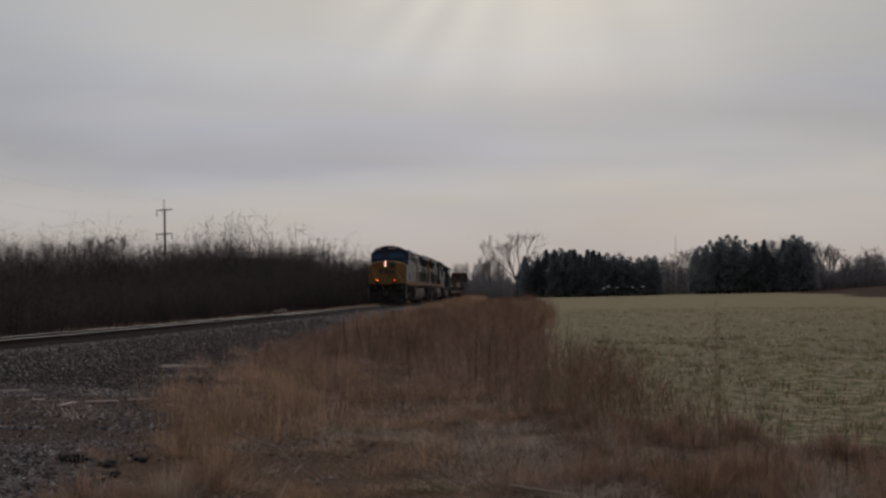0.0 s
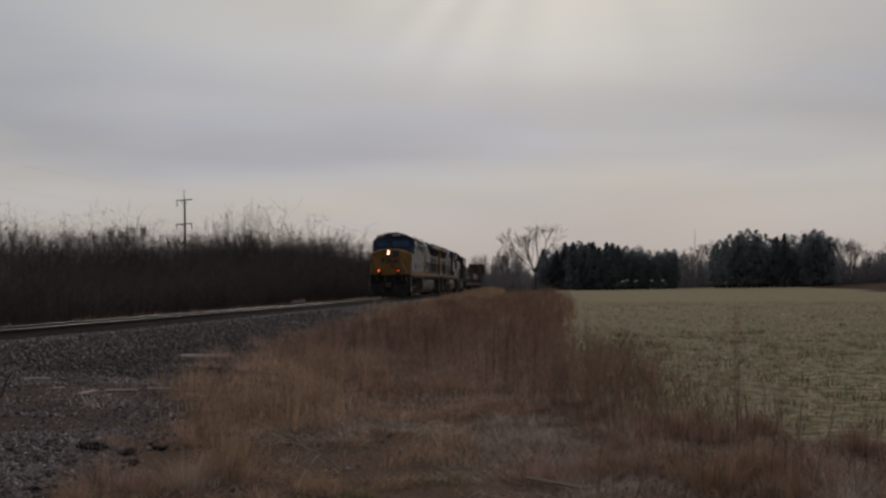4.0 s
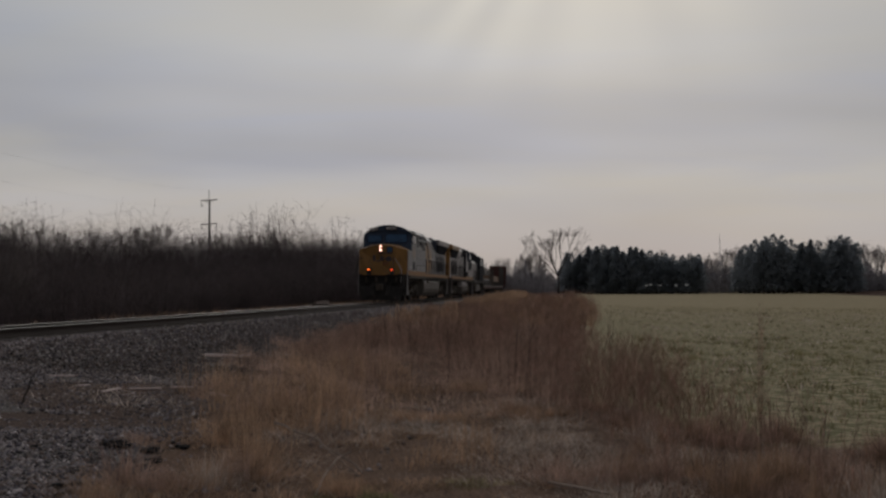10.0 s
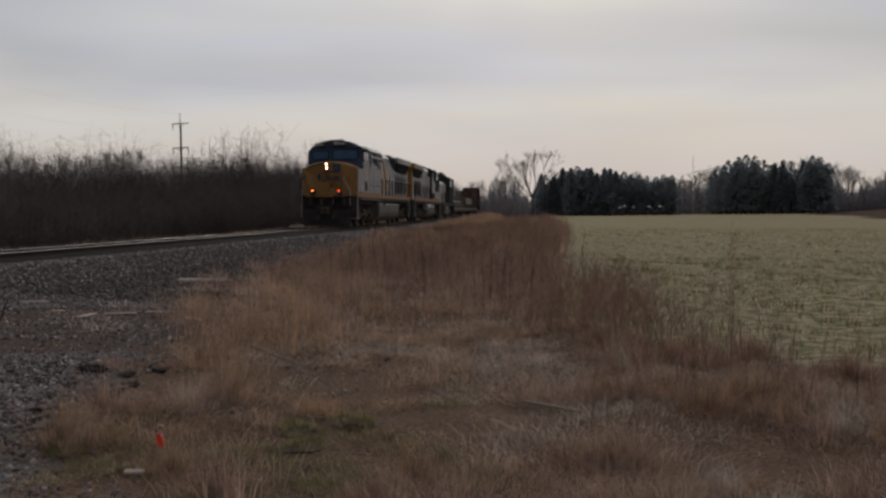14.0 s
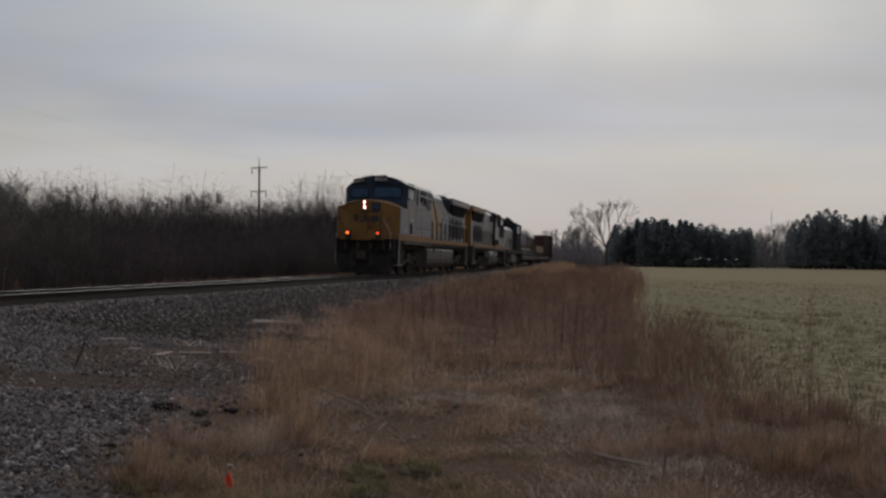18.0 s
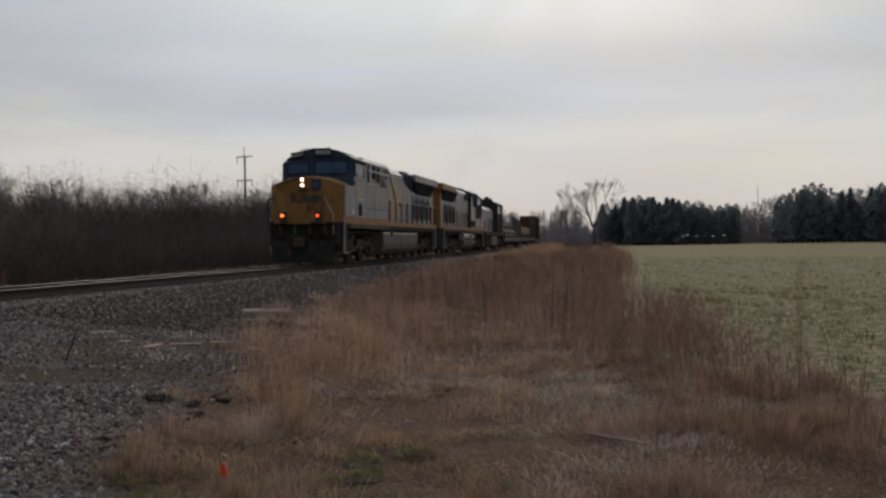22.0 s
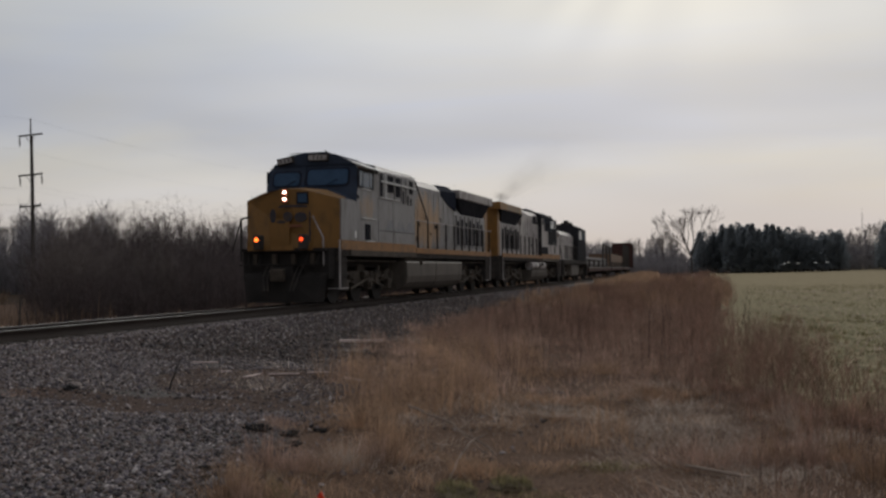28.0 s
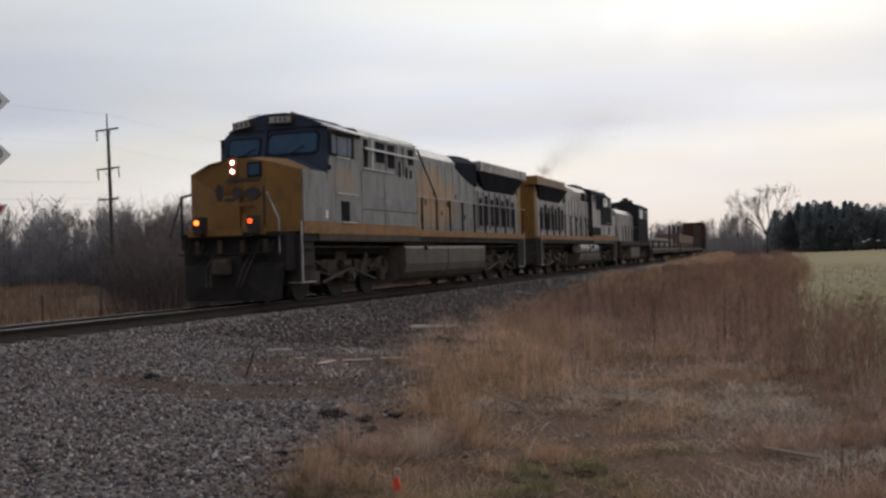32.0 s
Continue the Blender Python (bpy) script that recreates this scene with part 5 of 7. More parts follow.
def track_pose(along, half=6.5, turn=0.0):
    """Pose of a vehicle whose middle is at this distance along the line."""
    x0, y0 = spot(along - half, 0.0)
    x1, y1 = spot(along + half, 0.0)
    a = math.degrees(math.atan2(-(x1 - x0), y1 - y0))
    return pose(float(x0 + x1) / 2, float(y0 + y1) / 2, RAIL_Z, 0, 0, a + turn)


def front_at(t):
    """Distance along the line of the leading coupler at t seconds."""
    return 79.929 - 2.02783 * t + 0.0051337 * t * t


# vehicle, distance of its middle behind the leading coupler, half its truck spacing, turn
TRAIN = [(lead, 11.15, 6.95, 0), (second, 34.1, 6.95, 180), (shunter, 45.8 + 8.3, 4.7, 0), (flat_a, 62.9 + 13.8, 11.4, 0), (flat_b, 90.9 + 13.8, 11.4, 0), (flat_c, 118.9 + 13.8, 11.4, 0), (reds[0], 150.0 + 8.5, 6.1, 0)]


# ---- growing things: numpy builders ----
def seg_mesh(p0, p1, r0, r1, sides=3):
    """Tapered prisms from p0 to p1 (n, 3) with radii (n,): verts, quads."""
    p0, p1 = np.asarray(p0, float), np.asarray(p1, float)
    n = len(p0)
    d = p1 - p0
    d /= np.linalg.norm(d, axis=1, keepdims=True) + 1e-9
    ref = np.where(np.abs(d[:, 2:3]) > 0.9, np.array([[1.0, 0, 0]]), np.array([[0, 0, 1.0]]))
    a = np.cross(d, ref)
    a /= np.linalg.norm(a, axis=1, keepdims=True) + 1e-9
    b = np.cross(d, a)
    out = []
    for p, r in ((p0, r0), (p1, r1)):
        for k in range(sides):
            t = 2 * math.pi * k / sides
            out.append(p + (a * math.cos(t) + b * math.sin(t)) * np.asarray(r, float).reshape(-1, 1))
    V = np.stack(out, 1).reshape(-1, 3)
    base = (np.arange(n) * 2 * sides)[:, None]
    Q = [base + np.array([[k, (k + 1) % sides, sides + (k + 1) % sides, sides + k]]) for k in range(sides)]
    return V, np.concatenate(Q)


def ribbon_mesh(p0, p1, r0, r1):
    """Fine twigs as single tapered strips: verts, quads."""
    d = p1 - p0
    a = np.cross(d, rng.normal(0, 1, d.shape))
    a /= np.linalg.norm(a, axis=1, keepdims=True) + 1e-9
    V = np.stack([p0 - a * r0[:, None], p0 + a * r0[:, None], p1 + a * r1[:, None], p1 - a * r1[:, None]], 1).reshape(-1, 3)
    return V, (np.arange(len(p0)) * 4)[:, None] + np.arange(4)[None]


def blade_mesh(P, h, width, lean, heading):
    """Bent grass blades: verts, tris."""
    n = len(P)
    side = np.stack([np.cos(heading), np.sin(heading), np.zeros(n)], 1) * (width / 2)[:, None]
    ld = np.stack([-np.sin(heading), np.cos(heading), np.zeros(n)], 1) * (lean * h)[:, None]
    up = np.zeros((n, 3))
    up[:, 2] = h * np.sqrt(np.clip(1 - np.clip(lean, 0, 0.95) ** 2, 0.08, 1))
    mid = P + ld * 0.3 + up * 0.55
    V = np.stack([P - side, P + side, mid - side * 0.7, mid + side * 0.7, P + ld + up], 1).reshape(-1, 3)
    o = (np.arange(n) * 5)[:, None]
    return V, np.concatenate([o + np.array([[0, 1, 3]]), o + np.array([[0, 3, 2]]), o + np.array([[2, 3, 4]])])


def at_ground(along, w, lift=0.0):
    x, y = spot(along, w)
    return np.stack([x, y, ground_z(along, w) + lift], 1)


def clumped(n, along, w, spread, share=0.7, per=14):
    """Points in a stretch of the plan, part of them in tufts."""
    a = rng.uniform(*along, n)
    b = rng.uniform(*w, n)
    k = int(n * share)
    centres = max(1, k // per)
    ca, cb = rng.uniform(*along, centres), rng.uniform(*w, centres)
    pick = rng.integers(0, centres, k)
    da, db = rng.normal(0, spread, n), rng.normal(0, spread, n)
    a[:k] = ca[pick] + da[:k]
    b[:k] = cb[pick] + db[:k]
    out = np.arctan2(-(da * AWAY[0] + db * SIDE[0]), da * AWAY[1] + db * SIDE[1])
    out[k:] = 9.0
    return a, b, out


def stuff(ob, label, category):
    return tagged(ob, label, category, kind="stuff")


def grass(name, n, along, w, keep, hgt, wid, lean, mat, label, spread=0.12, share=0.7, per=14):
    a, b, out = clumped(n, along, w, spread, share, per)
    k = keep(a, b)
    a, b, out = a[k], b[k], out[k]
    m = len(a)
    patch = 0.85 + 0.55 * np.sin(a * 0.9 + b * 1.7) * np.sin(b * 0.8 - a * 0.5) + 0.55 * np.sin(a * 3.7 + 1.3 * np.sin(b * 2.1)) * np.sin(b * 4.1 + 1.7 * np.sin(a * 1.9))
    h = rng.uniform(*hgt, m) * np.clip(patch, 0.3, 1.7)
    sweep_dir = 3.0 * np.sin(a * 0.8 + 1.2 * np.sin(b * 1.4)) + 2.2 * np.sin(b * 1.1 - a * 0.4) + rng.normal(0, 0.8, m)
    sweep_dir = np.where(out > 8, sweep_dir, out + rng.normal(0, 0.5, m))
    V, F = blade_mesh(at_ground(a, b, -0.02), h, rng.uniform(*wid, m), rng.uniform(*lean, m), sweep_dir)
    return stuff(raw(name, V, F, mat), label, "grass")


def stand(name, n, along, w, keep, hgt, radius, twigs, twig_len, mat, label, category, bend_by=0.12, spread=0.4, share=0.6, per=10, rise=(0.35, 0.97), droop=0.75, lift_fn=None):
    """Upright stems with side twigs."""
    a, b, _ = clumped(n, along, w, spread, share, per)
    k = keep(a, b)
    a, b = a[k], b[k]
    m = len(a)
    P = at_ground(a, b, -0.03)
    h = rng.uniform(*hgt, m)
    if lift_fn is not None:
        h = h * lift_fn(a, b)
    off = rng.normal(0, bend_by, (m, 2)) * h[:, None]
    mid = P + np.concatenate([off * 0.4, (h * 0.55)[:, None]], 1)
    top = P + np.concatenate([off, h[:, None]], 1)
    r = rng.uniform(*radius, m)
    p0, p1, r0, r1 = [P, mid], [mid, top], [r, r * 0.75], [r * 0.75, r * 0.25]
    for _ in range(twigs):
        f = rng.uniform(*rise, m)
        s = np.where((f < 0.55)[:, None], P + (mid - P) * (f / 0.55)[:, None], mid + (top - mid) * ((f - 0.55) / 0.45)[:, None])
        an = rng.uniform(0, 2 * math.pi, m)
        ln = rng.uniform(*twig_len, m) * (1.15 - 0.6 * f)
        e = s + np.stack([np.cos(an) * ln * droop, np.sin(an) * ln * droop, ln], 1)
        p0.append(s), p1.append(e), r0.append(r * 0.45), r1.append(r * 0.12)
    V, F = seg_mesh(np.concatenate(p0), np.concatenate(p1), np.concatenate(r0), np.concatenate(r1))
    return stuff(raw(name, V, F, mat), label, category)


# ---- verge: dry grass, weeds, flattened reeds, moss ----
def in_verge(a, b, pad=0.0):
    return (b > grass_edge(a) + pad + 0.5 * np.sin(a * 2.1) * np.sin(b + a)) & (b < field_edge(a) + 0.3 * np.sin(a * 3) + 0.2)


def tan_zone(a, b):
    return in_verge(a, b) & (b < grass_edge(a) + 3.2)


def tufts(a, b):
    """Where the withered grass stands up in clumps about a metre across."""
    return np.sin(a * 2.3 + 1.4 * np.sin(b * 1.7)) * np.sin(b * 2.6 + 1.1 * np.sin(a * 1.3 + 0.8)) + 0.35 * np.sin(a * 5.1 - b * 3.3)


def mossy(a, b):
    return ((a - 6.9) / 1.1) ** 2 + ((b - 11.0) / 1.2) ** 2 < 1


def reed_flat(a, b):
    return ((a - 11.0) / 2.6) ** 2 + ((b - 11.2) / 2.0) ** 2 < 1


grass("verge_grass", 125000, (3.5, 14), (8, 20), lambda a, b: in_verge(a, b) & ~((reed_flat(a, b) | mossy(a, b)) & (rng.random(len(a)) < 0.35)) & ~((tufts(a, b) < -0.25) & (rng.random(len(a)) < 0.55)), (0.06, 0.2), (0.003, 0.0055), (0.6, 0.97), "dry", "dry tan grass of the verge, bent and matted", spread=0.14, share=0.75, per=150)
grass("verge_grass", 45000, (12, 40), (3, 15), in_verge, (0.12, 0.34), (0.006, 0.012), (0.2, 0.9), "weed", "dry tan grass among taller weeds")
grass("verge_grass", 30000, (40, 130), (2, 17), in_verge, (0.25, 0.6), (0.02, 0.05), (0.2, 0.8), "dry", "dry tan grass beside the track bed")
grass("tall_tan_grass", 26000, (6.5, 22), (4, 13), lambda a, b: tan_zone(a, b) & (a > 8.6) & (a < 19.5 + 1.5 * np.sin(b * 2)) & (np.sin(a * 1.1 + 1) * np.sin(b * 1.6) + 0.4 * np.sin(a * 2.7 - b) > -0.25), (0.22, 0.58), (0.004, 0.008), (0.05, 0.7), "dry", "tall tan bunch grass along the gravel's edge", spread=0.16, share=0.95, per=46)
grass("brown_grass", 110000, (4, 22), (7, 20), lambda a, b: in_verge(a, b) & (tufts(a, b) > 0.12) & ~reed_flat(a, b) & ~mossy(a, b), (0.08, 0.26), (0.003, 0.005), (0.5, 0.97), "weed", "withered brown grass and weeds", spread=0.13, share=0.97, per=230)
grass("flattened_straw", 24000, (5.5, 14), (9.0, 15.2), lambda a, b: ~mossy(a, b) & (reed_flat(a, b) | ((tufts(a, b) < -0.25) & (rng.random(len(a)) < 0.6))) & in_verge(a, b), (0.08, 0.24), (0.004, 0.007), (0.9, 0.98), "straw", "pale flattened straw lying on the ground", spread=0.3)
grass("flattened_straw", 1300, (11.5, 22), (4.6, 7.8), lambda a, b: b < grass_edge(a) + 0.8, (0.15, 0.4), (0.008, 0.014), (0.92, 0.97), "straw", "scattered pale straw on the gravel's edge", spread=0.25, share=0.9, per=60)
grass("green_tufts", 34000, (5.2, 8.2), (9.7, 12.4), lambda a, b: in_verge(a, b) & (np.sin(a * 2.3 + 0.5) + np.sin(b * 2.9) > -0.2), (0.03, 0.09), (0.004, 0.009), (0.3, 0.95), "moss", "low green grass and moss")
grass("far_bank_grass", 18000, (8, 150), (-9.5, -3.9), lambda a, b: (b < -4.0) & ((a < 24) | (a > 44 + 3 * np.sin(b))), (0.1, 0.34), (0.015, 0.035), (0.1, 0.6), "dry", "dry grass on the far bank of the track")
grass("meadow_grass", 26000, (40, 128), (-100, -20), lambda a, b: (a < (9.5 - b) / 0.745) & (np.hypot(a, b - 12.9) < 112), (0.35, 0.8), (0.05, 0.1), (0.1, 0.6), "meadow", "tall dry meadow before the wood", spread=0.6)
grass("meadow_grass", 9000, (20, 46), (-32, -9), lambda a, b: a < (9.5 - b) / 0.745, (0.3, 0.8), (0.02, 0.045), (0.1, 0.6), "meadow", "tall dry meadow beyond the track", spread=0.4)
grass("meadow_grass", 36000, (6, 60), (-75, -9), lambda a, b: (a < 34) | (b < -34), (0.4, 0.9), (0.03, 0.06), (0.1, 0.5), "meadow", "tall dry meadow beyond the track", spread=0.5)


def weed_zone(a, b):
    return in_verge(a, b, 0.7) & (a > 14.4 + 0.6 * np.sin(b * 2.3)) & ((b > 8.4) | (a > 18.5 + 0.8 * np.sin(b * 1.9)))


def weed_lift(a, b):
    return np.interp(b, [2.5, 5, 8, 10.5, 12.5], [0.25, 0.38, 0.62, 0.9, 1.0]) * (0.8 + 0.3 * np.sin(a * 0.8 + b * 0.7) * np.sin(b * 1.1 - a * 0.3))


stand("weed_stand", 4200, (13.5, 34), (4.0, 15), weed_zone, (0.35, 1.2), (0.0018, 0.0034), 11, (0.12, 0.34), "weed", "dense stand of tall dead brown weeds", "weeds", 0.3, 0.35, 0.8, 30, lift_fn=weed_lift)
stand("weed_stand", 2800, (34, 75), (3.2, 15.5), lambda a, b: in_verge(a, b, 0.8), (0.5, 1.4), (0.004, 0.0075), 7, (0.25, 0.5), "weed", "dense stand of tall dead brown weeds", "weeds", 0.2, 0.5, 0.8, 30, lift_fn=weed_lift)
stand("weed_stand", 1700, (75, 190), (3.0, 18), lambda a, b: in_verge(a, b, 0.6), (0.55, 1.35), (0.010, 0.017), 5, (0.3, 0.6), "weed", "dense stand of tall dead brown weeds", "weeds", 0.14, 0.6, 0.75, 24, lift_fn=weed_lift)
stand("weed_clump", 430, (10.6, 13.6), (12.3, 14.2), lambda a, b: ((a - 12.0) / 1.4) ** 2 + ((b - 12.95) / 0.75) ** 2 < 0.8 + 0.4 * np.sin(a * 5 + b * 3), (0.45, 1.0), (0.0015, 0.0028), 12, (0.1, 0.3), "weed", "dense clump of dead weeds at the crop's edge", "weeds", 0.2, 0.3, 0.7, 20)
stand("weed_clump", 1200, (12.4, 22), (11.8, 14.8), lambda a, b: (b < 13.75 + 0.5 * np.sin(a * 1.7) * np.sin(a * 0.6 + 1)) & (((a - 17.2) / 2.2) ** 2 + ((b - 12.4) / 0.55) ** 2 > 1), (0.25, 0.95), (0.0015, 0.0028), 12, (0.1, 0.3), "weed", "dense clump of dead weeds at the crop's edge", "weeds", 0.28, 0.35, 0.75, 22)
stand("weed_clump", 160, (6.3, 11.5), (13.2, 17.5), lambda a, b: in_verge(a, b), (0.25, 0.8), (0.003, 0.005), 6, (0.12, 0.3), "weed", "loose dead weed stalks in the verge", "weeds", 0.12, 0.3, 0.6, 8)
stand("field_weed", 30, (12, 30), (14.2, 24), lambda a, b: a > 11, (0.5, 1.05), (0.003, 0.005), 7, (0.12, 0.3), "weed", "lone dead stalks standing in the crop", "weeds", 0.1, 0.25, 0.8, 12)

# colour of the dark stalks, also of the blades that paint shade
M["stalk"] = material("dark_stalks_and_shade", (0.128, 0.086, 0.07), 0.95, vary=0.4, scale=9, grain=6, bump=0.0, island=0.3, thin=0.2)
stand("dark_stalk", 40, (5.6, 10.5), (12.9, 17.0), lambda a, b: in_verge(a, b), (0.3, 0.8), (0.002, 0.0036), 7, (0.08, 0.22), "stalk", "dark bare stalks standing out of the dry grass", "weeds", 0.2, 0.25, 0.5, 5, rise=(0.4, 0.97))
stand("dark_stalk", 70, (13.5, 24), (8, 13.5), weed_zone, (0.6, 1.35), (0.004, 0.006), 6, (0.12, 0.3), "stalk", "dark bare stalks among the dead weeds", "weeds", 0.1, 0.3, 0.4, 5, rise=(0.4, 0.97))

grass("flattened_straw", 16000, (5.0, 11.5), (12.0, 17), lambda a, b: in_verge(a, b) & (np.sin(a * 1.9 + b) * np.sin(b * 2.3 - 0.6 * a) > -0.35), (0.08, 0.26), (0.004, 0.007), (0.75, 0.97), "straw", "pale bleached straw lying over the verge", spread=0.2, share=0.85, per=60)
grass("loose_straw", 8000, (4.5, 14), (8.8, 18), in_verge, (0.1, 0.3), (0.003, 0.006), (0.9, 0.975), "straw", "loose pale straws lying over the dry grass", share=0.4, per=9)
grass("bank_grass", 16000, (80, 260), (2.3, 6), lambda a, b: b > 2.4, (0.3, 0.75), (0.04, 0.08), (0.1, 0.5), "dry", "tall tan grass beside the far track", spread=0.4)

def tussocks():
    """Single bunches of withered grass standing out of the mat."""
    r = np.random.default_rng(31)
    kinds = []
    for k in range(5):
        n = 420
        an, d = r.uniform(0, 2 * math.pi, n), np.abs(r.normal(0, 0.14, n))
        P = np.stack([np.cos(an) * d, np.sin(an) * d, np.full(n, -0.02)], 1)
        V, F = blade_mesh(P, r.uniform(0.1, 0.3, n), r.uniform(0.0025, 0.005, n), np.clip(d / 0.22 + r.normal(0.35, 0.28, n), 0.1, 0.96), an - math.pi / 2 + r.normal(0, 0.9, n))
        ob = raw("grass_tussock", V, F, ("weed", "dry", "weed", "dry", "straw")[k])
        kinds.append(tagged(ob, ("withered red-brown", "dry tan", "withered red-brown", "dry tan", "bleached pale")[k] + " grass tussock in the verge", "grass", "tussocks of the verge"))
    used, placed = [False] * 5, 0
    while placed < 130:
        a, b = r.uniform(5.0, 13.5), r.uniform(9.0, 15.5)
        if not in_verge(np.array([a]), np.array([b]))[0] or mossy(a, b) or reed_flat(a, b) or tufts(a, b) < 0.0:
            continue
        k = int(r.choice(5, p=(0.3, 0.25, 0.2, 0.17, 0.08)))
        x, y = spot(a, b)
        s = r.choice((0.7, 0.95, 1.2, 1.6))
        m = pose(float(x), float(y), float(ground_z(a, b)), 0, 0, r.uniform(0, 360))
        ob = copy_thing(kinds[k], m) if used[k] else kinds[k]
        ob.matrix_basis = m
        ob.scale = (s, s, s * r.uniform(0.8, 1.1))
        used[k] = True
        placed += 1


tussocks()


def ledge(a0, b0, b1):
    """A strip where matted grass ends in an overhanging edge."""
    return lambda a, b: (b > b0 + 0.1 * np.sin(a * 7)) & (b < b1 + 0.1 * np.sin(a * 9)) & (np.abs(a - a0 - 0.22 * np.sin(b * 2.3)) < 0.34)


for a0, b0, b1 in ((15.25, 9.6, 11.9), (12.15, 10.3, 11.2), (12.25, 11.5, 12.5), (7.75, 10.7, 11.6)):
    grass("grass_ledge", 2600, (a0 - 0.6, a0 + 0.6), (b0, b1), ledge(a0, b0, b1), (0.14, 0.26), (0.004, 0.007), (0.5, 0.95), "dry", "matted dry grass ending in a ragged edge", spread=0.12, share=0.8, per=60)
    # shadow line under the ledge, laid as dark flat blades
    grass("dark_litter", 900, (a0 - 0.75, a0 - 0.35), (b0, b1), lambda a, b: a > 0, (0.03, 0.09), (0.006, 0.012), (0.85, 0.97), "stalk", "dark flat blades painting the shadow line before the matted grass", spread=0.1, share=0.7, per=40)
grass("reed_litter", 420, (11.35, 11.75), (10.6, 12.3), lambda a, b: (b < 11.4) | (b > 11.75), (0.25, 0.6), (0.008, 0.014), (0.95, 0.98), "straw", "long pale broken reeds lying side by side", spread=0.08, share=0.8, per=25)
grass("reed_litter", 260, (10.6, 10.9), (10.8, 11.5), lambda a, b: a > 0, (0.2, 0.5), (0.008, 0.012), (0.95, 0.98), "straw", "long pale broken reeds lying side by side", spread=0.08, share=0.8, per=25)
# shaded hollows among the moss, laid as dark flat blades
grass("dark_litter", 3200, (5.2, 7.6), (10.4, 12.6), lambda a, b: np.sin(a * 4.2 + 1.3 * np.sin(b * 3)) * np.sin(b * 4.6 + 0.7) > 0.1, (0.03, 0.08), (0.005, 0.01), (0.8, 0.97), "stalk", "dark flat blades painting the shaded hollows between the moss", spread=0.1, share=0.7, per=40)


def hummock(a, b, size, tall, seed):
    """A cushion of moss and short green grass."""
    r = np.random.default_rng(seed)
    x, y = spot(a, b)
    hum = thing("moss_hummock", "low cushion of green moss and short grass", "moss", "moss in the verge")
    hum.matrix_basis = pose(float(x), float(y), float(ground_z(a, b)), 0, 0, r.uniform(0, 360))
    bm = B()
    bmesh.ops.create_icosphere(bm, subdivisions=3, radius=1)
    for v in bm.verts:
        k = 0.85 + 0.4 * noise.noise(v.co * 1.6 + Vector((seed, 0, 0)))
        v.co = Vector((v.co.x * size * 1.4 * k, v.co.y * size * k, v.co.z * tall * k))
    part("cushion", bm, "mossbed", hum)
    n = 420
    an, d = r.uniform(0, 2 * math.pi, n), np.sqrt(r.uniform(0, 1, n)) * 0.95
    P = np.stack([np.cos(an) * d * size * 1.25, np.sin(an) * d * size * 0.9, tall * np.sqrt(1 - d * d * 0.95) * 0.8], 1)
    V, F = blade_mesh(P, r.uniform(0.025, 0.08, n), r.uniform(0.003, 0.007, n), r.uniform(0.2, 0.9, n), r.uniform(0, 6.28, n))
    raw("short_grass", V, F, "moss", hum)


M["mossbed"] = material("moss_bed", (0.126, 0.098, 0.065), 0.95, vary=0.6, scale=20, grain=40, bump=0.6)
for k, (a, b, size, tall) in enumerate(((7.0, 10.9, 0.17, 0.055), (7.22, 11.25, 0.15, 0.05), (6.6, 11.05, 0.14, 0.04), (5.95, 10.5, 0.16, 0.045), (5.75, 10.0, 0.16, 0.04), (6.1, 9.65, 0.12, 0.035), (5.6, 11.4, 0.14, 0.04))):
    hummock(a, b, size, tall, 60 + k)

# ---- crop ----
grass("crop_rows", 48000, (11, 34), (13.6, 42), lambda a, b: b > field_edge(a) - 0.2, (0.06, 0.15), (0.010, 0.022), (0.2, 0.8), "crop", "sparse green winter crop in tufts", spread=0.07, share=0.9, per=9)
grass("crop_rows", 26000, (34, 90), (13.6, 70), lambda a, b: b > field_edge(a) - 0.2, (0.05, 0.13), (0.03, 0.06), (0.4, 0.9), "crop", "sparse green winter crop in tufts", spread=0.4, share=0.6, per=9)
grass("crop_stubble", 26000, (11, 70), (13.6, 60), lambda a, b: b > field_edge(a) - 0.2, (0.06, 0.16), (0.01, 0.03), (0.3, 0.95), "straw", "pale stubble between the green crop", spread=0.2, share=0.6)


# ---- gravel ----
OCT = np.array([(1, 0, 0), (-1, 0, 0), (0, 1, 0), (0, -1, 0), (0, 0, 1), (0, 0, -1)], float)
OCT_F = np.array([(0, 2, 4), (2, 1, 4), (1, 3, 4), (3, 0, 4), (2, 0, 5), (1, 2, 5), (3, 1, 5), (0, 3, 5)])


def stones(P, size):
    n = len(P)
    V = OCT[None] * size[:, None, None] * rng.uniform(0.55, 1.15, (n, 6, 1)) + rng.normal(0, 0.16, (n, 6, 3)) * size[:, None, None]
    t = rng.uniform(0, 2 * math.pi, n)
    c, s = np.cos(t)[:, None], np.sin(t)[:, None]
    V = np.stack([V[:, :, 0] * c - V[:, :, 1] * s, V[:, :, 0] * s + V[:, :, 1] * c, V[:, :, 2] * 0.8], 2) + P[:, None, :]
    F = (np.arange(n) * 6)[:, None, None] + OCT_F[None]
    return V.reshape(-1, 3), F.reshape(-1, 3)


def bed_top(a, b):
    """Height of the crushed stone, bed or gravel apron."""
    return np.maximum(np.interp(b, [-4.6, -3.7, -2.1, 2.0, 2.9, 4.2, 4.6], [-0.1, 0.06, 0.36, 0.385, 0.22, 0.08, -0.1]), ground_z(a, b))


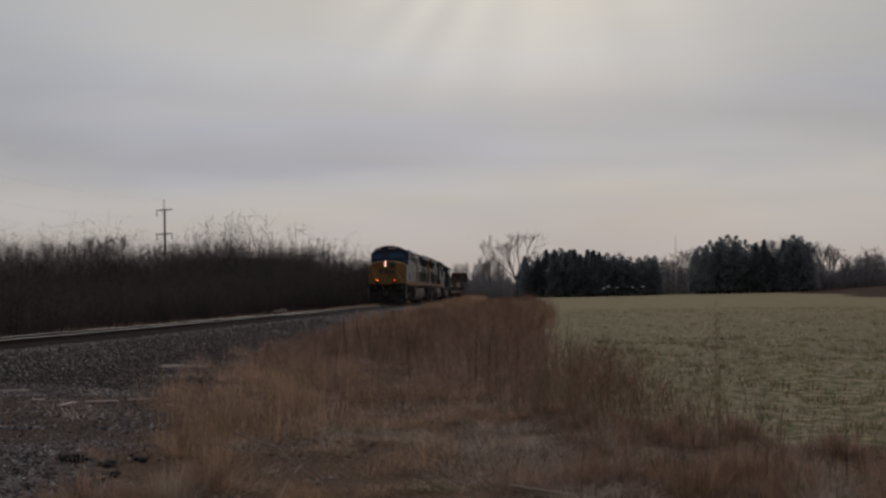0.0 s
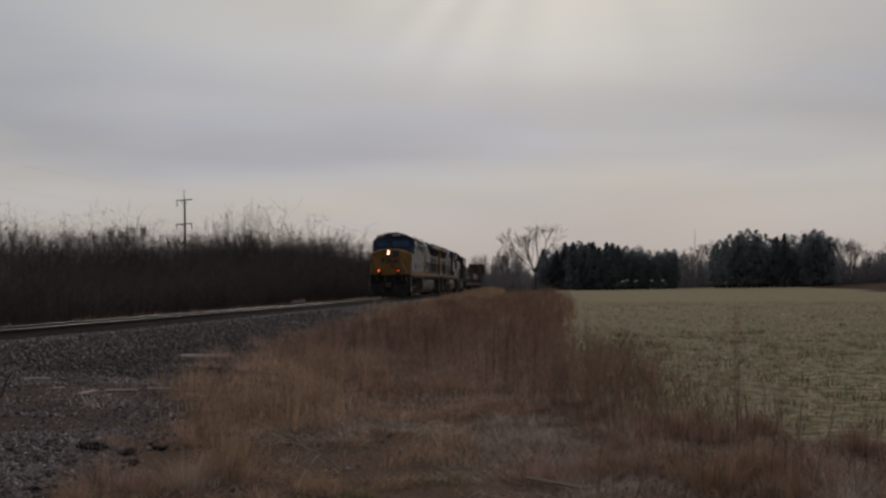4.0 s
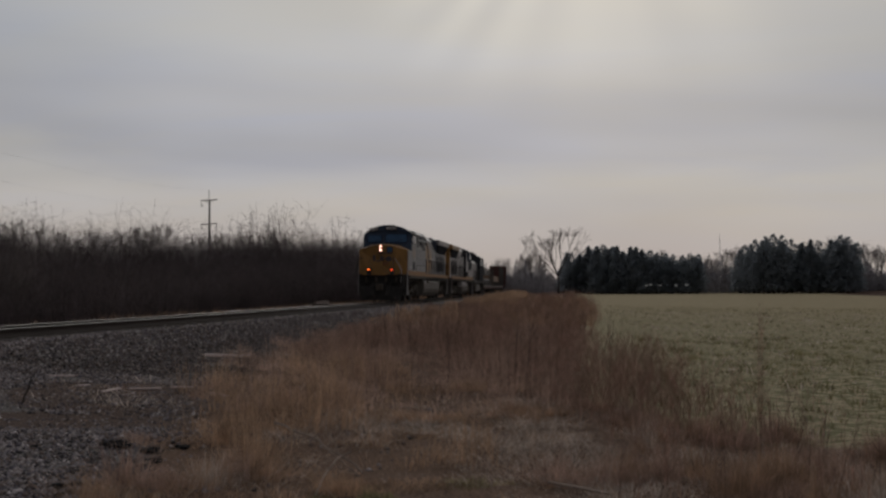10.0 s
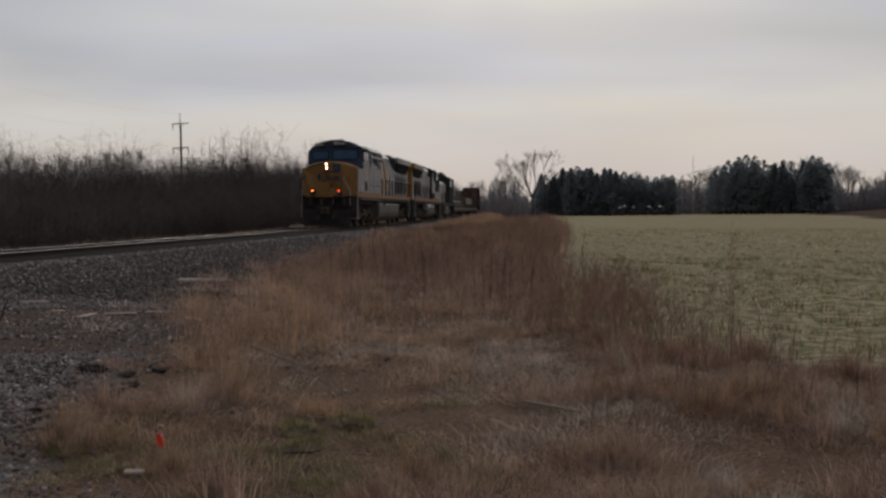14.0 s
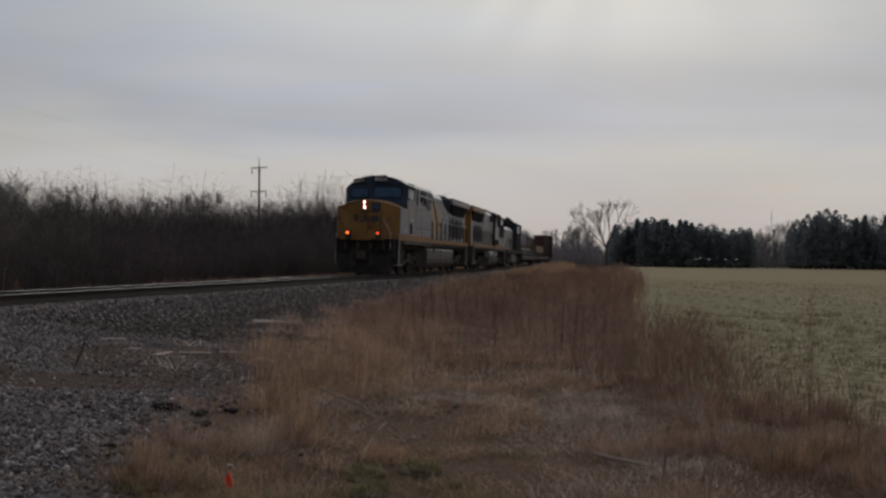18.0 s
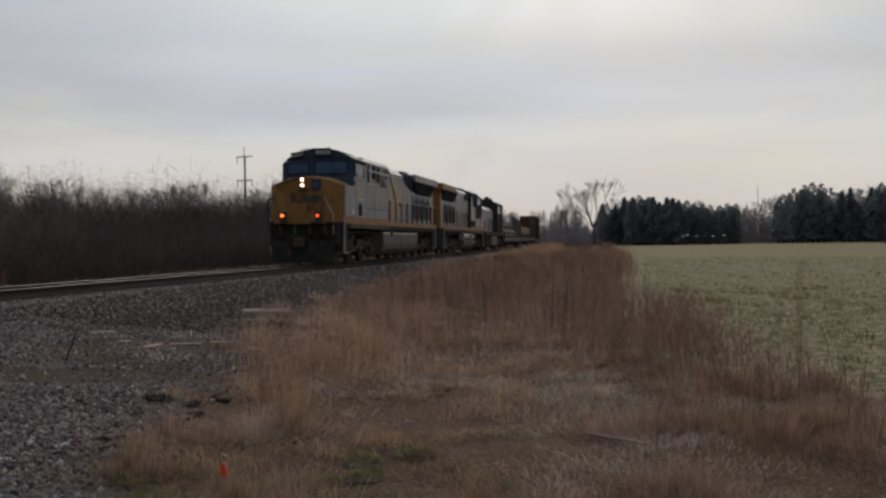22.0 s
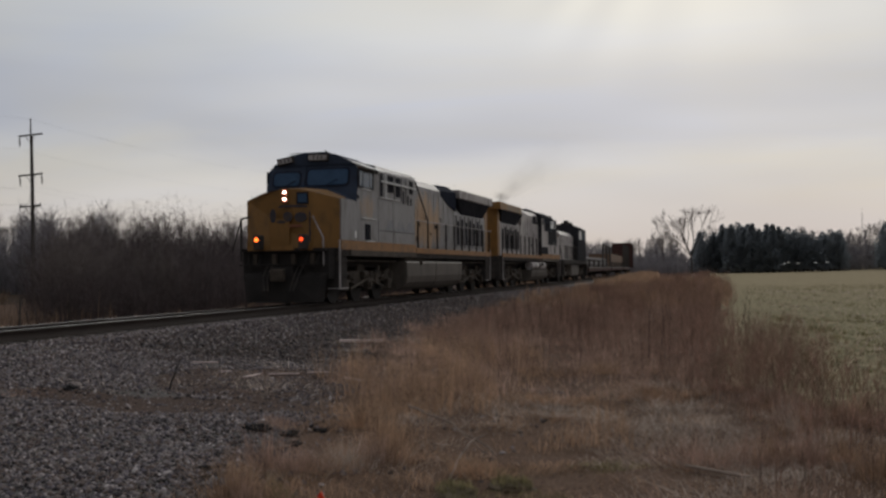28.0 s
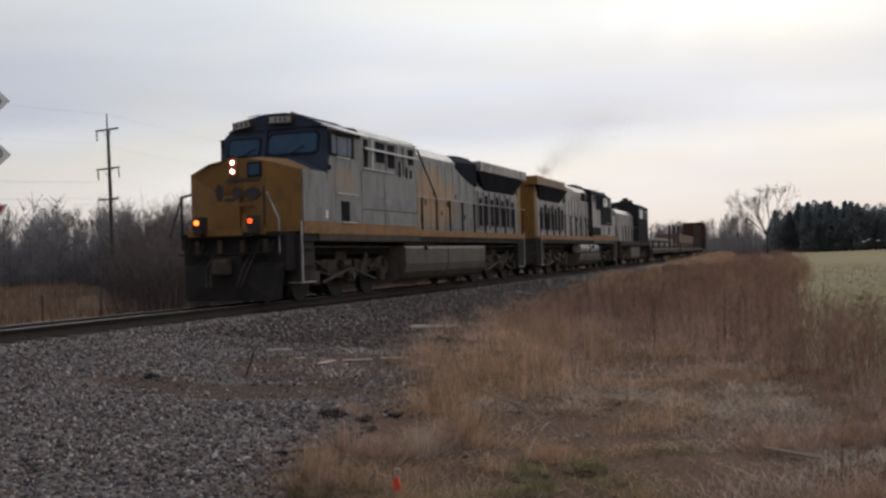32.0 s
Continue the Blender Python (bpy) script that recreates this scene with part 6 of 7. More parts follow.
def trodden(a, b):
    """Trodden earth among the stones, and the brown strip of fines in front of it."""
    wavy = 0.8 + 0.5 * np.sin(a * 2.1 + b) * np.sin(b * 2.9 - a)
    pad = ((a - 13.2 + 0.35 * (b - 6.2)) / 1.9) ** 2 + ((b - 6.4) / 1.9) ** 2 < wavy
    strip = ((a - 10.9) / 0.7) ** 2 + ((b - 6.2) / 2.4) ** 2 < wavy
    return (pad | strip) & (b > 3.7)


def gravel(name, n, along, w, size, label, mat="stone"):
    a, b = rng.uniform(*along, n), rng.uniform(*w, n)
    fade = (grass_edge(a) - b) / 1.3 + 0.25 * np.sin(a * 1.3 + b) * np.sin(b * 1.9 - a * 0.7)
    bare = trodden(a, b)
    k = (rng.random(n) < np.where(fade < -0.5, 0.02, np.clip(fade + 0.45, 0.06, 1))) & ~(bare & (rng.random(n) < 0.86))
    a, b = a[k], b[k]
    x, y = spot(a, b)
    s = rng.uniform(*size, len(a)) * rng.choice([0.7, 1.0, 1.0, 1.35], len(a))
    V, F = stones(np.stack([x, y, bed_top(a, b) + s * 0.15], 1), s)
    return stuff(raw(name, V, F, mat), label, "gravel")


gravel("gravel", 110000, (3.0, 16), (2.3, 11), (0.013, 0.028), "loose grey and white crushed stone")
gravel("gravel", 56000, (15, 46), (2.0, 8), (0.020, 0.036), "loose dusty crushed stone beside the track", "dusty")
gravel("pale_chips", 2600, (12.2, 14.3), (6.2, 8.2), (0.013, 0.026), "pale stone chips on trodden earth")
gravel("bed_stone", 9000, (4, 24), (1.0, 2.6), (0.018, 0.03), "crushed stone of the track bed's shoulder")
gravel("bed_stone", 20000, (-6, 70), (1.2, 3.6), (0.022, 0.036), "crushed stone of the track bed's shoulder")

# ---- debris by the gravel's edge ----
def lump(name, a, b, size, mat, label, squash=0.6):
    bm = B()
    bmesh.ops.create_icosphere(bm, subdivisions=3, radius=size)
    for v in bm.verts:
        v.co *= 0.75 + 0.75 * noise.noise(v.co * (1.5 / size) + Vector((a, b, 0))) + 0.3 * noise.noise(v.co * (4.5 / size) + Vector((b, a, 3)))
        v.co.x *= 1.1
        v.co.z *= squash
    ob = part(name, bm, mat)
    x, y = spot(a, b)
    ob.matrix_basis = pose(float(x), float(y), float(ground_z(a, b)) + size * squash * 0.45, 0, 0, a * 57)
    return tagged(ob, label, "clod", "dark lumps by the gravel")


for a, b, s in ((9.14, 8.30, 0.14), (9.12, 8.42, 0.09), (8.98, 8.72, 0.12), (8.55, 8.96, 0.11), (7.43, 9.26, 0.10), (7.22, 8.82, 0.085), (7.27, 8.94, 0.085), (6.93, 9.02, 0.07), (6.60, 9.36, 0.06), (9.28, 8.92, 0.09), (11.25, 4.70, 0.13), (9.05, 7.55, 0.06), (6.75, 8.75, 0.06)):
    lump("clod", a, b, s * 0.72, "clod", "black lump of old tie wood or earth on the gravel", 0.5)
lump("flat_stone", 6.75, 9.2, 0.15, "slab", "flat grey slab bedded in the gravel's edge", 0.16)
lump("pale_rock", 74.0, -6.8, 0.9, "stone", "pale heap of stone at the foot of the brush", 0.4)
lump("pale_rock", 52.0, -5.8, 0.7, "stone", "pale heap of stone at the foot of the brush", 0.3)


def lying(name, p, q, r0, r1, mat, label, category, box_wide=0.0, sag=0.0, twigs=()):
    (x0, y0), (x1, y1) = spot(*p[:2]), spot(*q[:2])
    a = Vector((float(x0), float(y0), float(ground_z(*p[:2])) + p[2]))
    b = Vector((float(x1), float(y1), float(ground_z(*q[:2])) + q[2]))
    ob = thing(name, label, category)
    ob.matrix_basis = Matrix.Translation(a)
    bm = B()
    d = b - a
    if box_wide:
        m = Matrix.Translation(d / 2) @ d.to_track_quat("X", "Z").to_matrix().to_4x4() @ Matrix.Diagonal((d.length, box_wide, r0, 1))
        bmesh.ops.create_cube(bm, size=1, matrix=m)
        bmesh.ops.bevel(bm, geom=bm.edges[:], offset=0.006, segments=1, affect="EDGES")
        part("board", bm, mat, ob)
    else:
        n = 8
        pts = [d * (i / n) + Vector((0.012 * d.length * math.sin(i * 2.1), 0.012 * d.length * math.cos(i * 1.7), sag * math.sin(math.pi * i / n))) for i in range(n + 1)]
        for i in range(n):
            tube(bm, pts[i], pts[i + 1], r0 + (r1 - r0) * i / n, r0 + (r1 - r0) * (i + 1) / n, n=6)
        part("stem", bm, mat, ob)
        for i in twigs:
            e = pts[i] + Vector((0.12 * math.sin(i * 3), 0.14 * math.cos(i * 2), 0.16))
            part("twig", tube(B(), pts[i], e, r1 * 0.8, r1 * 0.3, n=5), mat, ob)
    return ob


lying("plank", (20.0, 4.82, 0.03), (20.33, 5.66, 0.03), 0.05, 0.05, "wood", "weathered grey plank lying on the gravel", "plank", 0.16)
lying("fallen_branch", (9.24, 9.82, 0.30), (8.15, 10.93, 0.06), 0.013, 0.009, "branch", "dry fallen branch in the grass", "branch", sag=0.05, twigs=(3, 6))
lying("fallen_branch", (8.5, 10.5, 0.22), (8.12, 10.9, 0.04), 0.009, 0.005, "branch", "thin dry fallen branch in the grass", "branch")
lying("pale_log", (8.09, 12.39, 0.05), (7.78, 12.88, 0.04), 0.022, 0.022, "branch", "pale weathered stick lying in the grass", "log", 0.032)
lying("bent_reed", (7.42, 10.73, 0.0), (7.62, 10.95, 0.30), 0.010, 0.006, "straw", "pale bent reed standing in the grass", "reed", sag=0.08)
for p, q, wide in (((13.54, 5.93, 0.02), (13.94, 5.99, 0.02), 0.09), ((13.95, 5.34, 0.02), (14.02, 5.49, 0.02), 0.07), ((13.98, 6.1, 0.02), (14.3, 6.45, 0.02), 0.06), ((14.2, 7.21, 0.02), (13.91, 7.6, 0.02), 0.07), ((14.66, 4.47, 0.04), (14.85, 4.81, 0.04), 0.06), ((14.5, 6.5, 0.02), (14.72, 6.75, 0.02), 0.06)):
    lying("pale_lath", p, q, 0.018, 0.018, "wood", "flat pale strip of reed or wood lying on the gravel", "scrap", wide)
lying("wood_scrap", (5.66, 10.24, 0.03), (5.69, 10.35, 0.03), 0.02, 0.02, "wood", "small pale scrap of wood", "scrap", 0.05)
lying("wood_scrap", (8.13, 8.85, 0.02), (8.42, 8.99, 0.03), 0.02, 0.02, "branch", "tan strip of wood at the gravel's edge", "scrap", 0.05)
lying("sapling", (11.95, 5.67, 0.0), (12.05, 5.78, 0.4), 0.013, 0.005, "clod", "bare dark sapling on the gravel", "sapling", twigs=(3, 5, 6))

flag = thing("marker_flag", "small orange-red marking flag on a thin wire", "flag")
fx, fy = spot(6.27, 10.2)
flag.matrix_basis = pose(float(fx), float(fy), float(ground_z(6.27, 10.2)))
part("wire", tube(B(), (0, 0, -0.03), (0.02, 0, 0.13), 0.003, n=5), "wire", flag)
part("cloth", prism(B(), [(-0.02, 0.03), (-0.03, 0.09), (0.0, 0.13), (0.03, 0.08), (0.03, 0.03)], -0.012, 0.012), "flag", flag, "crumpled orange-red cloth")


# ---- bare trees ----
def bare_tree(seed, height=9.0, spread=0.5, limbs=5, low=0.25, lift=0.15):
    """A trunk that forks again and again into an ascending fan of limbs and fine twigs."""
    r = np.random.default_rng(seed)
    segs, fine = [], []

    def turned_off(d, angle):
        side = np.cross(d, r.normal(0, 1, 3))
        side /= np.linalg.norm(side) + 1e-9
        return d * math.cos(angle) + side * math.sin(angle)

    def grow(p, d, length, rad, level):
        for k in range(2):
            d = d + r.normal(0, 0.08, 3) + np.array([0, 0, lift if level else 0.0])
            d /= np.linalg.norm(d)
            q = p + d * length / 2
            (segs if level < 3 else fine).append((p, q, rad * (1 - 0.2 * k), rad * (0.8 - 0.2 * k)))
            if level >= 3:
                for _ in range(2 if level == 5 else 1):
                    e = turned_off(d, r.uniform(0.15, 0.55))
                    fine.append((p + (q - p) * r.uniform(0.1, 0.9), q + e * length * r.uniform(0.4, 0.9), rad * 0.5, rad * 0.2))
            p = q
        if level >= 5:
            return
        kids = (limbs, 3, 3, 2, 3)[level]
        for i in range(kids):
            grow(p, turned_off(d, spread * r.uniform(0.35, 1.25) * (1.0, 0.85, 0.8, 0.8, 0.8)[level]), length * ((1.15, 0.78, 0.74, 0.74, 0.7)[level] if level else 0.95) * r.uniform(0.75, 1.15), rad * (0.62 if level else 0.6), level + 1)

    grow(np.zeros(3), np.array([0, 0, 1.0]), height * low, height * 0.0125, 0)
    return segs, fine, height / max(s[1][2] for s in segs + fine)


def plant_tree(seed, **kw):
    segs, fine, k = bare_tree(seed, **kw)
    tree = thing("bare_tree", "leafless grey-brown tree with a fine twig crown", "tree")
    for nm, lst, mat in (("trunk", segs, "bark"), ("crown", fine, "twig")):
        p0, p1 = np.array([s[0] for s in lst]) * k, np.array([s[1] for s in lst]) * k
        r0, r1 = np.maximum(np.array([s[2] for s in lst]), 0.009), np.maximum(np.array([s[3] for s in lst]), 0.005)
        V, F = seg_mesh(p0, p1, r0, r1, 5) if nm == "trunk" else ribbon_mesh(p0, p1, r0, r1)
        raw(nm, V, F, mat, tree)
    return tree


def polar(az, d):
    return -d * math.sin(radians(az)), d * math.cos(radians(az))


def base_z(x, y):
    a, b = lines(x, y)
    return float(ground_z(a, b))


KINDS = [plant_tree(11, spread=0.5, limbs=5, low=0.2), plant_tree(23, spread=0.62, limbs=5, low=0.26), plant_tree(37, spread=0.42, limbs=6, low=0.14), plant_tree(51, spread=0.55, limbs=6, low=0.18), plant_tree(77, spread=0.62, limbs=6, low=0.2, lift=0.10)]
USED = [False] * len(KINDS)


def tree_at(kind, az, d, elev, turn, group, wide=1.0, label=""):
    """A tree whose top stands at this angle over the eye's level."""
    x, y = polar(az, d)
    z = base_z(x, y)
    h = d * math.tan(radians(elev)) + 1.55 - z
    m = pose(x, y, z - 0.05, 0, 0, turn)
    src = KINDS[kind]
    if USED[kind]:
        ob = copy_thing(src, m)
    else:
        ob, USED[kind] = src, True
        ob.matrix_basis = m
    ob.scale = (h / 9.0 * wide, h / 9.0 * wide, h / 9.0)
    tagged(ob, label, group=group)
    return ob


def tree_rows():
    r = np.random.default_rng(5)
    # trees standing out of the brush beyond the track
    for az, el in ((23.9, 3.5), (22.4, 2.9), (20.9, 2.9), (19.4, 3.2), (18.4, 3.1), (17.5, 3.55), (16.0, 2.6), (14.3, 3.05), (13.4, 2.7), (12.7, 2.3), (10.8, 3.2), (9.8, 2.3), (8.6, 2.4), (7.5, 2.9), (6.5, 2.5), (5.4, 2.0), (24.9, 2.8), (26.2, 2.7), (27.6, 3.45), (28.6, 2.6)):
        lat = 36 + 10 * r.random()
        d = min(lat / math.sin(radians(az + 7.2)), 170)
        tree_at(int(r.integers(0, 4)), az, d, el * r.uniform(0.95, 1.02), r.uniform(0, 360), "trees in the brush", 1.25 if el > 3 else 0.9)
    # wood line behind the meadow
    for az in np.arange(28.8, 50, 0.85):
        el = 3.0 + 0.35 * math.sin(az * 2.3) + 0.4 * r.random()
        tree_at(int(r.integers(0, 4)), az + r.uniform(-0.3, 0.3), 118 + 22 * r.random(), el, r.uniform(0, 360), "trees behind the meadow", 0.85)
    # lone tall tree and its neighbours at the end of the line
    tree_at(0, -3.1, 241, 2.1, 150, "far trees", 0.9)
    tree_at(4, -4.05, 238, 3.5, 40, "far trees", 1.0, "tall spreading leafless tree among the evergreens")
    for az, el in ((-4.9, 2.3), (-2.7, 2.1), (-2.2, 1.9), (-1.5, 1.7), (-0.7, 1.6), (0.3, 1.7), (1.4, 1.6), (2.6, 1.7), (3.7, 1.8), (-9.7, 2.15), (-10.4, 1.9), (-11.6, 1.95), (-12.2, 1.75), (-12.9, 2.2), (-13.5, 2.4), (-17.3, 2.85), (-18.6, 2.85), (-19.3, 2.6), (-19.9, 2.5), (-20.4, 2.3), (-21.1, 1.9), (-21.8, 1.85), (-22.6, 1.8), (-23.5, 2.0), (-24.6, 1.9)):
        tree_at(int(r.integers(0, 4)), az, 262 + 25 * r.random(), el, r.uniform(0, 360), "far trees", 0.95)


tree_rows()


def brush_lift(a, b):
    return (0.8 + 0.25 * np.sin(a * 0.21) * np.sin(b * 0.33 + a * 0.05) + 0.22 * smooth(-b, 9, 24)) * np.interp(a, [32, 66, 98, 125, 150, 167, 186, 250], [0.8, 1.05, 1.45, 1.6, 1.6, 1.38, 1.12, 0.9])


def brush_zone(a, b):
    return (a > (12.9 - b) / 0.745 + 2.0 * np.sin(b * 0.9)) & (b < -8.0 + 0.9 * np.sin(a * 0.35))


def shrubs(n, along, w, keep, hgt, stems, twigs, radius, label, lift=None, mat="brush"):
    """Vase-shaped bare shrubs: stems that fan out of one foot, with twigs."""
    a, b = rng.uniform(*along, n), rng.uniform(*w, n)
    k = keep(a, b)
    a, b = a[k], b[k]
    h0 = rng.uniform(*hgt, len(a)) * (lift(a, b) if lift is not None else 1.0)
    foot = np.repeat(at_ground(a, b, -0.05), stems, axis=0)
    h0 = np.repeat(h0, stems)
    m = len(foot)
    an = rng.uniform(0, 2 * math.pi, m)
    out = np.stack([np.cos(an), np.sin(an), np.zeros(m)], 1)
    lean = rng.uniform(0.02, 0.62, m)
    h = h0 * rng.uniform(0.5, 1.0, m) * (1.05 - 0.55 * lean)
    p0 = foot + out * rng.uniform(0, 0.35, (m, 1))
    up = np.array([0, 0, 1.0])
    p1 = p0 + out * (lean * h * 0.45)[:, None] + up * (h * 0.5)[:, None] + rng.normal(0, 0.06, (m, 3)) * h[:, None]
    p2 = p1 + out * (lean * h * 0.5)[:, None] + up * (h * 0.5)[:, None] + np.clip(rng.normal(0, 0.06, (m, 3)), -0.1, 0.1) * h[:, None]
    r = rng.uniform(*radius, m)
    V, F = seg_mesh(np.concatenate([p0, p1]), np.concatenate([p1, p2]), np.concatenate([r, r * 0.7]), np.concatenate([r * 0.7, r * 0.3]))
    A, C, R0, R1 = [], [], [], []
    for _ in range(twigs):
        f = rng.uniform(0.02, 1.0, m) ** 0.7
        s = np.where((f < 0.5)[:, None], p0 + (p1 - p0) * (f / 0.5)[:, None], p1 + (p2 - p1) * ((f - 0.5) / 0.5)[:, None])
        d = np.clip(rng.normal(0, 0.65, (m, 3)), -1.2, 1.2) + out * 0.3 + up * 0.45
        e = s + d * (h * rng.uniform(0.10, 0.30, m) * (1.15 - 0.5 * f))[:, None]
        e[:, 2] = np.clip(e[:, 2], 0.0, foot[:, 2] + h0 * (0.96 + 0.05 * np.sin(f * 40)))
        A.append(s), C.append(e), R0.append(r * 0.42), R1.append(r * 0.2)
    V2, F2 = ribbon_mesh(np.concatenate(A), np.concatenate(C), np.concatenate(R0), np.concatenate(R1))
    return stuff(raw("thicket", np.concatenate([V, V2]), np.concatenate([F, F2 + len(V)]), mat), label, "thicket")


shrubs(700, (28, 110), (-24, -7.2), brush_zone, (2.5, 4.8), 12, 30, (0.009, 0.017), "dense leafless brush along the far side of the track", brush_lift)
shrubs(1000, (110, 330), (-30, -8), brush_zone, (5.3, 6.3), 9, 19, (0.024, 0.04), "dense leafless brush along the far side of the track", brush_lift)
shrubs(2000, (36, 215), (-46, -22), lambda a, b: a > (12.9 - b) / 0.745, (6.0, 8.6), 10, 22, (0.012, 0.021), "tall leafless brush behind the first rows", lambda a, b: np.interp(a, [50, 100, 140, 165, 210], [0.78, 1.0, 1.08, 1.16, 1.25]) * (0.95 + 0.14 * np.sin(a * 0.37 + 0.4 * b)))


shrubs(420, (60, 190), (-70, -46), lambda a, b: a > (14 - b) / 0.745, (7.0, 10.0), 11, 24, (0.014, 0.026), "leafless trees and brush behind the thicket, paled for haze", lambda a, b: 0.86 + 0.2 * np.sin(a * 0.31 + b * 0.11) * np.sin(b * 0.27), mat="farwood")
shrubs(34, (37, 47), (-21, -13.5), lambda a, b: a > (12.8 - b) / 0.745, (3.4, 4.9), 16, 60, (0.006, 0.013), "dense rounded leafless bushes beside the meadow", mat="bushy")


def ring_wood(name, n, az, d, hgt, mat, label, thick):
    """A far wood between two bearings."""
    r = np.random.default_rng(len(name) + n)
    t = np.radians(r.uniform(*az, n))
    q = r.uniform(*d, n)
    x, y = -q * np.sin(t), q * np.cos(t)
    a, b = lines(x, y)
    P = np.stack([x, y, ground_z(a, b) - 0.1], 1)
    h = r.uniform(*hgt, n) * (0.85 + 0.2 * np.sin(np.degrees(t) * 1.9) + 0.1 * np.sin(np.degrees(t) * 5.3))
    top = P + np.stack([r.normal(0, 0.05, n) * h, r.normal(0, 0.05, n) * h, h], 1)
    V, F = seg_mesh(P, top, np.full(n, thick), np.full(n, thick * 0.3))
    p0, p1, r0, r1 = [], [], [], []
    for _ in range(20):
        f = r.uniform(0.04, 0.98, n)
        s = P + (top - P) * f[:, None]
        an = r.uniform(0, 2 * math.pi, n)
        ln = r.uniform(0.10, 0.34, n) * h * (1.15 - 0.55 * f)
        rise = r.uniform(0.3, 1.0, n)
        p0.append(s), p1.append(s + np.stack([np.cos(an) * ln * 0.7, np.sin(an) * ln * 0.7, ln * rise], 1)), r0.append(np.full(n, thick * 0.6)), r1.append(np.full(n, thick * 0.25))
    V2, F2 = ribbon_mesh(np.concatenate(p0), np.concatenate(p1), np.concatenate(r0), np.concatenate(r1))
    return stuff(raw(name, np.concatenate([V, V2]), np.concatenate([F, F2 + len(V)]), mat), label, "wood")


# the farwood rings carry their distance haze in the twig colour
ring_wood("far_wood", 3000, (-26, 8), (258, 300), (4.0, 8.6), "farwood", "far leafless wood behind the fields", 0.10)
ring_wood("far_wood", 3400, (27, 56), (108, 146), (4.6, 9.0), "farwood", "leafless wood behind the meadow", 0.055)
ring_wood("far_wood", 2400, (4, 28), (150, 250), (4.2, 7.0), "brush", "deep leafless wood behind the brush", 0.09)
ring_wood("far_wood", 420, (-3.9, 3), (214, 234), (2.6, 5.2), "farwood", "leafless thicket at the end of the line, paled for haze", 0.07)
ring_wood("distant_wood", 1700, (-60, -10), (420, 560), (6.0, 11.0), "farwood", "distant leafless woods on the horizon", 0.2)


# ---- evergreens ----
def evergreen(seed, slim):
    r = np.random.default_rng(seed)
    tree = thing("evergreen_tree", "dark green evergreen tree with an uneven crown", "tree", "evergreens behind the field")
    V, F = seg_mesh(np.array([[0, 0, 0.0], [0, 0, 4.0]]), np.array([[0, 0, 4.0], [0.1, 0, 9.4]]), np.array([0.22, 0.15]), np.array([0.15, 0.03]), 6)
    raw("trunk", V, F, "bark", tree)
    n = 1700
    f = r.uniform(0.03, 1.0, n) ** (0.85 if slim else 0.7)
    if slim:
        prof = np.interp(f, [0, 0.12, 0.35, 0.7, 0.9, 1.0], [0.8, 1.0, 0.92, 0.55, 0.24, 0.03]) * 1.9
    else:
        prof = np.interp(f, [0, 0.15, 0.45, 0.75, 0.92, 1.0], [0.7, 0.95, 1.0, 0.8, 0.5, 0.12]) * 2.6
    an = r.uniform(0, 2 * math.pi, n)
    prof = prof * (0.78 + 0.2 * np.sin(an * 2 + f * 7 + seed) + 0.22 * np.sin(an * 3 - f * 17 + seed * 2))
    rad = prof * np.sqrt(r.uniform(0.1, 1, n))
    P = np.stack([np.cos(an) * rad, np.sin(an) * rad, f * 10.0 - 0.12 * rad], 1)
    if not slim:      # several leaders of unequal height
        lead_of = r.integers(0, 4, n)
        ox, oy = np.array([0.0, 1.5, -1.3, 0.2])[lead_of], np.array([0.2, 0.6, 0.4, -1.2])[lead_of]
        P = P * np.stack([np.full(n, 0.58), np.full(n, 0.58), np.array([1.0, 0.84, 0.9, 0.72])[lead_of]], 1) + np.stack([ox, oy, np.zeros(n)], 1)
    size = r.uniform(0.22, 0.62, n) * (1.1 - 0.45 * f)
    tris = []
    for _ in range(3):
        out = np.stack([np.cos(an), np.sin(an), r.normal(0.2, 0.5, n)], 1) + r.normal(0, 0.6, (n, 3))
        out /= np.linalg.norm(out, axis=1, keepdims=True)
        sd = np.cross(out, r.normal(0, 1, (n, 3)))
        sd /= np.linalg.norm(sd, axis=1, keepdims=True)
        tris.append(np.stack([P + sd * size[:, None] * 0.35, P - sd * size[:, None] * 0.35, P + out * size[:, None]], 1))
    T = np.concatenate(tris).reshape(-1, 3)
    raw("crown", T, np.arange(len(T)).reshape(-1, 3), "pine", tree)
    return tree


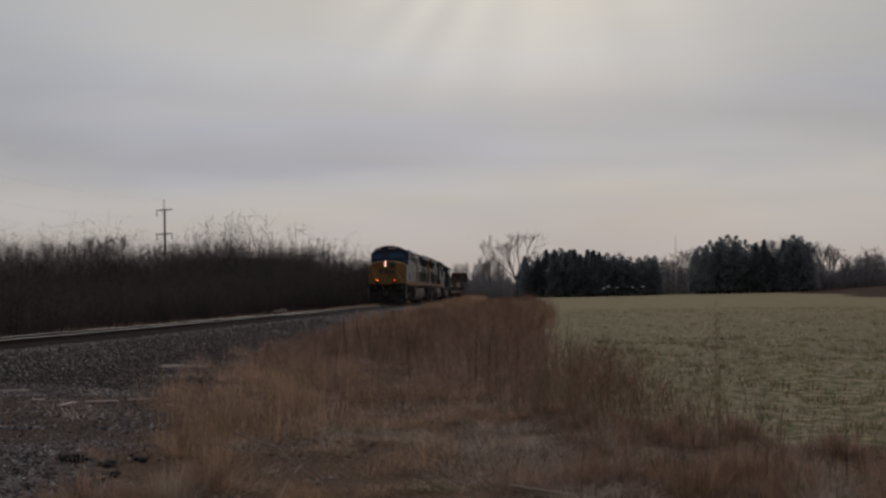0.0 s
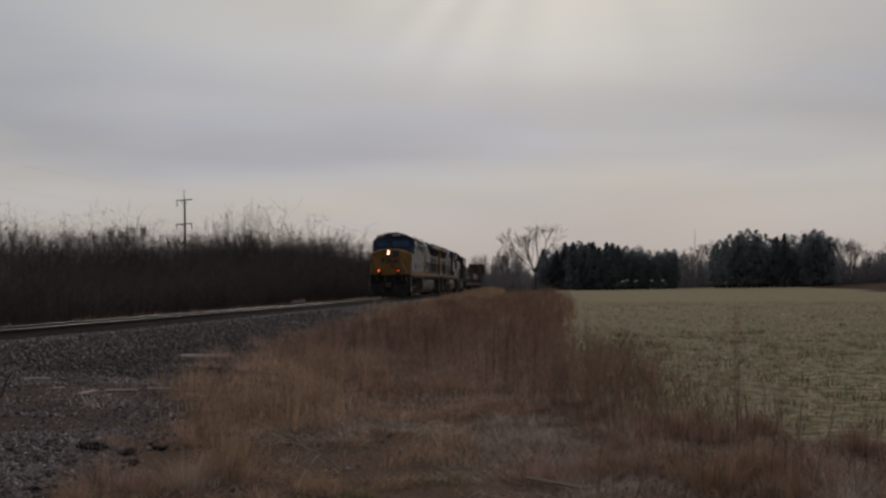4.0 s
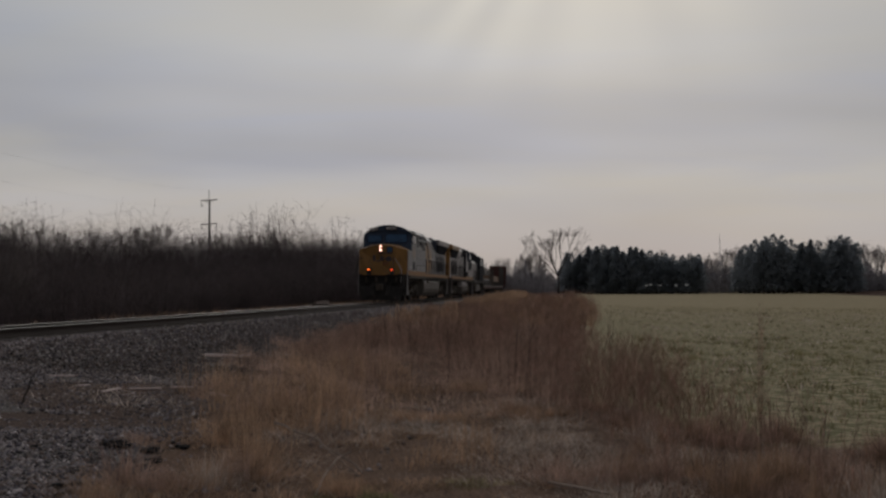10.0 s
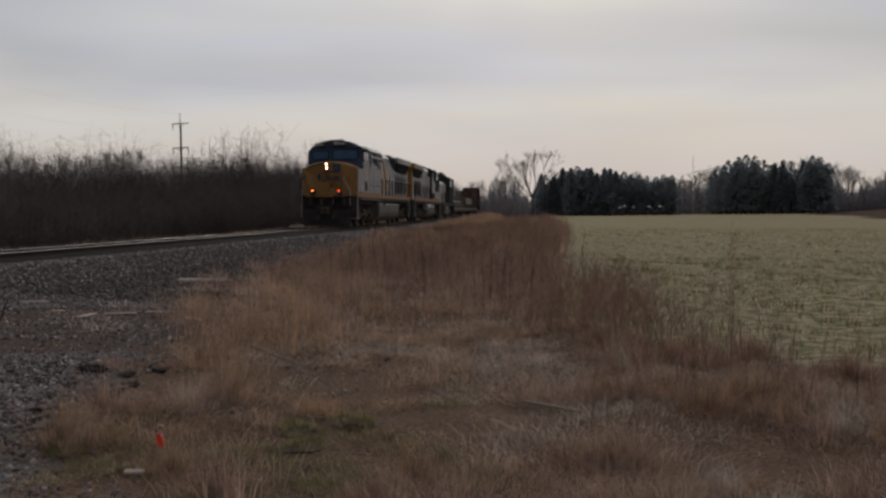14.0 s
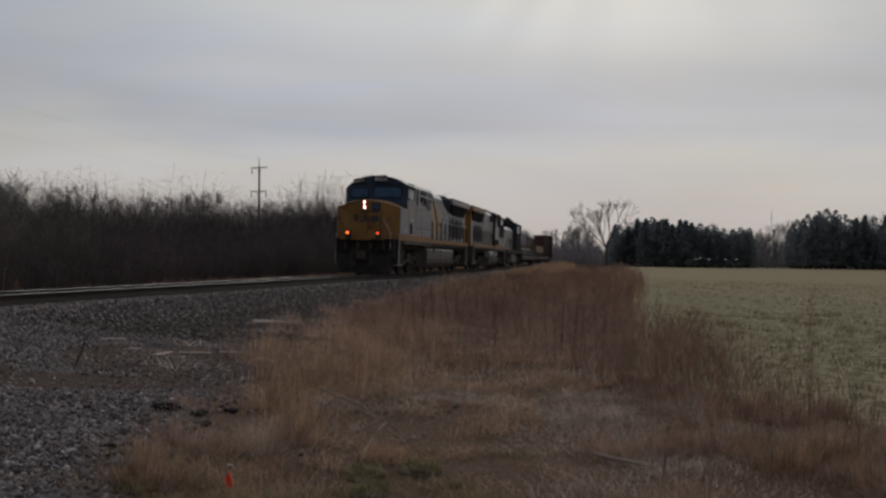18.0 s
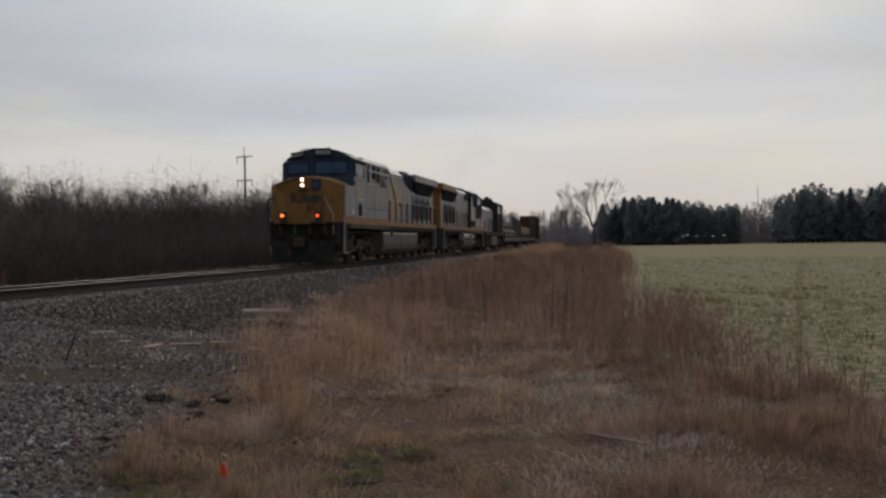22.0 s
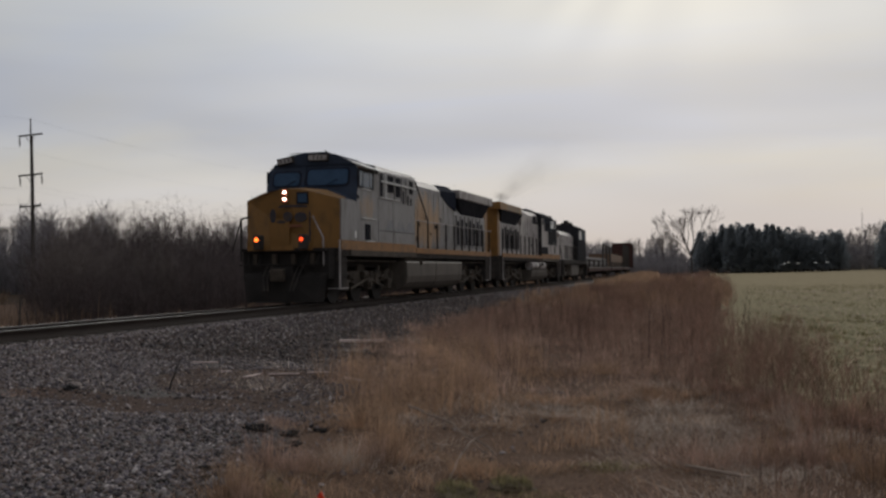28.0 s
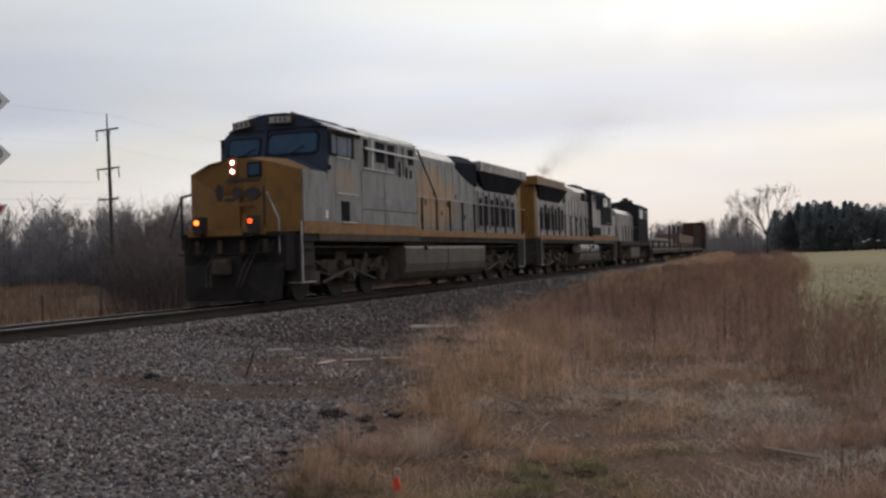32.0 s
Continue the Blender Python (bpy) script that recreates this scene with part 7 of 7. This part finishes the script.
def evergreens():
    r = np.random.default_rng(9)
    kinds = [evergreen(3, True), evergreen(8, False), evergreen(15, True), evergreen(21, False)]
    used = [False] * 4

    def put_one(k, az, d, el, wide):
        x, y = polar(az, d)
        z = base_z(x, y)
        h = d * math.tan(radians(el)) + 1.55 - z
        m = pose(x, y, z, 0, 0, r.uniform(0, 360))
        if used[k]:
            ob = copy_thing(kinds[k], m)
        else:
            ob, used[k] = kinds[k], True
            ob.matrix_basis = m
        ob.scale = (h / 10 * wide, h / 10 * wide, h / 10)

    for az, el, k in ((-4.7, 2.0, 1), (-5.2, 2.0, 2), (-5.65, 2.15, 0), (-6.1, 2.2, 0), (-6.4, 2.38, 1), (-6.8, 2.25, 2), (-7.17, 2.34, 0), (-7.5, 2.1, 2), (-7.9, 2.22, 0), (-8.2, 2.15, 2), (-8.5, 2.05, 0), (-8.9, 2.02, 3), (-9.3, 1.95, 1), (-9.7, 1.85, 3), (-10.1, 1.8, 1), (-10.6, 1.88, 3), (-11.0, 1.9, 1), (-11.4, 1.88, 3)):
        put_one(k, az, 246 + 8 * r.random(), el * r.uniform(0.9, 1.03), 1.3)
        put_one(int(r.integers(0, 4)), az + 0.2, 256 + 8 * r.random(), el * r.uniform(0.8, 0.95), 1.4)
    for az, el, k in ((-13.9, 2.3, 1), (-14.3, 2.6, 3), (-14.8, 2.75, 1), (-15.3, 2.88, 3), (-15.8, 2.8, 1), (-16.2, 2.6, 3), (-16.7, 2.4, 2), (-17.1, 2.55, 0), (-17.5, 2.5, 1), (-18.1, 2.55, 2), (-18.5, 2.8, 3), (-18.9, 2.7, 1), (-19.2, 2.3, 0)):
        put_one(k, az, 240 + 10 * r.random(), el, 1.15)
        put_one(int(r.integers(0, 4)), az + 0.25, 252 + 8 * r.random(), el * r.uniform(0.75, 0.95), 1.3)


evergreens()


# ---- pole line ----
def utility_pole(x, y, turn, label):
    pole = thing("utility_pole", label, "utility pole", "poles of the line")
    H = 15.5 - base_z(x, y)
    pole.matrix_basis = pose(x, y, base_z(x, y), 0, 0, turn)
    bm = B()
    tube(bm, (0, 0, -0.4), (-0.05, 0, H * 0.55), 0.19, 0.16, n=12)
    tube(bm, (-0.05, 0, H * 0.55), (-0.16, 0, H - 1.55), 0.16, 0.13, n=12)
    part("mast", bm, "pole", pole)
    part("top_extension", tube(B(), (-0.22, 0, H - 1.9), (-0.24, 0, H), 0.07, 0.05, n=8), "pole", pole)
    for z, left, right, hang, tilt in ((H - 1.55, -1.25, 1.3, (-1.15,), 0.05), (H - 5.1, -1.25, 1.3, (-1.1, 1.2), 0.05), (H - 7.9, -1.15, 1.15, (), 0.03)):
        arm = new("crossarm", None)
        arm.parent = pole
        m = Matrix.Translation((-0.12, -0.2, z)) @ Matrix.Rotation(-tilt, 4, "Y")
        bm = box(B(), left, right, -0.06, 0.06, -0.07, 0.07, bevel=0.01)
        bm.transform(m)
        part("beam", bm, "pole", arm)
        for sx in (-1, 1):
            bm = tube(B(), (sx * 0.55, 0.02, -0.05), (0, 0.05, -0.75), 0.025, n=6)
            bm.transform(m)
            part("brace", bm, "pole", arm)
        for x0 in hang:
            bm = B()
            for k in range(7):
                tube(bm, (x0, 0, -0.2 - 0.1 * k), (x0, 0, -0.26 - 0.1 * k), 0.10, 0.05, n=10)
            tube(bm, (x0, 0, -0.05), (x0, 0, -1.0), 0.02, n=6)
            bm.transform(m)
            part("insulator", bm, "porcelain", arm, "hanging string of insulator discs")
        if not hang:
            for x0 in (-1.05, -0.6, 0.6, 1.05):
                bm = tube(B(), (x0, 0, 0.05), (x0, 0, 0.22), 0.04, 0.03, n=8)
                bm.transform(m)
                part("pin_insulator", bm, "porcelain", arm)
    return H


POLES = [(-61.0, 18.2), (-51.1, 85.95), (-40.8, 153.7), (-31.4, 325.0), (-35.0, 418.0)]
for i, (x, y) in enumerate(POLES):
    utility_pole(x, y, -8.0, "tall wooden utility pole with three crossarms" if i < 3 else "far wooden utility pole above the brush")


def wires():
    for off, z in ((-1.37, 12.75), (-1.32, 9.2), (1.08, 9.2), (-1.15, 7.75), (1.05, 7.75), (-0.24, 15.4)):
        line = thing("power_line", "thin dark power line sagging between the poles", "power line", "wires of the line")
        for (x0, y0), (x1, y1) in zip(POLES[:2], POLES[1:3]):
            a = Vector((x0 + off, y0 + 0.14 * off, z))
            b = Vector((x1 + off, y1 + 0.14 * off, z))
            n = 16
            pts = [a + (b - a) * (i / n) - Vector((0, 0, 1.1 * 4 * (i / n) * (1 - i / n))) for i in range(n + 1)]
            ring = [(0.005, 0, 0), (0, 0, 0.005), (-0.005, 0, 0), (0, 0, -0.005)]
            V = np.array([[p + Vector(q) for q in ring] for p in pts]).reshape(-1, 3)
            F = [(4 * i + j, 4 * i + (j + 1) % 4, 4 * i + 4 + (j + 1) % 4, 4 * i + 4 + j) for i in range(n) for j in range(4)]
            raw("span", V, F, "wire", line)


wires()

# ---- mast, houses and lights far behind the field ----
mast = thing("radio_mast", "far slender lattice radio mast", "mast")
mx, my = polar(-12.57, 1150)
mast.matrix_basis = pose(mx, my, 0)
bm = B()
for k in range(3):
    a = k * 2 * math.pi / 3
    tube(bm, (1.3 * math.cos(a), 1.3 * math.sin(a), 0), (0.5 * math.cos(a), 0.5 * math.sin(a), 56), 0.08, n=5)
for k in range(27):
    z = 2 * k
    for j in range(3):
        a, b = j * 2 * math.pi / 3, (j + 1) * 2 * math.pi / 3
        tube(bm, (1.2 * math.cos(a), 1.2 * math.sin(a), z), (1.2 * math.cos(b), 1.2 * math.sin(b), z + 2), 0.035, n=4)
part("lattice", bm, "steel", mast)
part("tip", tube(B(), (0, 0, 56), (0, 0, 60), 0.12, n=6), "steel", mast)


def house(az, d, wide, label, wall="siding"):
    x, y = polar(az, d)
    h = thing("house", label, "house")
    h.matrix_basis = pose(x, y, base_z(x, y), 0, 0, az + 12)
    part("wall", box(B(), -wide / 2, wide / 2, -3, 3, -0.3, 2.7), wall, h)
    part("roof", prism(B(), [(-wide / 2 - 0.4, 2.7), (0, 4.8), (wide / 2 + 0.4, 2.7), (wide / 2 + 0.4, 2.6), (-wide / 2 - 0.4, 2.6)], -3.4, 3.4), "roof", h)
    for k in range(3):
        w = part("window", box(B(), -wide / 2 + 0.8 + k * wide / 3, -wide / 2 + 1.9 + k * wide / 3, -3.06, -3.002, 0.9, 2.1), "white", h)
        part("pane", box(B(), -wide / 2 + 0.9 + k * wide / 3, -wide / 2 + 1.8 + k * wide / 3, -3.09, -3.062, 1.0, 2.0), "glass", w)
    return h


house(-21.2, 300, 6.0, "pale far house beside the dark evergreens")
for az, el in ((-8.75, 0.12), (-8.98, 0.19), (-9.45, 0.14), (-10.3, 0.15), (-10.85, 0.17)):
    x, y = polar(az, 236)
    lamp = thing("yard_lamp", "small pale light in front of the evergreens", "lamp", "lights by the far house")
    z = base_z(x, y)
    top = 1.55 + 236 * math.tan(radians(el))
    lamp.matrix_basis = pose(x, y, z)
    part("post", tube(B(), (0, 0, -0.1), (0, 0, top - z - 0.1), 0.03, n=6), "pole", lamp)
    part("light", box(B(), -0.3, 0.3, -0.12, 0.12, top - z - 0.1, top - z + 0.08, bevel=0.03), "lampw", lamp)

# ---- fence posts beyond the track ----
for a, b, h in ((26.8, -10.6, 1.15), (27.8, -9.1, 1.2), (24.0, -11.2, 1.0), (21.0, -10.4, 1.1), (31.0, -9.6, 0.9)):
    x, y = spot(a, b)
    post = tagged(part("fence_post", tube(B(), (0, 0, -0.2), (0.03, 0, h * 0.85), 0.04, 0.03, n=7), "pole"), "thin dark wooden fence post in dry grass", "post", "posts beyond the track")
    post.matrix_basis = pose(float(x), float(y), float(ground_z(a, b)))


# ---- crossing sign ----
def text_mesh(body, size, mat, parent, m, length):
    cu = bpy.data.curves.new("lettering", "FONT")
    cu.body, cu.size, cu.align_x, cu.align_y, cu.extrude = body, size, "CENTER", "CENTER", 0.001
    tmp = new("lettering", cu)
    bpy.context.view_layer.update()
    me = bpy.data.meshes.new_from_object(tmp.evaluated_get(bpy.context.evaluated_depsgraph_get()))
    bpy.data.objects.remove(tmp)
    wide = max(v.co.x for v in me.vertices) - min(v.co.x for v in me.vertices)
    me.transform(Matrix.Diagonal((length / wide, 1, 1, 1)))
    me.materials.clear()
    me.materials.append(M[mat])
    ob = new("lettering", me)
    ob.parent = parent
    ob.matrix_basis = m
    return ob


def crossing_sign():
    x, y = polar(37.5, 14.67)
    z0 = base_z(x, y)
    sign = thing("crossing_sign", "white crossed railroad boards over a red yield triangle on a post", "sign")
    sign.matrix_basis = pose(x, y, z0, 0, 0, 36)
    part("post", box(B(), -0.05, 0.05, 0.03, 0.13, -0.3, 3.75, bevel=0.008), "wood", sign)
    for i, (ang, words) in enumerate(((45, "CROSSING"), (-45, "RAIL   ROAD"))):
        m = Matrix.Translation((0, -0.012 * i, 3.377 - z0)) @ Matrix.Rotation(radians(-ang), 4, "Y")
        bm = box(B(), -0.61, 0.61, -0.005, 0.005, -0.115, 0.115)
        bm.transform(m)
        blade = part("blade", bm, "sign", sign)
        text_mesh(words, 0.18, "ink", blade, m @ Matrix.Translation((0, -0.007, 0)) @ Matrix.Rotation(radians(90), 4, "X"), 1.08)
    top = 2.385 - z0
    tri = part("yield_triangle", prism(B(), [(-0.457, top), (0.457, top), (0.0, top - 0.79)], -0.03, -0.02), "sign", sign, "white edge of the yield sign")
    part("red_face", prism(B(), [(-0.41, top - 0.025), (0.41, top - 0.025), (0.0, top - 0.735)], -0.035, -0.031), "signred", tri)
    part("white_face", prism(B(), [(-0.2, top - 0.13), (0.2, top - 0.13), (0.0, top - 0.47)], -0.039, -0.036), "sign", tri)


crossing_sign()


# ---- exhaust haze over the second engine ----
def exhaust():
    """Puffs of fine soot that leave the stack and drift back over the second engine."""
    plume = thing("exhaust_smoke", "thin brown exhaust smoke over the second engine", "smoke")
    r = np.random.default_rng(77)
    for k in range(5):
        n = 3400
        P = r.normal(0, 1, (n, 3)) * (0.2 + 0.15 * k) * np.array([1.0, 1.0, 0.8])
        s = r.uniform(0.003, 0.006, n)
        T = P[:, None, :] + r.normal(0, 1, (n, 3, 3)) * s[:, None, None]
        V = np.concatenate([T, P[:, None, :] + r.normal(0, 1, (n, 1, 3)) * s[:, None, None]], 1).reshape(-1, 3)
        F = (np.arange(n) * 4)[:, None, None] + np.array([[0, 1, 2], [0, 3, 1], [1, 3, 2], [2, 3, 0]])[None]
        puff = raw("puff", V, F.reshape(-1, 3), "smoke", plume)
        f = (k + 0.4) / 5
        PUFFS.append((puff, 24.0 - 0.5 * k, (3.4 * f ** 1.2, 1.3 * f, 4.6 + 2.7 * f)))
    return plume


PUFFS = []
TRAIN.append((exhaust(), 29.0, 6.95, 0))


# ---- litter on the trodden earth, and late weeds by the crop ----
rng = np.random.default_rng(501)


def open_litter(a, b):
    return in_verge(a, b) & (tufts(a, b) < 0.35) & ~mossy(a, b)


grass("brown_litter", 15000, (8.5, 17.5), (3.8, 8.4), trodden, (0.03, 0.12), (0.004, 0.008), (0.86, 0.98), "weed", "withered brown litter on trodden earth", spread=0.2, share=0.8, per=90)
grass("pale_litter", 900, (11.5, 15.5), (4.8, 7.8), lambda a, b: trodden(a, b) & (np.sin(a * 2.2 + b * 1.7) > 0.1), (0.12, 0.4), (0.006, 0.012), (0.93, 0.98), "straw", "pale straws strewn over trodden earth", spread=0.16, share=0.9, per=30)
grass("broken_straw", 5000, (7.0, 13.5), (9.6, 16.5), open_litter, (0.10, 0.34), (0.006, 0.011), (0.90, 0.98), "straw", "broken pale straws strewn among brown grass", spread=0.22, share=0.85, per=40)
grass("low_moss", 9000, (5.0, 7.4), (8.6, 10.4), lambda a, b: np.sin(a * 3.3) * np.sin(b * 3.7 + 1) > 0.25, (0.02, 0.06), (0.004, 0.008), (0.4, 0.95), "moss", "low green moss at the gravel's edge", spread=0.12, share=0.9, per=80)
stand("weed_clump", 150, (9.6, 13.6), (11.6, 15.2), lambda a, b: b < 15.4 - 0.3 * (a - 9.6), (0.25, 0.95), (0.002, 0.0035), 8, (0.12, 0.34), "weed", "loose clump of dead weeds at the crop's edge", "weeds", 0.2, 0.3, 0.8, 24)
stand("tall_weed", 3, (12.73, 12.85), (14.51, 14.63), lambda a, b: a > 0, (1.25, 1.45), (0.004, 0.005), 26, (0.12, 0.3), "weed", "tall dead stalk with many side twigs", "weeds", 0.03, 0.1, 0.0, 3, rise=(0.15, 0.97))
stand("tall_weed", 5, (9.5, 12.5), (12.5, 16.5), lambda a, b: a > 0, (0.7, 1.15), (0.003, 0.004), 18, (0.12, 0.28), "weed", "tall dead stalks with many side twigs", "weeds", 0.08, 0.2, 0.3, 3, rise=(0.2, 0.97))


# ---- ties, and the nearest stones one by one ----
def ties():
    bm = box(B(), -1.3, 1.3, -0.115, 0.115, -0.16, 0.0, bevel=0.012)
    first = part("tie", bm, "tie", bed)
    for k in range(300):
        a = -12 + 0.56 * k
        m = track_pose(a, 0.3)
        m = Matrix.Translation((float(rng.normal(0, 0.02)), 0, -0.168)) @ m @ Matrix.Rotation(float(rng.normal(0, 0.01)), 4, "Z")
        ob = first if k == 0 else new("tie", first.data)
        ob.parent = bed
        ob.matrix_basis = m


def near_stones():
    shapes = []
    for k in range(6):
        bm = B()
        bmesh.ops.create_icosphere(bm, subdivisions=1, radius=1)
        for v in bm.verts:
            v.co *= 0.8 + 0.5 * noise.noise(v.co * 1.7 + Vector((k * 5, 0, 0)))
        me = bpy.data.meshes.new("stone")
        bm.to_mesh(me)
        bm.free()
        me.materials.append(M["stone"])
        shapes.append(me)
    heap = thing("loose_stones", "loose grey stones nearest the path", "stones", kind="stuff")
    for k in range(300):
        a, b = rng.uniform(4.8, 8.5), rng.uniform(5.5, 9.0)
        s = rng.uniform(0.025, 0.045)
        x, y = spot(a, b)
        ob = new("stone", shapes[k % 6])
        ob.parent = heap
        ob.matrix_basis = pose(float(x), float(y), float(ground_z(a, b)) + s * 0.3, 0, 0, rng.uniform(0, 360)) @ Matrix.Diagonal((s, s * rng.uniform(0.7, 1.1), s * 0.7, 1))


ties()
near_stones()

# ---- the verge and the gravel go on round the standpoint ----
grass("verge_grass", 42000, (-6, 4.2), (9.5, 19), in_verge, (0.05, 0.15), (0.004, 0.008), (0.6, 0.97), "dry", "dry tan grass of the verge, bent and matted", spread=0.16, share=0.75, per=120)
grass("brown_grass", 22000, (-6, 4.2), (9.5, 19), lambda a, b: in_verge(a, b) & (tufts(a, b) > 0.1), (0.06, 0.18), (0.004, 0.007), (0.5, 0.97), "weed", "withered brown grass and weeds", spread=0.15, share=0.95, per=200)
gravel("gravel", 34000, (-7, 3.2), (2.3, 10.5), (0.016, 0.03), "loose grey and white crushed stone")


# ---- what moves ----
def motions():
    """The train rolls up the line; its wheels turn with it."""
    for car, behind, half, turn in TRAIN:
        rows = []
        for k in range(17):
            t = 2.0 * k
            m = track_pose(front_at(t) + behind, half, turn)
            rows.append((t, m))
        walk(car, rows)
    for puff, start, (x, y, z) in PUFFS:      # each waits in the stack until the engine is throttled up
        walk(puff, [(0.0, pose(0, 0, 3.2)), (start - 1.6, pose(0, 0, 3.2)), (start, pose(x, y, z)), (32.0, pose(x + 0.3, y + 0.5, z + 0.2))])
    turned = {car: turn for car, behind, half, turn in TRAIN}
    for ax, y, r in WHEELS:
        way = 1 if turned[ax.parent] == 0 else -1
        rows = []
        for k in range(109):
            t = 32.0 * k / 108
            roll = math.degrees((front_at(0) - front_at(t)) / r) * way
            rows.append((t, pose(0, y, r) @ Matrix.Rotation(radians(roll), 4, "X")))
        walk(ax, rows)


motions()
